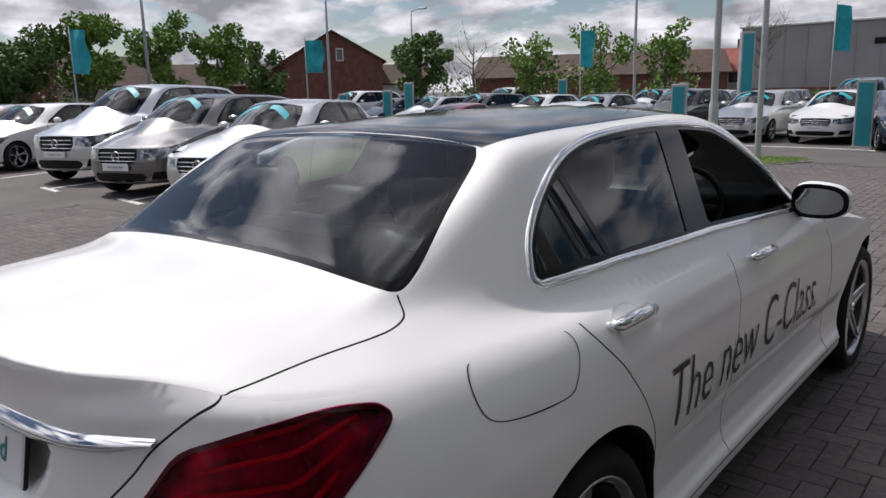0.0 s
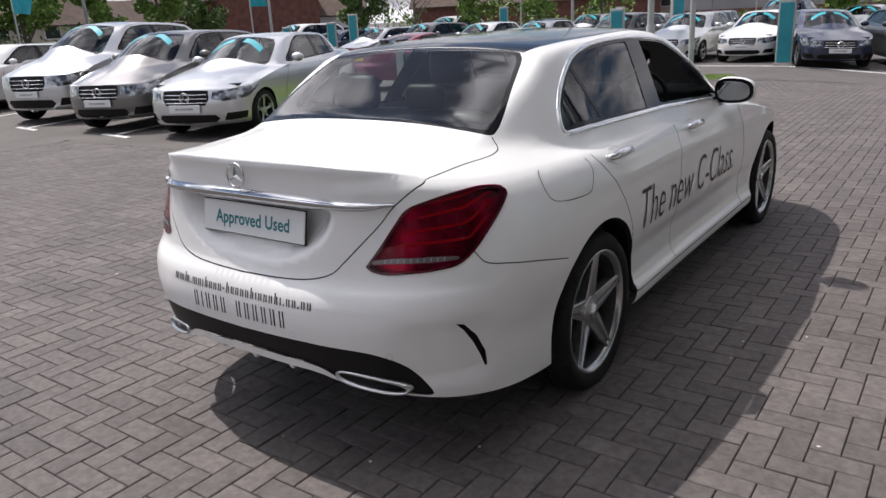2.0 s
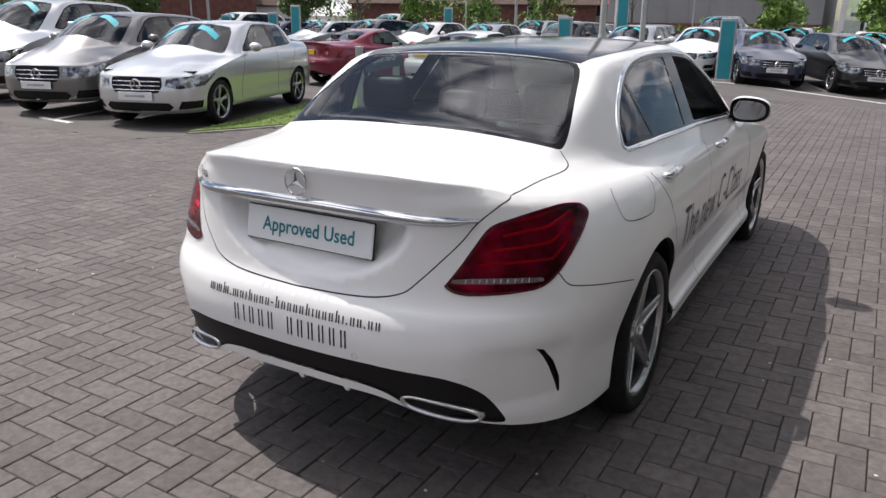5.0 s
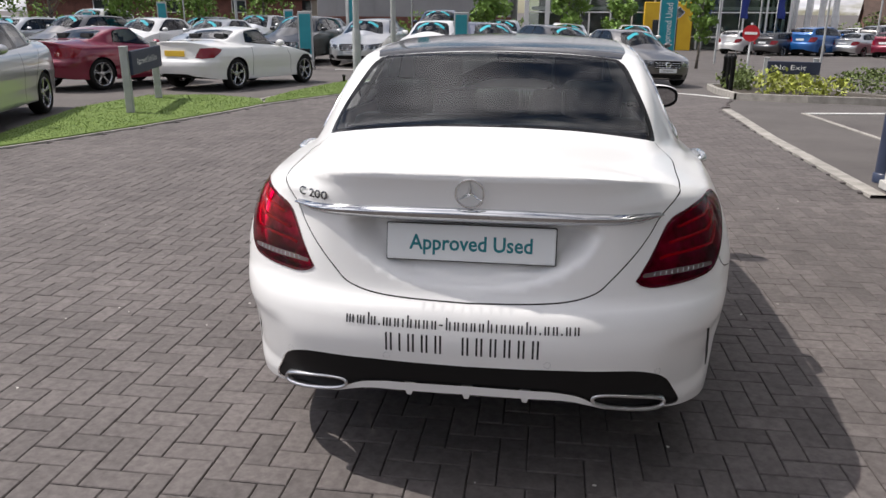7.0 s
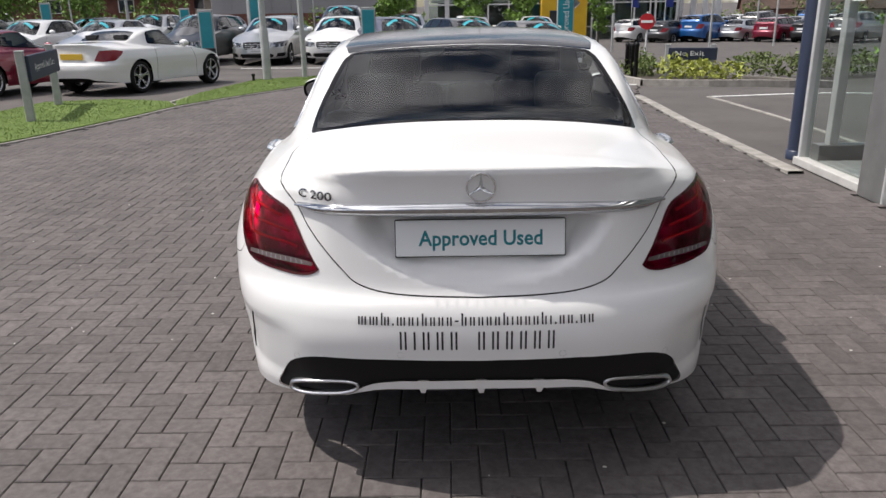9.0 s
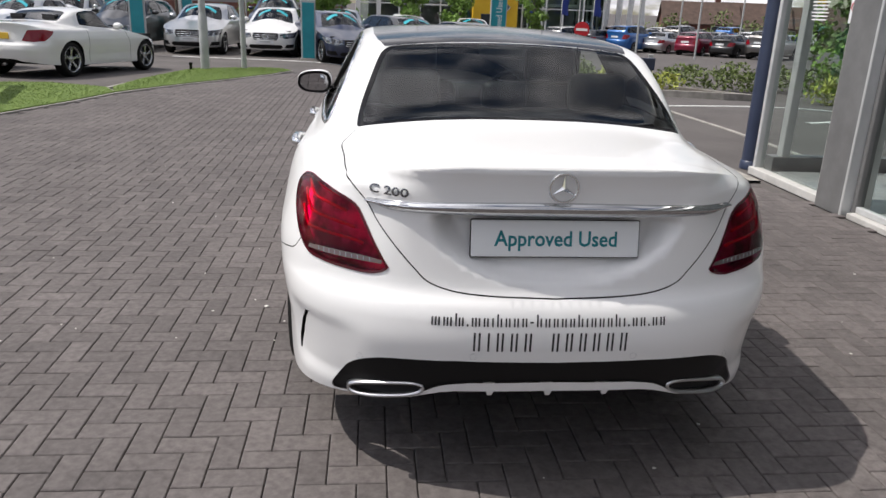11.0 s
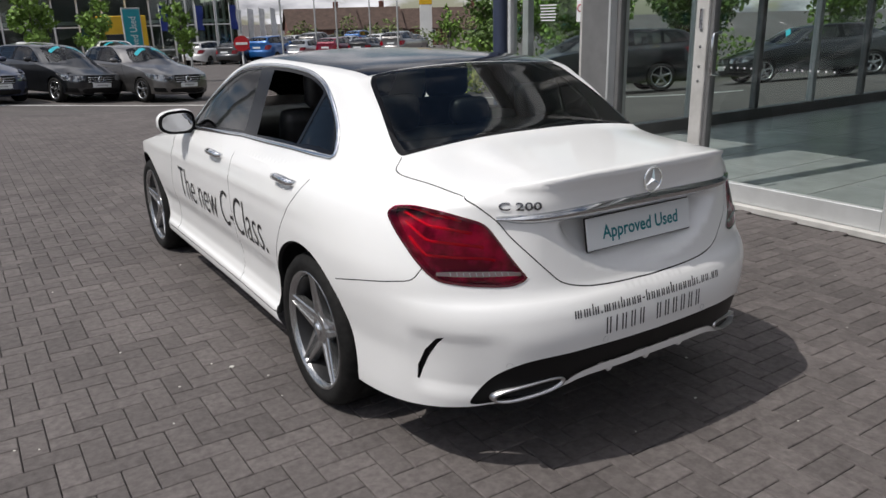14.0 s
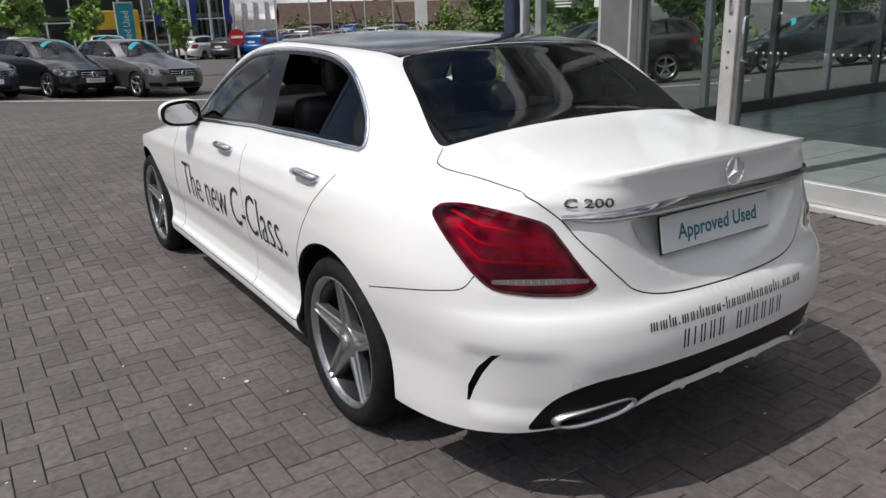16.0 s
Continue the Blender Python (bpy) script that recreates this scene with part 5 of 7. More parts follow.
def lot_car(d, m, color, label, group="", plate=PLATE, strip=True, metal=None, name=""):
    sh = Shape(d)
    L, kx, ky, kz = d["L"], d["kx"], d["ky"], d["kz"]
    U_, X_, F_ = sh.uy, sh.ux, sh.uxf
    ra, fa, hb, ar = d["rear_axle"], d["front_axle"], d["hub"], d["arch"]
    arcs = lambda y: [(U_(y) + ar * math.cos(a), hb + ar * math.sin(a)) for a in np.linspace(-0.9, math.pi + 0.9, 26)]
    end = sh.long
    k = kz
    suv = d["kind"] in ("suv", "mpv")
    head = [(F_(0.43 * kx), 0.575 * k), (F_(0.60 * kx), 0.54 * k), (U_(L - 0.42), 0.575 * k), (U_(L - 0.62), 0.70 * k), (U_(L - 0.66), 0.735 * k), (U_(L - 0.45), 0.722 * k), (F_(0.66 * kx), 0.695 * k), (F_(0.46 * kx), 0.675 * k)]
    grille = [(end + 0.01, 0.475 * k), (F_(0.34 * kx), 0.49 * k), (F_(0.40 * kx), 0.58 * k), (F_(0.39 * kx), 0.69 * k), (end + 0.01, 0.712 * k)]
    intake = [(end + 0.01, 0.235 * k), (F_(0.46 * kx), 0.24 * k), (F_(0.53 * kx), 0.30 * k), (F_(0.47 * kx), 0.355 * k), (end + 0.01, 0.36 * k)]
    corner = [(F_(0.58 * kx), 0.265 * k), (U_(L - 0.36), 0.28 * k), (U_(L - 0.38), 0.38 * k), (F_(0.63 * kx), 0.375 * k)]
    tail = [(X_(0.50 * kx), 0.74 * k), (X_(0.66 * kx), 0.72 * k), (U_(0.30), 0.74 * k), (U_(0.45), 0.86 * k), (U_(0.50), 0.93 * k), (U_(0.34), 0.96 * k), (X_(0.62 * kx), 0.95 * k), (X_(0.56 * kx), 0.86 * k)]
    seam_x = d["pillars"][0] + 0.1 if d["pillars"] else 1.65 * ky
    doors = [[(U_(seam_x), 0.96 * k), (U_(seam_x), 0.30 * k)], [(U_(3.05 * ky), 0.95 * k), (U_(3.2 * ky), 0.65 * k), (U_(3.22 * ky), 0.30 * k)]]
    if d["pillars"]:
        doors.append(curvy([(U_(1.12 * ky), 0.96 * k), (U_(1.28 * ky), 0.78 * k), (U_(1.42 * ky), 0.58 * k), (U_(1.44 * ky), 0.30 * k)], 4))
    wrap = [("cut", arcs(ra)), ("cut", arcs(fa)), ("head_lamp", head), ("grille", grille), ("intake", intake), ("intake", corner), ("tail_lamp", tail)] + [("seam%d" % i, ribbon(dense(q, 0.08, False), 0.008)) for i, q in enumerate(doors)]
    dl = dense(d["dlo"], 0.08)
    panes = []
    if d["pillars"]:
        p0, p1, p2, p3 = d["pillars"]
        cl = lambda a, b: [(float(np.clip(q[0], a, b)), q[1]) for q in dl if True]
        uniq = lambda ps: [q for i, q in enumerate(ps) if i == 0 or np.hypot(q[0] - ps[i - 1][0], q[1] - ps[i - 1][1]) > 0.004]
        lim = [q[0] for q in dl]
        panes = [uniq(cl(p1, 9)), uniq(cl(p3, p0)), uniq(cl(0, p2))]
        panes = [q for q in panes if len(q) > 3 and max(a for a, _ in q) - min(a for a, _ in q) > 0.05]
    else:
        panes = [dl]
    # glass stays below the roof rail
    lim = lambda q: [(a, min(z_, float(sh.roof(a)) - 0.058)) for a, z_ in q]
    top = [("side_glass%d" % i, sh.side_poly(lim(q))) for i, q in enumerate(panes)] + [("window_trim", sh.side_poly(lim(grown(dl, 0.022)))), ("rear_screen", d["screen"]), ("windscreen", d["wind"])]
    R = shells(sh, wrap, top, (0.055, 0.035), (0.05, 0.05))
    car = thing(name or {"saloon": "saloon_car", "estate": "estate_car", "suv": "sport_utility_car", "mpv": "tall_hatchback_car", "roadster": "roadster_car"}[d["kind"]], m, label, "car", group)
    b = add("body", R["body"], PAINT, car)
    b.color = (*color, sheen(color))
    for s in (1, -1):
        for key in [q for q in R if q.startswith("seam")]:
            add("shut_line", R[key], GAP, car, (s,), 0.001)
        add("window_trim", R["window_trim"], GLOSS_BLACK, car, (s,))
    for key in [q for q in R if q.startswith("side_glass")]:
        for s in (1, -1):
            add("side_glass", R[key], GLASS, car, (s,))
    add("rear_screen", R["rear_screen"], GLASS, car)
    add("windscreen", R["windscreen"], SCREEN, car)
    for s in (1, -1):
        hl = add("head_lamp", R["head_lamp"], HEADLAMP, car, (s,), 0.002, "clear head lamp lens")
        add("tail_lamp", R["tail_lamp"], RED_LENS, car, (s,), 0.002, "red tail lamp lens")
    add("grille", R["grille"], BLACK, car, out=-0.02, label="black radiator grille")
    add("lower_intake", R["intake"], BLACK, car, out=-0.015)
    # bright grille bars and round badge
    for i in range(3):
        zz = (0.525 + 0.056 * i) * k
        pts = []
        for x in np.linspace(-0.37 * kx, 0.37 * kx, 9):
            p = sh.S(float(F_(abs(x))), zz, 0.004)
            pts.append((math.copysign(p[0], x), p[1], p[2]))
        obj("grille_bar", *tube(pts, 0.009, 5), CHROME, car)
    p = sh.S(end, 0.59 * k, 0.012)
    v, f = lathe([(0.062, -0.01), (0.078, 0.0), (0.085, -0.012)], 18, "z")
    bars = [moved(cube_vf(0.07, 0.014, 0.012, (0.035, 0, 0)), Matrix.Rotation(math.pi / 2 + i * 2.0944, 4, "Z")) for i in range(3)]
    o = obj("badge", *merge((v, f), *bars), CHROME, car, shade=False, label="round chrome badge")
    o.matrix_local = Matrix.Translation((0, p[1] + 0.004, p[2])) @ Matrix.Rotation(radians(-90), 4, "X") @ Matrix.Rotation(math.pi, 4, "Z")
    # plates
    p = sh.S(end, 0.415 * k, 0.012)
    pl_ = part("front_plate", box_bm(0.52, 0.012, 0.112, 0.003), PLATE, car, "white dealer plate with a grey bar")
    pl_.matrix_local = Matrix.Translation((0, p[1] + 0.008, p[2] + 0.03))
    obj("plate_bar", *cube_vf(0.30, 0.004, 0.028, (0, p[1] + 0.016, p[2] + 0.03)), SATIN, car, shade=False)
    p = sh.S(0.0, 0.83 * k, 0.012)
    pr_ = part("rear_plate", box_bm(0.52, 0.012, 0.112, 0.003), plate, car, "dealer plate")
    pr_.matrix_local = Matrix.Translation((0, p[1] - 0.008, p[2]))
    # wheels
    hx = d["half"] - 0.130
    first = None
    for s in (1, -1):
        for y in (ra, fa):
            if first is None:
                first = make_wheel(car, (s * hx, y, hb), s, hb, hb * 0.72, 0.215, 5, suv is False, metal, True)
            else:
                w = first.copy()
                scene.collection.objects.link(w)
                w.matrix_local = Matrix.Translation((s * hx, y, hb)) @ Matrix.Diagonal((s, 1, 1, 1))
                for ch in list(first.children):
                    c2 = ch.copy()
                    scene.collection.objects.link(c2)
                    c2.parent = w
    obj("underbody", *merge(cube_vf(W_(d) * 0.80, L - 0.8, 0.20, (0, L / 2, 0.34)), cube_vf(W_(d) * 0.80, 0.9, 0.5, (0, fa, 0.52)), cube_vf(W_(d) * 0.80, 0.9, 0.5, (0, ra, 0.52))), LINER, car, shade=False)
    obj("cabin", *merge(cube_vf(W_(d) * 0.76, 2.3 * ky, 0.35, (0, 2.1 * ky, 0.78 * k)), *[cube_vf(0.26, 0.11, 0.17, (x, y * ky, 1.16 * k)) for x in (-0.34, 0.34) for y in (1.98, 1.25)], *[cube_vf(0.46, 0.14, 0.5, (x, y * ky, 0.9 * k)) for x in (-0.34, 0.34) for y in (2.0, 1.28)]), LEATHER, car, shade=False)
    for s in (1, -1):
        mp = sh.side_x(2.78 * ky, 1.03 * k) + 0.13
        bm = bmesh.new()
        bmesh.ops.create_uvsphere(bm, u_segments=12, v_segments=8, radius=1, matrix=Matrix.Translation((s * (mp + 0.02), 2.86 * ky, 1.04 * k)) @ Matrix.Diagonal((0.11, 0.07, 0.07, 1)))
        mi = part("door_mirror", bm, PAINT, car, "", True)
        mi.color = (*color, sheen(color))
    if strip:
        # turquoise offer sticker along the top of the windscreen
        wy = min(q[1] for q in d["wind"] if q[0] < 0.05)
        for s in (-1, 1):
            vv = []
            for t in np.linspace(0, 1, 6):
                x = (0.10 + 0.36 * t) * kx
                y = wy + 0.06 + 0.10 * t * t
                for dy_ in (0.0, 0.13):
                    yy = y + dy_ + (0.02 if t > 0.5 else 0)
                    vv.append((s * x, yy, float(sh.Z(x, yy)) + 0.004))
            obj("windscreen_sticker", vv, [(2 * i, 2 * i + 1, 2 * i + 3, 2 * i + 2)[:: s] for i in range(5)], SUNSTRIP, car, shade=False, label="turquoise offer sticker")
    return car


def W_(d):
    return d["W"]


def parked(x, y, fx, fy, d=None, lift=0.0, length=4.6):
    """Pose of a car whose nose is at (x, y) and points along (fx, fy)."""
    f = Vector((fx, fy)).normalized()
    o = Vector((x, y)) - f * length
    z0, z1 = float(gz(x, y)), float(gz(o.x, o.y))
    side_ = Vector((f.y, -f.x))
    mid = o + f * length / 2
    zr = float(gz(*(mid + side_ * 0.8))) - float(gz(*(mid - side_ * 0.8)))
    fwd = Vector((f.x, f.y, (z1 - z0) / -length)).normalized()
    rgt = Vector((side_.x, side_.y, zr / 1.6)).normalized()
    up = rgt.cross(fwd).normalized()
    rgt = fwd.cross(up)
    m = Matrix((rgt, fwd, up)).transposed().to_4x4()
    m.translation = (o.x, o.y, z0 * 0 + z1 + lift)
    return m


def recolor(car, color):
    for o in car.children:
        if o.name.startswith(("body", "door_mirror")):
            o.color = (*color, sheen(color))


def repeat_car(src, length, x, y, fx, fy, color, label):
    c = copy_thing(src, parked(x, y, fx, fy, length=length))
    recolor(c, color)
    return tagged(c, label)


SILVER, WHITE, GREY, DGREY, NAVY, NBLACK, REDC, BLUE = (0.58, 0.59, 0.60), (0.72, 0.72, 0.71), (0.17, 0.165, 0.162), (0.085, 0.085, 0.09), (0.018, 0.026, 0.060), (0.012, 0.013, 0.015), (0.17, 0.001, 0.022), (0.01, 0.10, 0.32)
ST_C, ST_E, ST_EST = style(4.58, 1.44, 1.77), style(4.87, 1.47, 1.85), style(4.6, 1.46, 1.77, "estate")
ST_B, ST_ML, ST_SLK = style(4.36, 1.56, 1.79, "mpv"), style(4.78, 1.80, 1.91, "suv"), style(4.10, 1.28, 1.78, "roadster")
ROWN, LEFTN = "cars for sale in the front row", "cars for sale in the angled bays"
LF = (0.30, -0.954)
silver_c = lot_car(ST_C, parked(-7.30, 5.15, *LF, length=4.58), SILVER, "silver saloon car with turquoise windscreen stickers", LEFTN)
b_class = lot_car(ST_B, parked(-9.55, 5.15, *LF, length=4.36), GREY, "grey tall hatchback parked beside a silver saloon", LEFTN)
ml = lot_car(ST_ML, parked(-12.4, 5.45, *LF, length=4.78), SILVER, "silver sport utility car with roof rails", LEFTN)
e_white = lot_car(ST_E, parked(-16.9, 5.2, *LF, length=4.87), WHITE, "white executive saloon with silver wheels", LEFTN)
repeat_car(e_white, 4.87, -19.9, 5.3, *LF, DGREY, "dark grey executive saloon at the end of the bays")
slk = lot_car(ST_SLK, parked(-6.15, 16.4, 0.28, 0.96, length=4.10), WHITE, "white hard-top roadster with yellow rear plate", LEFTN, PLATE_Y, False)
red_slk = repeat_car(slk, 4.10, -8.75, 15.7, 0.28, 0.96, REDC, "dark red hard-top roadster")
grey_e = lot_car(ST_E, parked(3.42, 19.3, 0.36, -0.93, length=4.87), GREY, "mid grey executive saloon with closed windows", ROWN)
est = lot_car(ST_EST, parked(1.37, 20.2, 0.40, -0.92, length=4.6), NBLACK, "black estate car with turquoise stickers", ROWN)
repeat_car(silver_c, 4.58, -0.95, 19.9, 0.36, -0.93, NAVY, "navy blue saloon car facing the forecourt")
repeat_car(silver_c, 4.58, -3.75, 21.6, -0.05, -1, WHITE, "white saloon car beside a turquoise totem")
repeat_car(e_white, 4.87, -6.0, 21.6, -0.04, -1, SILVER, "silver saloon with a chrome grille")
repeat_car(b_class, 4.36, -8.5, 21.8, -0.1, -1, NBLACK, "black tall hatchback beside a turquoise totem")
rr = random.Random(4)
cols = [SILVER, WHITE, GREY, SILVER, NAVY, WHITE, NBLACK, SILVER, DGREY]
srcs = [(silver_c, 4.58), (e_white, 4.87), (b_class, 4.36), (est, 4.6), (silver_c, 4.58), (ml, 4.78)]
for i in range(9):
    s_, l_ = srcs[i % 6]
    repeat_car(s_, l_, -11.9 - 2.65 * i, 22.0 + 0.1 * i, -0.12, -1, cols[i], ("silver", "white", "grey", "silver", "navy blue", "white", "black", "silver", "dark grey")[i] + " car in the row behind the angled bays")
for i in range(14):
    s_, l_ = srcs[(i * 5 + 2) % 6]
    repeat_car(s_, l_, 3.6 - 2.7 * i, 28.6 + 0.05 * i, 0, -1, cols[(i * 4 + 1) % 9], "parked car in the second row of the lot")
for i in range(9):
    s_, l_ = srcs[(i * 3 + 1) % 6]
    repeat_car(s_, l_, -8.6 - 2.75 * i, 11.2 + 0.15 * i, -0.3, 0.954, cols[(i * 2 + 1) % 9], "parked car backing on to the angled bays") if i > 1 else None
black_suv = lot_car(style(4.9, 1.66, 1.90, "suv"), parked(10.96, 14.7, -0.83, 0.56, length=4.9), NBLACK, "black estate-like utility car outside the glass end wall", "", PLATE, False)
repeat_car(grey_e, 4.87, 16.4, 12.1, -0.83, 0.56, NBLACK, "dark saloon parked beyond the glass end wall")
repeat_car(silver_c, 4.58, 20.0, 11.0, -0.83, 0.56, SILVER, "silver saloon parked beyond the glass end wall")
# ---- lot furniture, planting and buildings ----
CONCRETE = mottle(material("concrete_kerb", (0.3, 0.29, 0.27), 0.9), (0.22, 0.21, 0.19), (0.36, 0.34, 0.31), 5.0, 7, bump=0.3, bump_scale=90, dist=0.004)
LINE = mottle(material("white_road_paint", (0.6, 0.6, 0.58), 0.8), (0.42, 0.42, 0.40), (0.70, 0.70, 0.68), 11.0, 8, 0.25, 0.6)
TURF = mottle(material("turf", (0.06, 0.10, 0.02), 0.95), (0.075, 0.125, 0.02), (0.125, 0.185, 0.035), 7.0, bump=0.4)
BLADE = mottle(material("grass_blade", (0.09, 0.15, 0.03), 0.7), (0.10, 0.165, 0.025), (0.165, 0.235, 0.045), 60.0, island=True, rand=0.3)
POST = mottle(material("painted_grey_post", (0.36, 0.37, 0.37), 0.5), (0.32, 0.33, 0.33), (0.42, 0.43, 0.43), 3.0)
NAVY_SIGN = mottle(material("navy_sign_face", (0.015, 0.022, 0.05), 0.6), (0.012, 0.018, 0.042), (0.020, 0.028, 0.06), 3.0)
WHITE_INK = material("white_lettering", (0.75, 0.75, 0.75), 0.5)
TQ = mottle(material("turquoise_panel", (0.01, 0.25, 0.30), 0.35), (0.008, 0.22, 0.27), (0.014, 0.28, 0.33), 2.0)
FLAGCLOTH = mottle(material("turquoise_flag_cloth", (0.01, 0.30, 0.36), 0.8), (0.008, 0.26, 0.32), (0.02, 0.36, 0.42), 4.0)
WHITECLOTH = mottle(material("white_flag_cloth", (0.7, 0.7, 0.7), 0.8), (0.62, 0.62, 0.62), (0.78, 0.78, 0.78), 4.0)
BARK = mottle(material("bark", (0.10, 0.085, 0.07), 0.95), (0.07, 0.06, 0.05), (0.16, 0.14, 0.115), 14.0, bump=0.6)


def leaf_mat(name, a, b):
    m = mottle(material(name, a, 0.65), a, b, 40.0, 3, rand=0.35, island=True)
    bsdf(m).inputs["Transmission Weight"].default_value = 0.0
    return m


LEAF = leaf_mat("spring_leaf", (0.085, 0.175, 0.022), (0.19, 0.30, 0.05))
LEAF_D = leaf_mat("dark_leaf", (0.048, 0.100, 0.018), (0.115, 0.185, 0.040))
LEAF_Y = leaf_mat("yellow_green_leaf", (0.20, 0.25, 0.03), (0.42, 0.44, 0.09))
HEDGE = leaf_mat("hedge_leaf", (0.07, 0.11, 0.025), (0.15, 0.19, 0.05))


def flat_poly(name, poly, dz, mat, label, category, kind="structure", depth=0.0, step=0.5, edge=None):
    """A laid surface that follows the ground, with a real edge."""
    vs, parts = regions(poly, [], (step, step))
    p, f = take(vs, parts["body"])
    v = [(x, y, float(gz(x, y)) + dz) for x, y in p]
    F = [tuple(t) for t in f.tolist()]
    if depth:
        k = len(v)
        d = dense(poly, step)
        ring = [(x, y, float(gz(x, y)) + dz) for x, y in d] + [(x, y, float(gz(x, y)) + dz - depth) for x, y in d]
        v += ring
        n = len(d)
        F += [(k + i, k + n + i, k + n + (i + 1) % n, k + (i + 1) % n) for i in range(n)]
    return tagged(obj(name, v, F, mat, shade=False), label, category, "", kind)


def strip(name, pts, w, dz, mat, label, category="road marking", h=0.012):
    """A painted line or a kerb run that follows the ground."""
    p = np.array(dense(pts, 0.4, False))
    d = np.gradient(p, axis=0)
    n = np.stack([-d[:, 1], d[:, 0]], 1)
    n /= np.linalg.norm(n, axis=1)[:, None]
    v, f = [], []
    for (x, y), (a, b) in zip(p, n):
        for s, zz in ((-0.5, -0.02), (-0.5, h - 0.004), (-0.46, h), (0.46, h), (0.5, h - 0.004), (0.5, -0.02)):
            xx, yy = x + a * w * s, y + b * w * s
            v.append((xx, yy, float(gz(xx, yy)) + dz + zz))
    for i in range(len(p) - 1):
        for k in range(5):
            f.append((i * 6 + k, i * 6 + k + 1, i * 6 + 7 + k, i * 6 + 6 + k)[::-1])
    return tagged(obj(name, v, f, mat, shade=False), label, category, "", "structure")


KERB1 = [(-6.35, 5.15), (-5.9, 6.05), (-5.35, 7.5), (-4.85, 9.2), (-4.6, 10.35), (-4.1, 11.6), (-3.42, 13.1), (-2.8, 14.75), (-2.45, 16.2)]
G1 = KERB1[:5] + [(-4.95, 11.0), (-6.1, 11.5), (-7.2, 11.2), (-7.35, 9.2), (-6.8, 7.0), (-6.5, 5.9)]
G2 = KERB1[4:] + [(-2.75, 16.75), (-3.2, 16.8), (-4.6, 15.8), (-4.85, 12.6), (-4.85, 11.05)]
flat_poly("grass_island_turf", G1, 0.045, TURF, "short green turf of the long grass island", "grass", depth=0.1)
flat_poly("grass_island_turf", G2, 0.045, TURF, "short green turf of the tapering grass island", "grass", depth=0.1)
rg = np.random.RandomState(5)
for poly, nm in ((G1, "a"), (G2, "b")):
    lo, hi = np.min(poly, 0), np.max(poly, 0)
    q = lo + (hi - lo) * rg.rand(22000, 2)
    q = q[inside(poly, q)][:9000]
    v, f = [], []
    for x, y in q:
        a, h = rg.rand() * 6.28, 0.014 + 0.02 * rg.rand()
        z = float(gz(x, y)) + 0.04
        dx, dy = 0.006 * math.cos(a), 0.006 * math.sin(a)
        k = len(v)
        v += [(x - dx, y - dy, z), (x + dx, y + dy, z), (x + rg.randn() * 0.02, y + rg.randn() * 0.02, z + h)]
        f.append((k, k + 1, k + 2))
    tagged(obj("grass", v, f, BLADE, shade=False), "mown bright green grass blades on the island", "grass", "", "stuff")
strip("kerb", KERB1, 0.10, 0.0, CONCRETE, "pale concrete edging along the grass island", "kerb", 0.03)
strip("kerb", [(-4.6, 10.4), (-4.95, 11.0), (-4.85, 12.6), (-4.6, 15.8)], 0.07, 0.0, CONCRETE, "narrow concrete edging behind the grass", "kerb", 0.03)
strip("kerb", [(3.14, 4.75), (3.10, 8.0), (3.20, 11.0)], 0.15, 0.0, CONCRETE, "flush pale kerb between paving and walkway", "kerb", 0.024)
strip("kerb", [(4.35, 10.8), (4.50, 8.2), (4.5, 6.2)], 0.06, 0.0, CONCRETE, "thin pale edging of the walkway", "kerb", 0.010)
strip("road_line", [(4.4, 10.8), (5.8, 11.05), (8.5, 11.5)], 0.10, 0.0, LINE, "worn white line across the exit lane", h=0.006)
strip("road_line", [(-6.3, 20.8), (-2.2, 20.4), (-0.4, 19.6), (1.1, 19.0), (2.7, 17.8), (3.6, 16.0), (4.05, 14.4)], 0.10, 0.0, LINE, "worn white line in front of the parked row", h=0.006)
for x in (-8.6, -11.4, -14.2, -17.0):
    strip("road_line", [(x, 5.0), (x - 0.9, 5.12)], 0.09, 0.0, LINE, "short worn white bay mark", h=0.006)
    strip("road_line", [(x - 0.55, 5.05), (x - 1.9, 9.4)], 0.09, 0.0, LINE, "worn white bay line", h=0.006)
# drive line beyond the end wall
strip("road_line", [(6.2, 9.0), (9.0, 10.2), (13.0, 9.0)], 0.10, 0.0, LINE, "white bay line outside the end wall", h=0.006)
# signs on two posts
def post_sign(a, b, top, board_h, words, label, over=0.12):
    a, b = Vector((*a, float(gz(*a)))), Vector((*b, float(gz(*b))))
    d = (b - a)
    d.z = 0
    ln = d.length
    m = Matrix.Translation(a) @ Matrix.Rotation(math.atan2(d.y, d.x), 4, "Z")
    t = thing("sign_board", m, label, "sign")
    for x in (0, ln):
        part("post", box_bm(0.11, 0.11, top + 0.1, 0.012, (x, 0, top / 2 - 0.05)), POST, t, "pale grey square post")
        part("post_cap", box_bm(0.12, 0.12, 0.02, 0.006, (x, 0, top + 0.005)), POST, t)
    part("board", box_bm(ln + 0.08, 0.05, board_h, 0.01, (ln / 2 + 0.06, -0.075, top - board_h / 2 - 0.06)), NAVY_SIGN, t, "navy sign panel")
    if words:
        w = (ln - 0.1) * 0.72
        lettering("lettering", words, lambda x, z: (ln / 2 - w / 2 + x, -0.104, top - board_h / 2 - 0.10 + z), w, 0.10, WHITE_INK, t, "white words " + words)
    return t


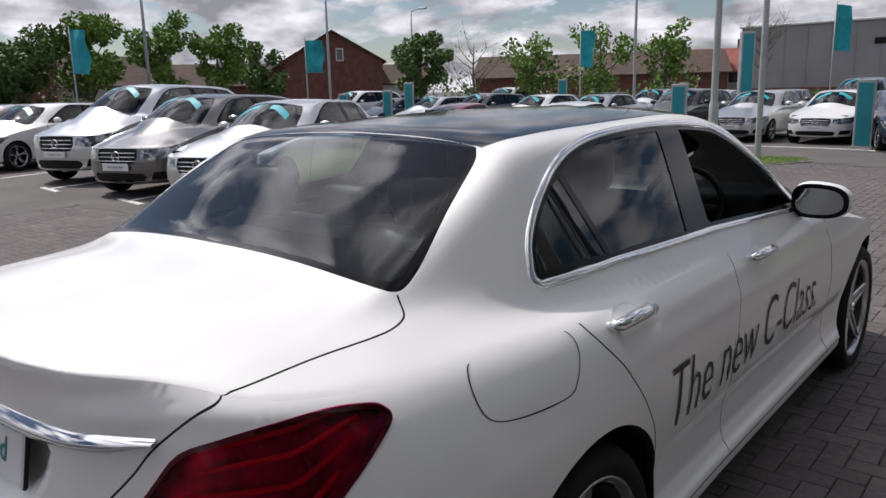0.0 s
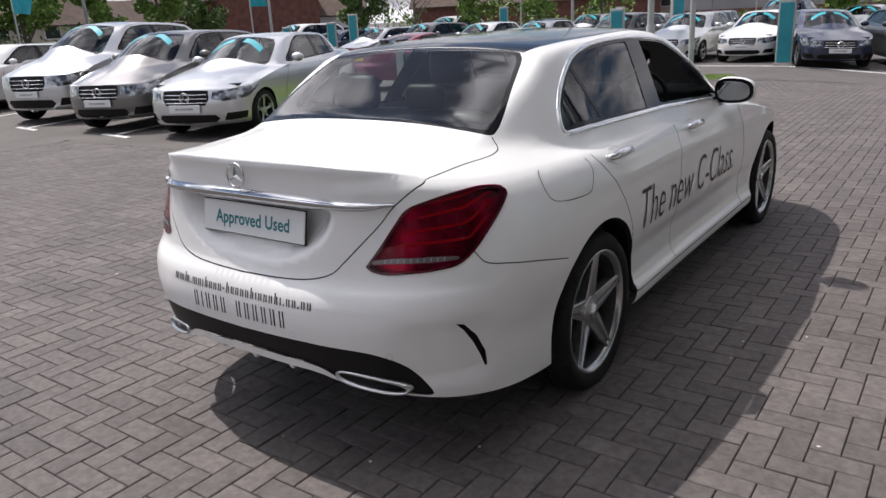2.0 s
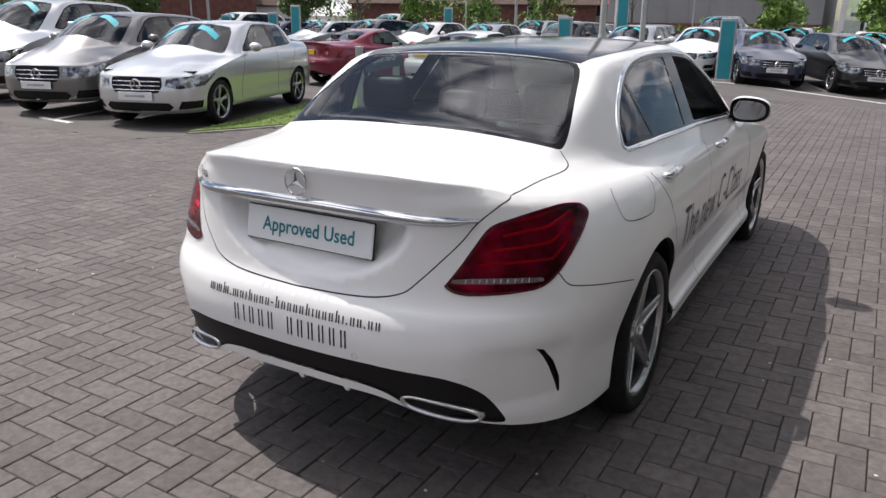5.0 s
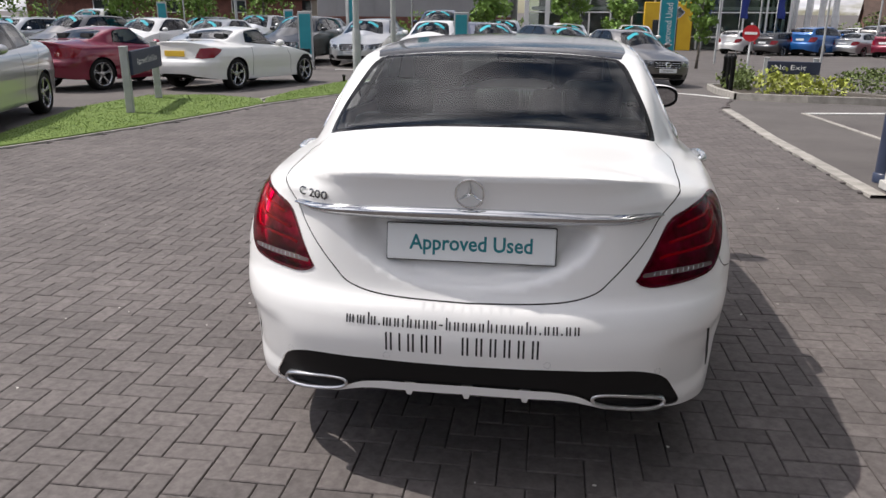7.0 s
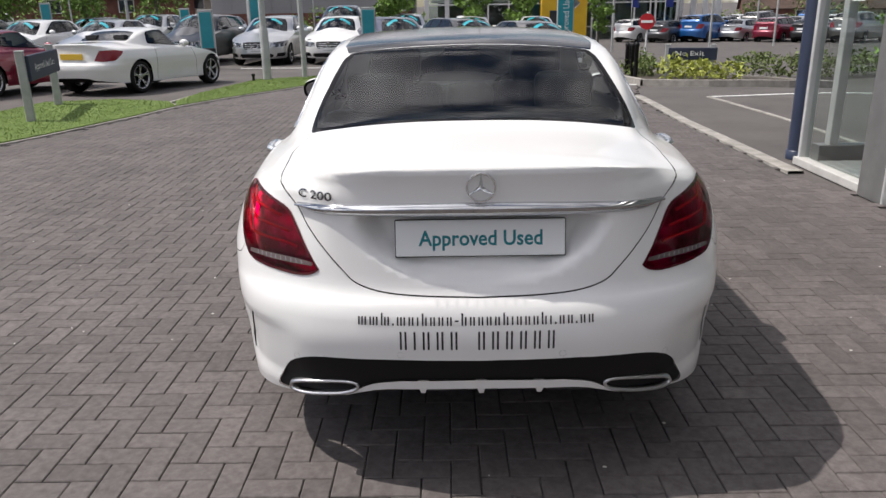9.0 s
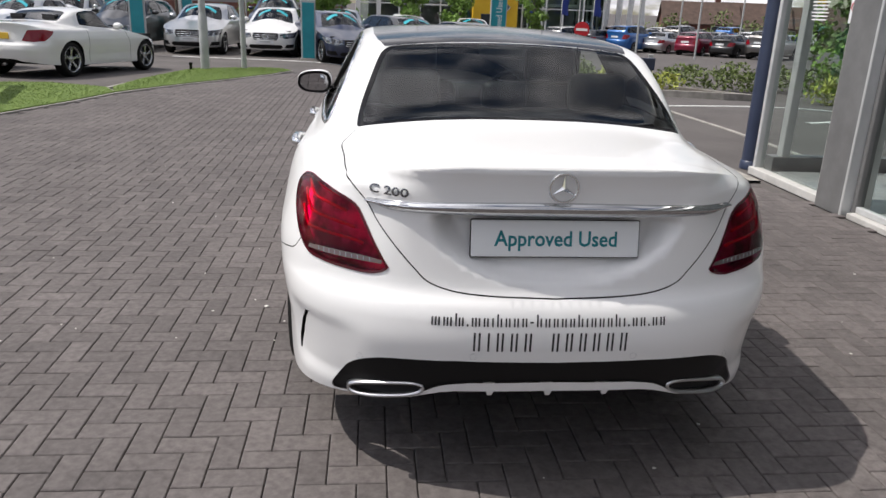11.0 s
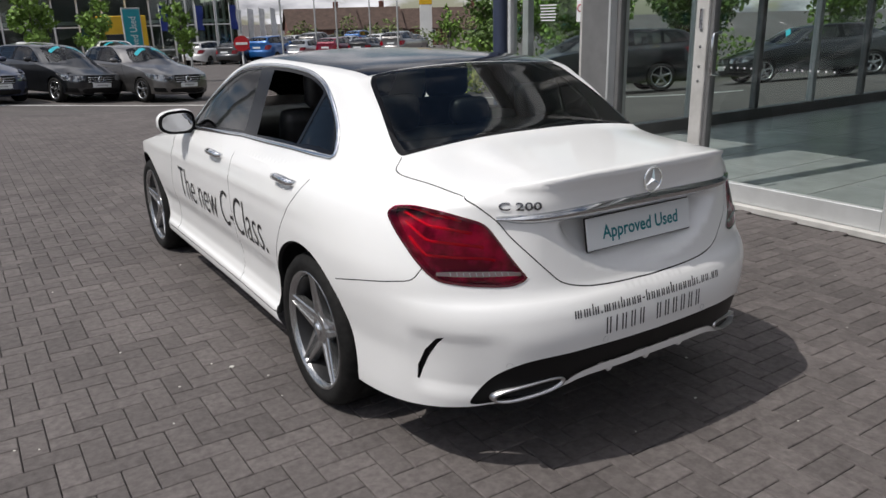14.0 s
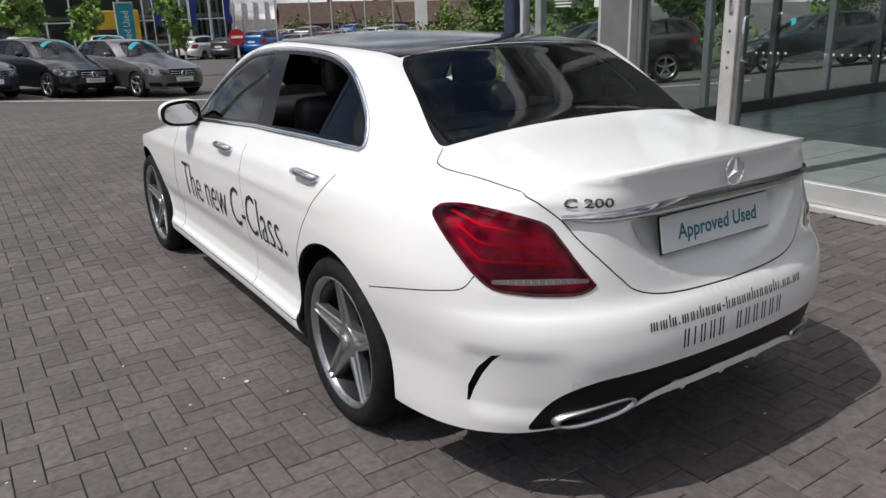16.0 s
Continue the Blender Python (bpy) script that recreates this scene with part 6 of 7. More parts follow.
post_sign((-6.15, 8.75), (-6.75, 10.75), 1.02, 0.36, "Approved Used Cars", "navy sign on two pale grey posts in the grass")
post_sign((4.87, 15.2), (5.78, 14.92), 0.84, 0.26, "No Exit", "navy sign on two pale posts among yellow shrubs")
# lamp post, flag poles
def pole(x, y, h, r, label, base=0.0, name="lamp_post", arm=False):
    t = thing(name, Matrix.Translation((x, y, float(gz(x, y)))), label, "lamp post" if "lamp" in name else "flagpole")
    if base:
        obj("base", *lathe([(base, -0.1), (base, 1.15), (r, 1.25)], 16, "z"), POST, t)
    obj("shaft", *lathe([(r, -0.1), (r * 0.95, h * 0.5), (r * 0.7, h), (0, h)], 14, "z"), POST, t)
    if arm:
        obj("arm", *tube([(0, 0, h - 0.05), (0.3, 0, h + 0.05), (0.8, 0, h + 0.08)], 0.03, 8), POST, t)
        part("lantern", box_bm(0.55, 0.2, 0.10, 0.03, (1.0, 0, h + 0.08)), POST, t, "grey lantern head")
    return t


def flag(x, y, h, fw, fh, mat, label, az=0.0, r=0.035, seed=0):
    t = pole(x, y, h, r, label, name="flag_pole")
    v, f = [], []
    nx, nz = 10, 12
    for j in range(nz + 1):
        for i in range(nx + 1):
            u, w = i / nx, j / nz
            wob = 0.09 * u * math.sin(5 * u + 3 * w + seed) + 0.05 * u * math.sin(9 * w + seed * 2)
            sag = 0.12 * u * u
            v.append((u * fw * math.cos(az) - wob * math.sin(az), u * fw * math.sin(az) + wob * math.cos(az), h - 0.12 - w * fh - sag * fh * 0.3))
    f = [(j * (nx + 1) + i, j * (nx + 1) + i + 1, (j + 1) * (nx + 1) + i + 1, (j + 1) * (nx + 1) + i) for j in range(nz) for i in range(nx)]
    obj("flag", v, f, mat, t, label="hanging cloth flag")
    return t


def at_az(az, dist, eye=(1.55, -0.32)):
    """A place by its bearing from the forecourt."""
    az += 0.9 * min(max((-30 - az) / 30, 0), 1)
    return eye[0] + dist * math.sin(radians(az)), eye[1] + dist * math.cos(radians(az))


pole(-4.32, 15.75, 7.5, 0.075, "tall grey lamp post with a thicker base", 0.10, arm=False)
pole(-3.55, 16.35, 7.0, 0.065, "slim grey pole in the tip of the grass", name="flag_pole")
for az, el, d, sd, fh in ((-66.7, 4.9, 27, 1, 1.35), (-50.7, 4.4, 30, 2, 1.2), (-29.7, 4.6, 33, 3, 1.5), (-12.9, 5.43, 34, 4, 1.75)):
    x, y = at_az(az, d)
    flag(x, y, 1.5 + d * math.tan(radians(el)), (0.030 * d if az < -40 else 0.6) if az > -60 else 0.85, fh, FLAGCLOTH, "turquoise dealer flag on a slim white pole", radians(-az) * 0 + 0.1 if az < -20 else 0.6, 0.03, sd)
for az, d in ((-62.0, 34), (-49.0, 40), (-25.8, 36)):
    x, y = at_az(az, d)
    pole(x, y, 8.0, 0.07, "tall slim lamp post beyond the parked cars")
x, y = at_az(-42.6, 48)
pole(x, y, 6.6, 0.07, "street lamp with an arm beyond the trees", arm=True)
for az, d in ((14.5, 40), (16.5, 52), (21, 44), (23.5, 55), (25.0, 47), (27.5, 58), (29.5, 50), (4.5, 46), (18.2, 60)):
    x, y = at_az(az, d, (-1.7, -1.6))
    pole(x, y, 6.2 + (d % 5) * 0.3, 0.055, "tall slim pole of the neighbouring lot", arm=(d in (52, 55)))
for k, az in enumerate((17.9, 18.8, 19.6, 20.4)):
    x, y = at_az(az, 66, (-1.7, -1.6))
    flag(x, y, 3.9, 0.6, 2.9, WHITECLOTH, "tall narrow white banner flag", 0.3, 0.03, k)
BLUECLOTH = material("blue_flag_cloth", (0.02, 0.04, 0.22), 0.8)
for k, az in enumerate((12.8, 15.2, 17.5)):
    x, y = at_az(az, 52, (-1.7, -1.6))
    flag(x, y, 3.9, 0.6, 1.5, BLUECLOTH, "blue hanging flag on a pole", 0.4, 0.03, k)


def totem(x, y, h, w, label, yaw=0.0, words="", frame_top=True):
    t = thing("totem_sign", Matrix.Translation((x, y, float(gz(x, y)))) @ Matrix.Rotation(yaw, 4, "Z"), label, "totem sign")
    part("frame", box_bm(w + 0.06, 0.16, h, 0.012, (0, 0, h / 2 - 0.02)), POST, t, "grey metal frame")
    part("panel", box_bm(w - 0.02, 0.18, h - 0.18, 0.008, (0, 0, h / 2)), TQ, t, "turquoise panel")
    part("plinth", box_bm(w + 0.12, 0.26, 0.10, 0.01, (0, 0, 0.03)), CONCRETE, t)
    if words:
        pm_ = Matrix.Translation((0.09, -0.095, h * 0.16)) @ Matrix.Rotation(radians(-90), 4, "Y") @ Matrix.Rotation(radians(90), 4, "X")
        lettering("lettering", words, lambda a, b: (w * 0.22 - b, -0.094, h * 0.14 + a), h * 0.72, w * 0.42, WHITE_INK, t, "white upright words " + words)
    return t


totem(-7.13, 20.6, 1.72, 0.36, "turquoise totem between two parked cars", 0.15)
totem(-2.38, 20.6, 1.72, 0.36, "turquoise totem beside a navy saloon", 0.1)
x, y = at_az(-18.2, 27)
totem(x, y, 3.35, 0.42, "tall narrow turquoise totem beyond the row", 0.9)
totem(6.4, 40.5, 3.35, 0.85, "tall turquoise totem with upright white words", 0.1, "Approved Used")
for az, d, h in ((-48.0, 34, 1.7), (-44.6, 33, 1.8), (-42.9, 33, 2.1), (-22.3, 33, 1.8), (-36.0, 35, 1.7), (-31.0, 35, 2.1)):
    x, y = at_az(az, d)
    totem(x, y, h, 0.34, "small turquoise totem in the rear lot", 0.4)
# small ground marker lamp in the grass
t = thing("marker_light", Matrix.Translation((-4.55, 15.35, float(gz(-4.55, 15.35)) + 0.03)), "small dark marker light in the grass", "light")
obj("stem", *lathe([(0.03, -0.05), (0.03, 0.12), (0.045, 0.13), (0.04, 0.17), (0, 0.18)], 10, "z"), BLACK, t)
# no-entry disc
NOENTRY = material("red_sign_face", (0.42, 0.008, 0.015), 0.4)
t = thing("no_entry_sign", Matrix.Translation((6.9, 25.0, float(gz(6.9, 25.0)) - 0.12)) @ Matrix.Rotation(radians(-22), 4, "Z"), "round red no entry sign on a grey post", "road sign")
obj("post", *lathe([(0.035, -0.1), (0.035, 1.95), (0, 1.95)], 10, "z"), POST, t)
v, f = lathe([(0.0, -0.01), (0.27, -0.01), (0.27, 0.01), (0.0, 0.01)], 28, "z")
o = obj("disc", v, f, NOENTRY, t, shade=False, label="red disc")
o.matrix_local = Matrix.Translation((0, -0.05, 1.62)) @ Matrix.Rotation(radians(90), 4, "X")
part("bar", box_bm(0.40, 0.01, 0.085, 0, (0, -0.066, 1.62)), WHITE_INK, t, "white bar")


# ---- planting ----
def leaves(centres, n, size, rng, flat=0.0):
    v, f = [], []
    for c, r in centres:
        k_ = max(8, int(n * (r[0] * r[1] * r[2]) ** 0.66))
        d = rng.randn(k_, 3)
        d /= np.linalg.norm(d, axis=1)[:, None]
        rad = 0.45 + 0.6 * rng.rand(k_, 1) ** 0.6
        p = np.array(c) + d * rad * np.array(r)
        a = rng.randn(k_, 3)
        a /= np.linalg.norm(a, axis=1)[:, None]
        b = np.cross(a, rng.randn(k_, 3))
        b /= np.linalg.norm(b, axis=1)[:, None] + 1e-9
        s = size * (0.6 + 0.8 * rng.rand(k_, 1))
        i0 = len(v)
        q = np.stack([p - a * s, p + b * s * 0.55, p + a * s, p - b * s * 0.55], 1).reshape(-1, 3)
        v += q.tolist()
        f += [(i0 + 4 * j, i0 + 4 * j + 1, i0 + 4 * j + 2, i0 + 4 * j + 3) for j in range(k_)]
    return v, f


def tree(x, y, h, w, seed, mat, label, dens=260, bare=False, trunk=0.5):
    rng = np.random.RandomState(seed)
    t = thing("tree", Matrix.Translation((x, y, float(gz(x, y)))), label, "tree")
    parts, tips = [], []
    top = h * trunk
    parts.append(tube([(0, 0, -0.1), (0.04, 0.02, top * 0.5), (0.02, -0.03, top), (0.05, 0.02, h * 0.85)], [0.10 * h / 5, 0.075 * h / 5, 0.06 * h / 5, 0.012], 8))
    for i in range(9 if not bare else 16):
        a = i * 2.4 + rng.rand()
        z0 = h * (0.25 + 0.5 * rng.rand()) if not bare else h * (0.2 + 0.6 * rng.rand())
        ln = w * (0.35 + 0.3 * rng.rand()) * (1.1 - 0.5 * z0 / h)
        e = (math.cos(a) * ln, math.sin(a) * ln, z0 + ln * (0.7 + 0.6 * rng.rand()))
        m_ = (e[0] * 0.45, e[1] * 0.45, z0 + (e[2] - z0) * 0.35)
        parts.append(tube([(0.02, 0, z0), m_, e], [0.035 * h / 5, 0.022 * h / 5, 0.006], 6))
        tips.append((e, m_))
        if bare:
            for _ in range(4):
                k = (e[0] + rng.randn() * 0.4, e[1] + rng.randn() * 0.4, e[2] + 0.3 + 0.5 * rng.rand())
                parts.append(tube([m_, e, k], [0.012, 0.010, 0.004], 4))
    obj("trunk", *merge(*parts), BARK, t)
    cs = []
    if not bare:
        for e, m_ in tips:
            r = w * (0.16 + 0.10 * rng.rand())
            cs.append((e, (r, r, r * 0.85)))
            cs.append((((e[0] + m_[0]) / 2, (e[1] + m_[1]) / 2, (e[2] + m_[2]) / 2 + 0.1), (r * 0.8, r * 0.8, r * 0.7)))
        for _ in range(9):
            a = rng.rand() * 6.28
            q = w * 0.28 * rng.rand()
            z = h * (0.38 + 0.52 * rng.rand())
            r = w * (0.15 + 0.1 * rng.rand()) * (1.15 - 0.5 * z / h)
            cs.append(((q * math.cos(a), q * math.sin(a), z), (r, r, r)))
        v, f = leaves(cs, dens * 2.2, 0.10, rng)
    else:
        v, f = leaves([(e, (0.35, 0.35, 0.3)) for e, _ in tips], 60, 0.05, rng)
    obj("crown", v, f, mat, t, shade=False)
    return t


def put_tree(az, el, d, w, seed, mat, label, eye=(1.55, -0.32), **kw):
    x, y = at_az(az, d, eye)
    return tree(x, y, 1.5 + d * math.tan(radians(el)), w, seed, mat, label, **kw)


put_tree(-71.5, 3.4, 33, 3.6, 10, LEAF_D, "leafy dark green tree at the edge of the lot", trunk=0.3, dens=420)
put_tree(-66.0, 6.3, 33, 2.7, 11, LEAF, "broad leafy green tree behind the flags", trunk=0.4, dens=420)
put_tree(-61.0, 5.9, 35, 2.2, 12, LEAF, "upright leafy green tree", dens=420)
put_tree(-57.2, 6.3, 35, 2.2, 13, LEAF, "tall leafy green tree with gaps", dens=420)
put_tree(-54.3, 4.3, 39, 2.1, 14, LEAF_D, "small dark green tree", trunk=0.35, dens=420)
put_tree(-42.0, 4.9, 40, 2.7, 15, LEAF_D, "dense round dark green tree", trunk=0.32, dens=520)
put_tree(-37.9, 4.7, 40, 2.6, 16, LEAF, "nearly bare tree with fine twigs", bare=True)
put_tree(-33.4, 4.7, 38, 2.5, 17, LEAF, "light young tree with sparse leaves", dens=150)
put_tree(-28.3, 4.6, 38, 2.6, 18, LEAF, "light young tree with sparse leaves", dens=150)
put_tree(-23.7, 4.9, 38, 2.2, 19, LEAF, "upright young tree with fresh leaves", dens=220)
put_tree(-17.2, 4.6, 40, 2.0, 20, LEAF, "nearly bare slim tree beside the warehouse", bare=True)
for az, el, w, sd in ((-1.4, 3.1, 1.5, 21), (4.6, 3.3, 1.5, 22), (8.4, 3.2, 1.25, 23), (13.9, 3.2, 1.1, 24), (33.2, 2.9, 1.1, 25), (35.9, 3.0, 1.1, 26)):
    put_tree(az, el, 33, w, sd, LEAF, "small fresh green street tree", (-1.7, -1.6), dens=330 if az < 30 else 150, trunk=0.35)


def hedge(name, a, b, w, h, mat, label, seed, dens=300, size=0.06, loose=0.25):
    rng = np.random.RandomState(seed)
    a, b = np.array(a, float), np.array(b, float)
    n = max(2, int(np.linalg.norm(b - a) / (w * 0.55)))
    cs = []
    for i in range(n):
        p = a + (b - a) * (i + 0.5) / n + rng.randn(2) * w * 0.06
        hh = h * (1 + loose * (rng.rand() - 0.5) * 2)
        cs.append(((p[0], p[1], float(gz(*p)) + hh * 0.5), (w * 0.55, w * 0.55, hh * 0.52)))
        cs.append(((p[0] + rng.randn() * w * 0.2, p[1] + rng.randn() * w * 0.2, float(gz(*p)) + hh * 0.75), (w * 0.35, w * 0.35, hh * 0.3)))
    v, f = leaves(cs, dens, size, rng)
    return tagged(obj(name, v, f, mat, shade=False), label, "hedge" if "hedge" in name else "shrub", "", "stuff")


# green edge beyond the glass end wall
for i, (x, y, h, w) in enumerate(((14.6, 20.3, 2.7, 2.0), (17.5, 19.0, 4.1, 3.4), (21.5, 17.0, 4.2, 3.6), (25.5, 14.5, 4.4, 3.8), (29, 12.0, 4.6, 4.0), (19.0, 23.0, 4.8, 3.2), (25, 20.0, 4.8, 3.4))):
    tree(x, y, h, w, 60 + i, LEAF if i % 2 else LEAF_D, "bushy green tree beyond the showroom's end", 260, trunk=0.25)
hedge("hedge", (12.5, 19.8), (29, 11.5), 1.6, 1.5, LEAF, "loose green hedge beyond the showroom's end", 71, 160, 0.09, 0.35)


# island with yellow shrubs by the exit
ISL = [(4.05, 13.95), (5.2, 13.25), (6.6, 12.85), (7.8, 13.4), (8.4, 14.8), (8.2, 17.2), (5.6, 19.5), (4.6, 19.5), (4.3, 17.0)]
flat_poly("planting_island", ISL, 0.10, mottle(material("soil", (0.05, 0.04, 0.03), 0.95), (0.03, 0.025, 0.018), (0.07, 0.055, 0.04), 9), "dark soil of the raised planting island", "ground", depth=0.16)
strip("kerb", ISL + ISL[:1], 0.13, 0.0, CONCRETE, "raised concrete kerb round the planting island", "kerb", 0.13)
hedge("yellow_shrub", (4.75, 14.9), (6.3, 14.5), 0.75, 0.52, LEAF_Y, "yellow green shrub on the planting island", 31, 900, 0.055)
hedge("yellow_shrub", (5.0, 15.6), (6.5, 16.7), 0.7, 0.58, LEAF_Y, "yellow green shrubs behind the exit sign", 32, 900, 0.055)
hedge("hedge", (4.75, 16.6), (5.2, 19.2), 0.7, 0.62, HEDGE, "low olive green hedge beside the parked saloon", 33, 900, 0.05)
hedge("hedge", (8.5, 21.0), (18.5, 24.5), 0.9, 0.75, HEDGE, "clipped dark hedge along the road", 34, 700, 0.06)
hedge("hedge", (12.5, 19.0), (22, 22.0), 0.9, 0.7, LEAF_Y, "yellow green shrubs along the far verge", 36, 500, 0.07)
for x, y in ((4.5, 16.9), (4.65, 17.7), (4.75, 18.5), (4.9, 19.2), (4.35, 15.9)):
    t = thing("bollard", Matrix.Translation((x, y, float(gz(x, y)) + 0.08)), "short dark bollard on the island", "bollard", "bollards of the island")
    obj("shaft", *lathe([(0.05, -0.1), (0.05, 0.72), (0.06, 0.74), (0.06, 0.80), (0.03, 0.84), (0, 0.84)], 10, "z"), BLACK, t)
for az0, az1, d, h, sd in ((-78, -62, 34, 1.9, 41), (-41, -22, 41, 2.2, 42), (-16, -2, 44, 1.3, 43)):
    hedge("hedge", at_az(az0, d), at_az(az1, d), 1.6, h, LEAF_D if sd == 41 else LEAF, "overgrown green hedge behind the lot", sd, 120, 0.10, 0.4)
hedge("hedge", at_az(21, 78, (-1.7, -1.6)), at_az(36, 74, (-1.7, -1.6)), 2.6, 2.3, HEDGE, "overgrown hedge in front of the houses", 44, 60, 0.16, 0.5)

# ---- buildings ----
BRICK = mottle(material("red_brown_brick", (0.14, 0.06, 0.045), 0.9), (0.10, 0.042, 0.034), (0.18, 0.078, 0.058), 2.0, 9, bump=0.4, bump_scale=12, dist=0.02)
RENDERW = mottle(material("cream_render", (0.45, 0.40, 0.32), 0.9), (0.40, 0.36, 0.29), (0.50, 0.45, 0.37), 0.8)
TILE_B = mottle(material("brown_roof_tile", (0.07, 0.045, 0.035), 0.9), (0.052, 0.033, 0.026), (0.09, 0.058, 0.045), 1.6, 8, bump=0.5, bump_scale=9, dist=0.03)
TILE_R = mottle(material("red_roof_tile", (0.26, 0.075, 0.055), 0.9), (0.20, 0.06, 0.045), (0.30, 0.09, 0.07), 1.6, 8)
CLAD = mottle(material("grey_cladding", (0.26, 0.26, 0.265), 0.6), (0.23, 0.23, 0.235), (0.29, 0.29, 0.295), 0.35)
WHITE_CLAD = mottle(material("white_cladding", (0.68, 0.68, 0.67), 0.5), (0.60, 0.60, 0.59), (0.72, 0.72, 0.71), 0.5)
YELLOW = mottle(material("yellow_panel", (0.60, 0.36, 0.01), 0.45), (0.55, 0.32, 0.008), (0.64, 0.40, 0.015), 0.7)
PANE = material("dark_window", (0.03, 0.035, 0.04), 0.06, 0, 0.5)


def house(az, d, width, depth, eave, ridge, yaw, wall, roof, label, eye=(1.55, -0.32), gable_front=True, wins=(), chimney=True, base=0.0):
    x, y = at_az(az, d, eye)
    t = thing("house", Matrix.Translation((x, y, base)) @ Matrix.Rotation(radians(yaw), 4, "Z"), label, "house")
    w, dp = width / 2, depth / 2
    if gable_front:
        v = [(-w, -dp, 0), (w, -dp, 0), (w, dp, 0), (-w, dp, 0), (-w, -dp, eave), (w, -dp, eave), (w, dp, eave), (-w, dp, eave), (0, -dp, ridge - 0.15), (0, dp, ridge - 0.15)]
        f = [(0, 1, 5, 8, 4), (2, 3, 7, 9, 6), (1, 2, 6, 5), (3, 0, 4, 7)]
        e = 0.35
        s = (ridge - eave) / w
        rv = [(-w - e, -dp - e, eave - s * e), (0, -dp - e, ridge), (w + e, -dp - e, eave - s * e), (-w - e, dp + e, eave - s * e), (0, dp + e, ridge), (w + e, dp + e, eave - s * e)]
    else:
        v = [(-w, -dp, 0), (w, -dp, 0), (w, dp, 0), (-w, dp, 0), (-w, -dp, eave), (w, -dp, eave), (w, dp, eave), (-w, dp, eave), (-w, 0, ridge - 0.15), (w, 0, ridge - 0.15)]
        f = [(0, 1, 5, 4), (2, 3, 7, 6), (1, 2, 6, 9, 5), (3, 0, 4, 8, 7)]
        e = 0.35
        s = (ridge - eave) / dp
        rv = [(-w - e, -dp - e, eave - s * e), (-w - e, 0, ridge), (-w - e, dp + e, eave - s * e), (w + e, -dp - e, eave - s * e), (w + e, 0, ridge), (w + e, dp + e, eave - s * e)]
    obj("wall", v, f, wall, t, shade=False)
    lo = [(a, b, c - 0.12) for a, b, c in rv]
    rf = [(0, 1, 4, 3), (1, 2, 5, 4), (6, 9, 10, 7), (7, 10, 11, 8), (0, 6, 7, 1), (1, 7, 8, 2), (3, 4, 10, 9), (4, 5, 11, 10), (0, 3, 9, 6), (2, 8, 11, 5)]
    r_ = obj("roof", rv + lo, rf, roof, t, shade=False)
    if chimney:
        part("chimney", box_bm(0.7, 0.5, 1.3, 0.02, (w * 0.5 if not gable_front else 0.0, 0.4, ridge + 0.2)), BRICK, r_)
    for wx, wz, ww, wh in wins:
        wi = part("window", box_bm(ww + 0.16, 0.10, wh + 0.16, 0.01, (wx, -dp - 0.02, wz)), WHITE_CLAD, t, "white window frame")
        part("pane", box_bm(ww, 0.12, wh, 0, (wx, -dp - 0.02, wz)), PANE, wi)
    return t


house(-48.7, 72, 8.6, 9, 4.5, 7.0, 48, BRICK, TILE_B, "red brown brick house with a wide gable", wins=((0.6, 4.9, 0.5, 0.9),), chimney=False)
house(-52.6, 74, 4.6, 7, 2.9, 4.3, 48, BRICK, TILE_B, "low brick side wing of a gabled house", chimney=False)
house(-43.6, 76, 5.0, 6, 2.6, 4.3, 45, WHITE_CLAD, TILE_B, "low pale garage wing with a brown roof", gable_front=False, chimney=False)
house(-57.5, 85, 16, 8, 2.8, 5.0, 58, BRICK, TILE_B, "long low brick house behind the trees", gable_front=False)
house(-65.0, 80, 12, 8, 3.0, 5.6, 65, RENDERW, TILE_B, "rendered house with a brown roof behind the trees", gable_front=False, wins=((-2, 2.2, 1.2, 1.1), (2, 2.2, 1.2, 1.1)))
house(-71.5, 75, 9, 8, 4.0, 6.4, 70, BRICK, TILE_B, "brick house with a brown roof half hidden by trees", wins=((0, 3.6, 1.0, 1.1),))
house(-28.5, 80, 24, 9, 2.9, 5.0, 28, BRICK, TILE_B, "long low brown brick terrace behind young trees", gable_front=False, chimney=False, wins=((-6, 2.0, 1.2, 1.0), (0, 2.0, 1.2, 1.0), (6, 2.0, 1.2, 1.0)))
house(-20.0, 84, 7.5, 8, 3.0, 5.2, 15, RENDERW, TILE_R, "cream house with a red tiled roof", gable_front=False, wins=((-1.6, 2.2, 0.9, 1.0), (1.6, 2.2, 0.9, 1.0)))
for i, az in enumerate((24.0, 27.4, 30.8, 34.2, 37.6)):
    house(az, 112 + 2 * i, 9.5 - i * 0.4, 8, 3.3, 5.9 + 0.2 * (i % 2), -az + 8, RENDERW if i % 2 else BRICK, TILE_B, "brown roofed house of a distant terrace", (-1.7, -1.6), False, ((-2, 2.2, 1.2, 1.2), (2, 2.2, 1.2, 1.2)), True, -2.5 - 0.12 * i)
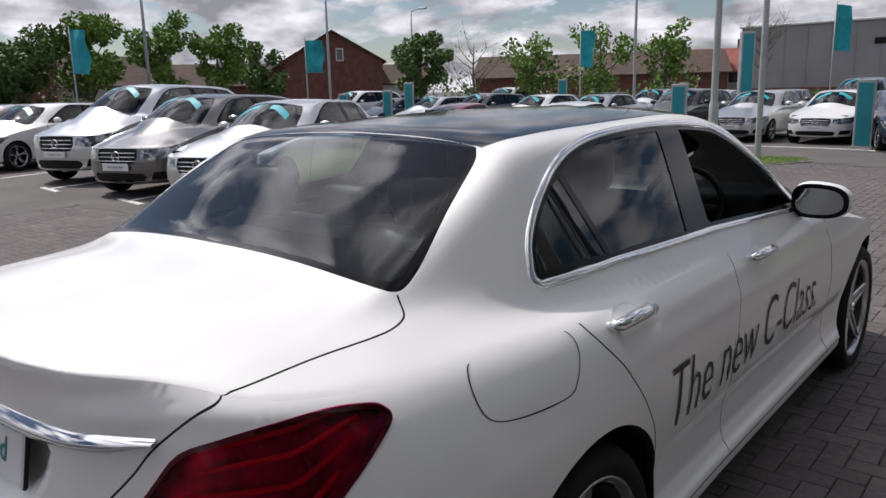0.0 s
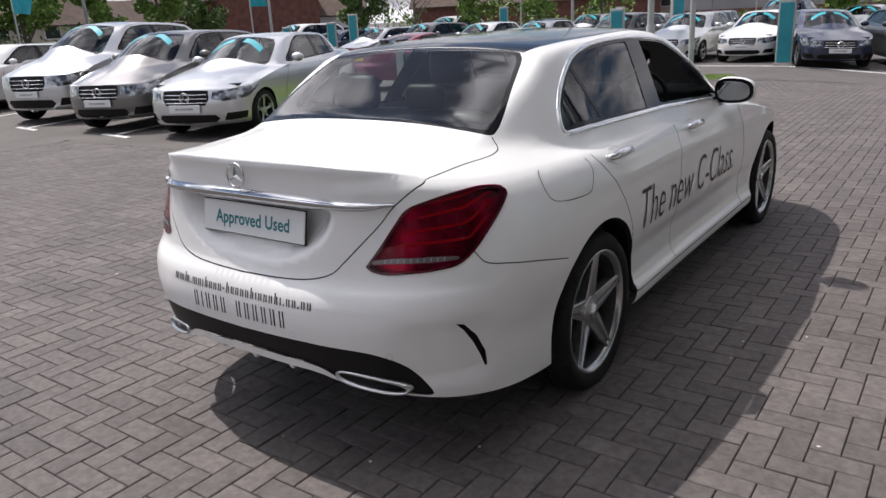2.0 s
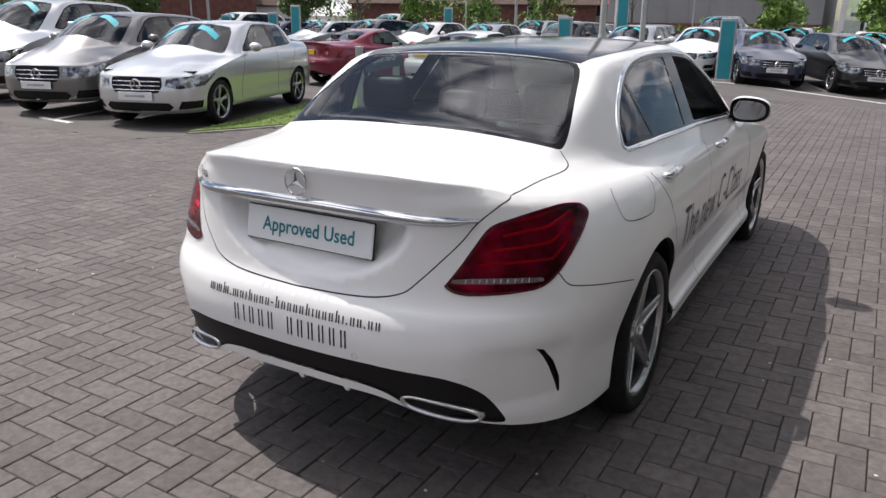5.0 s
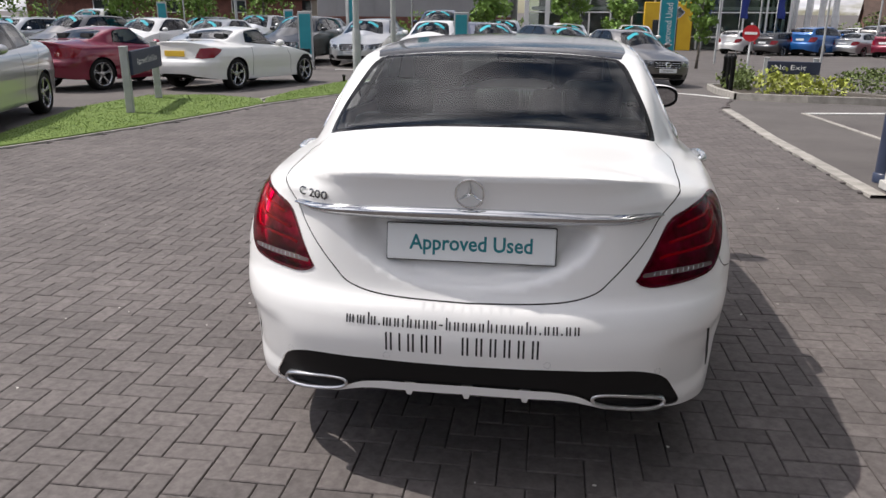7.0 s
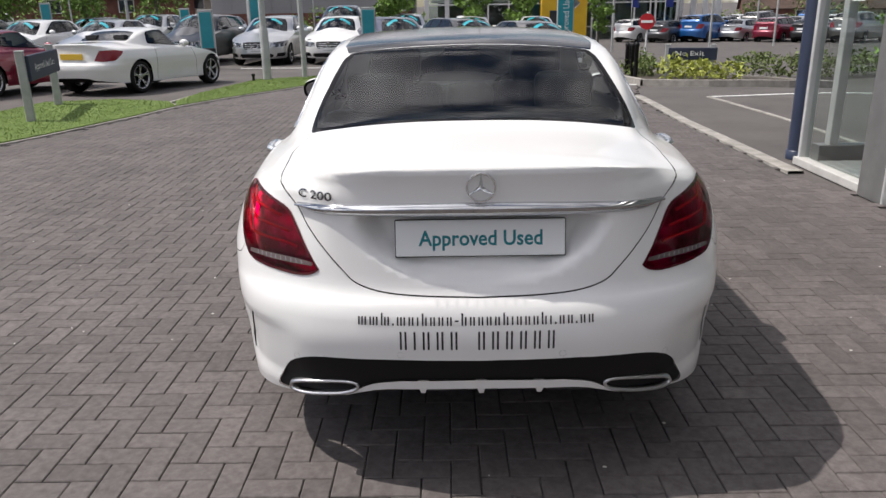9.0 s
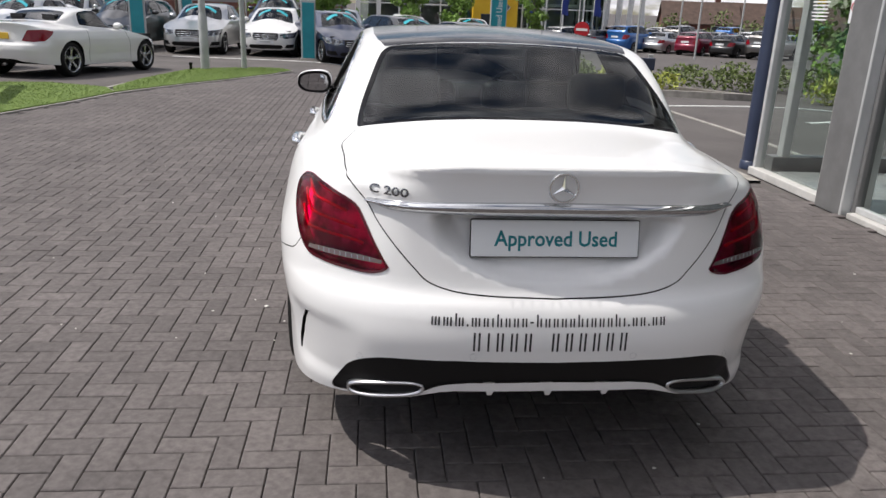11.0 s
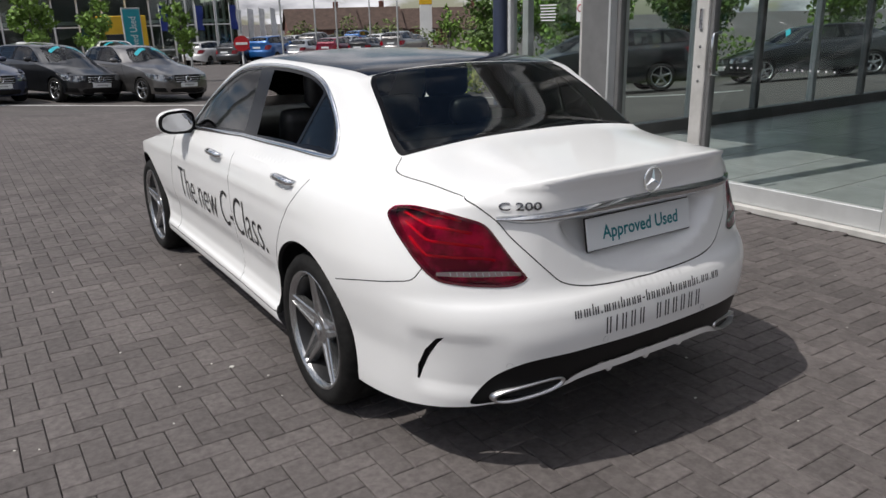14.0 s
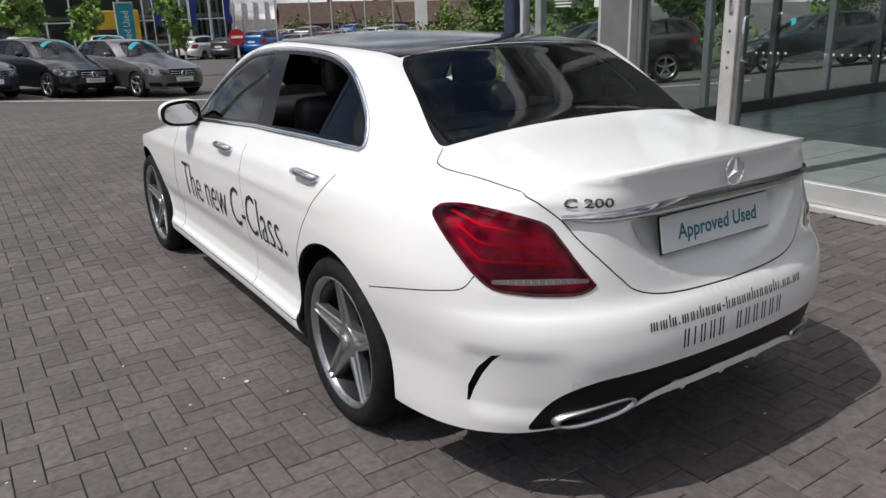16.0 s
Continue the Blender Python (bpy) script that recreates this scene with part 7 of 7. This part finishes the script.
# grey warehouse
t = thing("warehouse", Matrix.Translation((-10.6, 58.5, 0)), "plain grey clad warehouse with a flat roof", "warehouse")
part("wall", box_bm(15.5, 12, 5.6, 0.03, (0, 6, 2.8)), CLAD, t)
part("roof_trim", box_bm(15.8, 12.3, 0.16, 0.03, (0, 6, 5.66)), WHITE_CLAD, t)
for i in range(1, 10):
    part("cladding_joint", box_bm(0.05, 0.05, 5.5, 0, (-7.75 + 1.55 * i, -0.012, 2.8)), CLAD, t)
part("vent", box_bm(0.7, 0.1, 0.4, 0.02, (1.5, -0.03, 4.2)), BLACK, t, "dark wall vent")
part("lower_wall", box_bm(15.6, 0.2, 1.2, 0.02, (0, -0.05, 0.6)), BRICK, t, "brick lower wall")
# glass fronted dealership next door
t = thing("showroom_next_door", Matrix.Translation((7.7, 56.5, -1.0)) @ Matrix.Rotation(radians(-4), 4, "Z"), "white framed glass showroom with a yellow entrance", "showroom")
part("roof", box_bm(19.5, 14, 0.35, 0.03, (0, 6.6, 5.55)), WHITE_CLAD, t)
part("fascia", box_bm(19.4, 0.35, 1.0, 0.02, (0, -0.2, 4.95)), WHITE_CLAD, t, "deep white fascia")
part("back_wall", box_bm(19, 0.2, 5.4, 0, (0, 13, 2.7)), CLAD, t)
part("floor_slab", box_bm(19, 13, 0.15, 0, (0, 6.5, 0.02)), CONCRETE, t)
part("upper_floor", box_bm(18.6, 9, 0.25, 0, (0, 8.5, 2.9)), WHITE_CLAD, t)
for i in range(13):
    x = -9.3 + 18.6 * i / 12
    part("mullion", box_bm(0.34 if i in (0, 1) else 0.12, 0.14, 4.5, 0.01, (x, -0.1, 2.25)), WHITE_CLAD, t, "white upright")
    if i < 12:
        part("pane", box_bm(1.45, 0.03, 4.4, 0, (x + 0.775, -0.08, 2.22)), SHOP_GLASS, t)
for z in (0.9, 2.6):
    part("transom", box_bm(18.6, 0.08, 0.09, 0.005, (0, -0.1, z)), WHITE_CLAD, t)
for i in range(6):
    part("side_pane", box_bm(0.03, 2.0, 4.4, 0, (9.35, 0.2 + 2.1 * i + 1.0, 2.22)), SHOP_GLASS, t)
    part("side_mullion", box_bm(0.12, 0.12, 4.5, 0.01, (9.35, 0.1 + 2.1 * i, 2.25)), WHITE_CLAD, t)
en = part("entrance_block", box_bm(3.3, 1.4, 3.3, 0.04, (0.9, -1.2, 1.65)), YELLOW, t, "bright yellow entrance block")
part("entrance_door", box_bm(1.7, 0.2, 2.1, 0.02, (0.7, -1.85, 1.05)), PANE, en)
part("entrance_badge", box_bm(0.6, 0.06, 0.6, 0.05, (1.6, -1.93, 2.6), None, Matrix.Rotation(radians(45), 4, "Y")), CHROME, en, "silver diamond shape")
for i in range(7):
    part("fascia_bar", box_bm(0.48, 0.08, 0.55, 0.02, (-5.4 + 0.66 * i, -0.42, 4.95)), NAVY_SIGN, t, "dark plain block of the fascia sign")
for i in range(6):
    part("fascia_bar", box_bm(0.26, 0.06, 0.3, 0.02, (6.2 + 0.34 * i, -0.42, 4.75)), NAVY_SIGN, t)
x, y = at_az(31.7, 80, (-1.7, -1.6))
t = thing("totem_sign", Matrix.Translation((x, y, float(gz(x, y)))) @ Matrix.Rotation(-0.5, 4, "Z"), "tall white totem with a yellow head", "totem sign")
part("panel", box_bm(1.25, 0.3, 4.2, 0.03, (0, 0, 2.0)), WHITE_CLAD, t, "plain white panel")
part("head", box_bm(1.30, 0.34, 1.7, 0.03, (0, 0, 4.95)), YELLOW, t, "yellow head panel")
part("badge", box_bm(0.5, 0.06, 0.5, 0.04, (0, -0.19, 5.0), None, Matrix.Rotation(radians(45), 4, "Y")), WHITE_CLAD, t, "pale diamond shape")
# far cars of the neighbouring lot
rr2 = random.Random(9)
for i in range(20):
    az = 17.0 + 0.75 * i + rr2.uniform(-0.1, 0.1)
    d = 56 + 10 * (i % 3) + rr2.uniform(-1, 1)
    x, y = at_az(az, d, (-1.7, -1.6))
    s_, l_ = [(b_class, 4.36), (silver_c, 4.58), (ml, 4.78), (est, 4.6)][i % 4]
    repeat_car(s_, l_, x, y, 0.75, 0.66, [WHITE, DGREY, BLUE, SILVER, REDC, NBLACK, GREY, SILVER][(i * 3) % 8], "small distant parked car of the neighbouring lot")
# ---- the dealer's own showroom: glass front along the forecourt, glass end wall ----
FRAME = mottle(material("silver_frame", (0.55, 0.56, 0.56), 0.35, 0.3), (0.50, 0.51, 0.51), (0.60, 0.61, 0.61), 3.0)
PANEL = mottle(material("grey_metal_panel", (0.17, 0.17, 0.17), 0.45, 0.2), (0.15, 0.15, 0.15), (0.19, 0.19, 0.19), 4.0)
BLUECOL = mottle(material("dark_blue_column", (0.03, 0.04, 0.075), 0.35), (0.026, 0.035, 0.066), (0.036, 0.048, 0.088), 3.0)
TILE = mottle(material("pale_floor_tile", (0.33, 0.34, 0.34), 0.25), (0.28, 0.29, 0.29), (0.37, 0.38, 0.38), 2.5, rand=0.08)
SILL = mottle(material("pale_sill", (0.58, 0.57, 0.55), 0.6), (0.40, 0.39, 0.37), (0.52, 0.51, 0.49), 4.0)
CEIL = material("white_ceiling", (0.7, 0.7, 0.69), 0.8)
FX, FLOOR, TOPZ = 3.34, 0.035, 4.3
WY0, WY1 = -9.0, 5.25
fl = thing("showroom_floor", Matrix(), "pale grey tiled showroom floor", "floor", "", "structure")
part("floor_slab", box_bm(11.2, WY1 - WY0, 0.12, 0, (FX + 5.66, (WY0 + WY1) / 2, FLOOR - 0.07)), CONCRETE, fl)
me_t = None
for i in range(7):
    for j in range(12):
        if me_t is None:
            o = part("floor_tile", box_bm(1.19, 0.79, 0.02, 0.003), TILE, fl)
            me_t = o.data
        else:
            o = new("floor_tile", me_t)
            o.parent = fl
        o.matrix_local = Matrix.Translation((FX + 0.78 + 1.2 * i, WY1 - 0.55 - 0.8 * j, FLOOR))
def wall_member(name, sx, sy, sz, at, mat, parent, label="", bevel=0.006):
    o = part(name, box_bm(sx, sy, sz, bevel, at), mat, parent, label)
    o.visible_shadow = mat != SHOP_GLASS
    return o


fr = thing("wall_front", Matrix(), "glass shop front with pale sill and silver frames", "glass wall", "", "structure")
wall_member("threshold", 0.16, 3.5 - WY0, 0.05, (FX + 0.03, (WY0 + 3.5) / 2, 0.023), SILL, fr, "pale flat door threshold")
wall_member("head_beam", 0.30, WY1 - WY0, 0.40, (FX + 0.08, (WY0 + WY1) / 2, TOPZ + 0.2), FRAME, fr)


def front_pane(y0, y1, z0=0.09, x=FX + 0.05):
    o = obj("pane", [(x, y0, z0), (x, y1, z0), (x, y1, TOPZ), (x, y0, TOPZ)], [(3, 2, 1, 0)], SHOP_GLASS, fr, shade=False)
    o.visible_shadow = False


def upright(y, w, mat, depth=0.10, label="", name="mullion"):
    wall_member(name, depth, w, TOPZ, (FX + 0.05, y, TOPZ / 2), mat, fr, label)


# corner bay: low white frame, one tall pane
wall_member("bay_sill", 0.12, 1.24, 0.075, (FX + 0.02, 4.57, 0.04), SILL, fr, "low white window frame")
upright(5.16, 0.05, FRAME)
front_pane(4.01, 5.13, 0.07)
upright(3.965, 0.075, SILL, 0.14, "white upright beside the pier")
upright(3.745, 0.355, PANEL, 0.24, "dark grey metal pier", "pier")
upright(3.552, 0.026, FRAME, 0.26)
# fixed pane, then door leaves with deep bottom rails
wall_member("pane_rail", 0.06, 0.92, 0.05, (FX + 0.05, 3.08, 0.073), FRAME, fr)
upright(3.515, 0.045, PANEL, 0.08)
front_pane(2.63, 3.49)
upright(2.555, 0.125, SILL, 0.14, "wide pale door stile with a lock")
upright(2.475, 0.035, PANEL, 0.08)
for y0, y1 in ((0.92, 2.455), (-0.75, 0.83), (-2.4, -0.82), (-4.05, -2.47), (-5.7, -4.12), (-7.35, -5.77), (-8.95, -7.42)):
    front_pane(y0, y1, 0.21)
    wall_member("bottom_rail", 0.07, y1 - y0, 0.155, (FX + 0.05, (y0 + y1) / 2, 0.127), FRAME, fr, "pale grey door rail")
    upright(y0 - 0.035, 0.06, FRAME, 0.10, "silver door upright")
part("lock_plate", box_bm(0.02, 0.035, 0.16, 0.003, (FX - 0.028, 2.55, 1.52)), CHROME, fr)
for z in (1.30, 1.14, 1.02):
    v, f = lathe([(0.0, 0.0), (0.011, 0.0), (0.013, 0.006)], 10, "x")
    o = obj("screw", v, f, PANEL, fr)
    o.matrix_local = Matrix.Translation((FX - 0.026, 2.55, z))
obj("pull_handle", *tube([(FX + 0.04, 2.40, 1.07), (FX - 0.05, 2.40, 1.08), (FX - 0.06, 2.40, 1.12), (FX - 0.06, 2.40, 1.36), (FX - 0.05, 2.40, 1.40), (FX + 0.04, 2.40, 1.41)], 0.012, 8), CHROME, fr, label="steel pull handle")
sg = thing("no_smoking_notice", Matrix.Translation((FX + 0.035, 4.06, 1.62)), "small white no smoking notice on the glass", "notice")
part("card", box_bm(0.006, 0.10, 0.22, 0.001), PLATE, sg)
v, f = lathe([(0.026, -0.002), (0.036, -0.002), (0.036, 0.002)], 20, "x")
o = obj("red_ring", v, f, NOENTRY, sg)
o.matrix_local = Matrix.Translation((-0.006, 0, 0.02))
for k in range(9):
    wall_member("glass_text_bar", 0.004, 0.26 - 0.02 * (k % 3), 0.012, (FX + 0.04, 4.55, 1.80 - 0.03 * k - (0.03 if k > 2 else 0)), WHITE_INK, fr, "", 0)
dots = []
for k in range(24):
    y = 2.34 - 0.062 * k
    dots.append(cube_vf(0.003, 0.013, 0.013, (FX + 0.041, y, 1.135)))
for k, d_ in enumerate(dots[:5] + dots[9:16]):
    obj("glass_dot", *d_, WHITE_INK, fr, shade=False)
# column in front of the corner
t = thing("column", Matrix.Translation((3.46, 5.46, -0.02)), "round dark blue steel column at the glass corner", "column")
obj("shaft", *lathe([(0.092, 0.02), (0.092, 4.6)], 28, "z"), BLUECOL, t)
obj("foot_ring", *lathe([(0.105, 0.02), (0.105, 0.10), (0.092, 0.11)], 28, "z"), BLUECOL, t)
# end wall
en_ = thing("wall_end", Matrix(), "glass end wall with slim silver frames", "glass wall", "", "structure")
wall_member("sill", 10.6, 0.16, 0.16, (FX + 5.5, WY1, 0.10), PANEL, en_)
for i in range(8):
    x = FX + 0.35 + 1.45 * i
    wall_member("mullion", 0.09, 0.10, TOPZ, (x, WY1, TOPZ / 2), PANEL if i % 2 else FRAME, en_)
    if i < 7:
        o = obj("pane", [(x + 0.045, WY1, 0.18), (x + 1.405, WY1, 0.18), (x + 1.405, WY1, TOPZ), (x + 0.045, WY1, TOPZ)], [(0, 1, 2, 3)], SHOP_GLASS, en_, shade=False)
        o.visible_shadow = False
wall_member("head_beam", 11, 0.3, 0.4, (FX + 5.5, WY1 + 0.02, TOPZ + 0.2), FRAME, en_)
tagged(part("wall_back", box_bm(0.2, WY1 - WY0, 4.7, 0, (FX + 11.2, (WY0 + WY1) / 2, 2.45)), WHITE_CLAD, None), "plain white rear wall of the showroom", "wall", "", "structure")
tagged(part("wall_south", box_bm(11.2, 0.2, 4.7, 0, (FX + 5.6, WY0, 2.45)), WHITE_CLAD, None), "plain white far wall of the showroom", "wall", "", "structure")
tagged(part("ceiling", box_bm(11.4, WY1 - WY0 + 0.4, 0.25, 0, (FX + 5.6, (WY0 + WY1) / 2, TOPZ + 0.53)), CEIL, None), "flat white showroom ceiling", "ceiling", "", "structure")
tagged(part("roof_edge", box_bm(11.9, WY1 - WY0 + 0.8, 0.30, 0.02, (FX + 5.6, (WY0 + WY1) / 2, TOPZ + 0.82)), FRAME, None), "silver roof edge of the showroom", "roof", "", "structure")
for x, y in ((8.7, 1.0), (6.4, -2.5)):
    t = thing("column", Matrix.Translation((x, y, FLOOR)), "round dark interior column", "column", "columns of the showroom")
    obj("shaft", *lathe([(0.14, 0), (0.14, 4.3)], 20, "z"), BLUECOL, t)
# ---- herringbone paving: nearest blocks one by one, the rest as one field ----
BW, BL, JT = 0.10, 0.20, 0.0036


def block(sx, sy, x, y, rng, tilt=0.0):
    """Block top with a rounded arris; its sides reach down into the joint."""
    a, b, c = sx / 2 - JT / 2, sy / 2 - JT / 2, 0.0035
    dz = rng.uniform(-0.0015, 0.0015)
    tx, ty = rng.uniform(-0.004, 0.004), rng.uniform(-0.004, 0.004)
    v = []
    for q, z in ((0.0, -0.03), (0.0, -c), (c, 0.0)):
        for s, t in ((-1, -1), (1, -1), (1, 1), (-1, 1)):
            px, py = x + s * (a - q), y + t * (b - q)
            v.append((px, py, z + dz + tx * s * a + ty * t * b))
    f = [(8, 9, 10, 11)] + [(r * 4 + i, r * 4 + (i + 1) % 4, r * 4 + 4 + (i + 1) % 4, r * 4 + 4 + i) for r in (0, 1) for i in range(4)]
    return v, f


PAVED = [(-9.3, -4.5), (3.22, -4.5), (3.22, 3.9), (3.04, 4.7), (3.02, 8.0), (3.10, 10.9), (3.9, 13.9), (2.2, 15.8), (-2.3, 15.9)] + [(x + 0.09, y - 0.03) for x, y in KERB1[::-1]][1:] + [(-6.6, 4.55), (-9.3, 4.4)]
bed = flat_poly("paving", PAVED, 0.0, JOINT, "grey brown herringbone block paving with sandy joints", "paving", step=0.8)
strip("kerb", [(-9.35, 4.42), (-6.6, 4.57), (-6.25, 5.1)], 0.16, 0.0, ASPHALT, "dark flush edging where paving meets asphalt", "kerb", 0.018)
strip("kerb", [(3.1, -4.5), (-9.35, -4.5), (-9.35, 4.42)], 0.24, 0.0, ASPHALT, "dark flush edging round the paving", "kerb", 0.018)
rngp = random.Random(11)
nearest, V_, F_all = [], [], []
i0, i1, j0, j1 = int(-9.3 / BW), int(4.0 / BW), int(-4.5 / BW), int(16.0 / BW)
cand = []
for j in range(j0, j1):
    for i in range(i0, i1):
        k = (i - j) % 4
        if k == 0:
            cand.append((i * BW + BW, j * BW + BW / 2, BL, BW))
        elif k == 3:
            cand.append((i * BW + BW / 2, j * BW + BW, BW, BL))
cc = np.array(cand)
ok = inside(PAVED, cc[:, :2])
shared = {}
OFF = 0.014
for (x, y, sx, sy), keep_ in zip(cand, ok):
    if not keep_:
        continue
    if -2.05 < x < -0.75 and -0.35 < y < 3.9:
        nearest.append((x, y, sx, sy))
        continue
    v, f = block(sx, sy, x, y, rngp)
    k = len(V_)
    z0 = float(gz(x, y)) + OFF
    V_ += [(a, b, c + z0) for a, b, c in v]
    F_all += [tuple(q + k for q in r) for r in f]
field = obj("paving_blocks", V_, F_all, PAVER_I, bed, shade=False)
tagged(field, "grey brown paving blocks in herringbone", "", "", "stuff")
for n_, (x, y, sx, sy) in enumerate(nearest):
    key = (sx > sy, n_ % 4)
    if key not in shared:
        v, f = block(sx, sy, 0, 0, rngp)
        me = bpy.data.meshes.new("paving_block")
        me.from_pydata([tuple(q) for q in v], [], f)
        me.materials.append(PAVER)
        shared[key] = me
    o = new("paving_block", shared[key])
    o.parent = bed
    o.matrix_local = Matrix.Translation((x, y, float(gz(x, y)) + OFF))
print("near blocks", len(nearest), "field", len(F_all) // 9)
# pale litter specks on the paving
SPECK = material("pale_litter", (0.6, 0.58, 0.54), 0.8)
rs = random.Random(3)
for x, y, r in [(-1.09, 1.61, 0.012), (-1.16, 1.70, 0.006), (-1.35, 1.55, 0.007), (-0.98, 1.42, 0.006), (-1.5, 2.1, 0.006), (-1.0, 1.2, 0.005)] + [(rs.uniform(-4, 2.6), rs.uniform(-0.8, 5), rs.uniform(0.003, 0.007)) for _ in range(60)]:
    bm = bmesh.new()
    bmesh.ops.create_icosphere(bm, subdivisions=1, radius=r)
    for q in bm.verts:
        q.co = (q.co.x * rs.uniform(0.6, 1.4), q.co.y * rs.uniform(0.6, 1.4), q.co.z * 0.4)
    o = part("litter_speck", bm, SPECK, None)
    o.matrix_world = Matrix.Translation((x, y, float(gz(x, y)) + OFF + r * 0.3))
    tagged(o, "tiny pale scrap lying on the paving", "litter", "scraps on the paving")
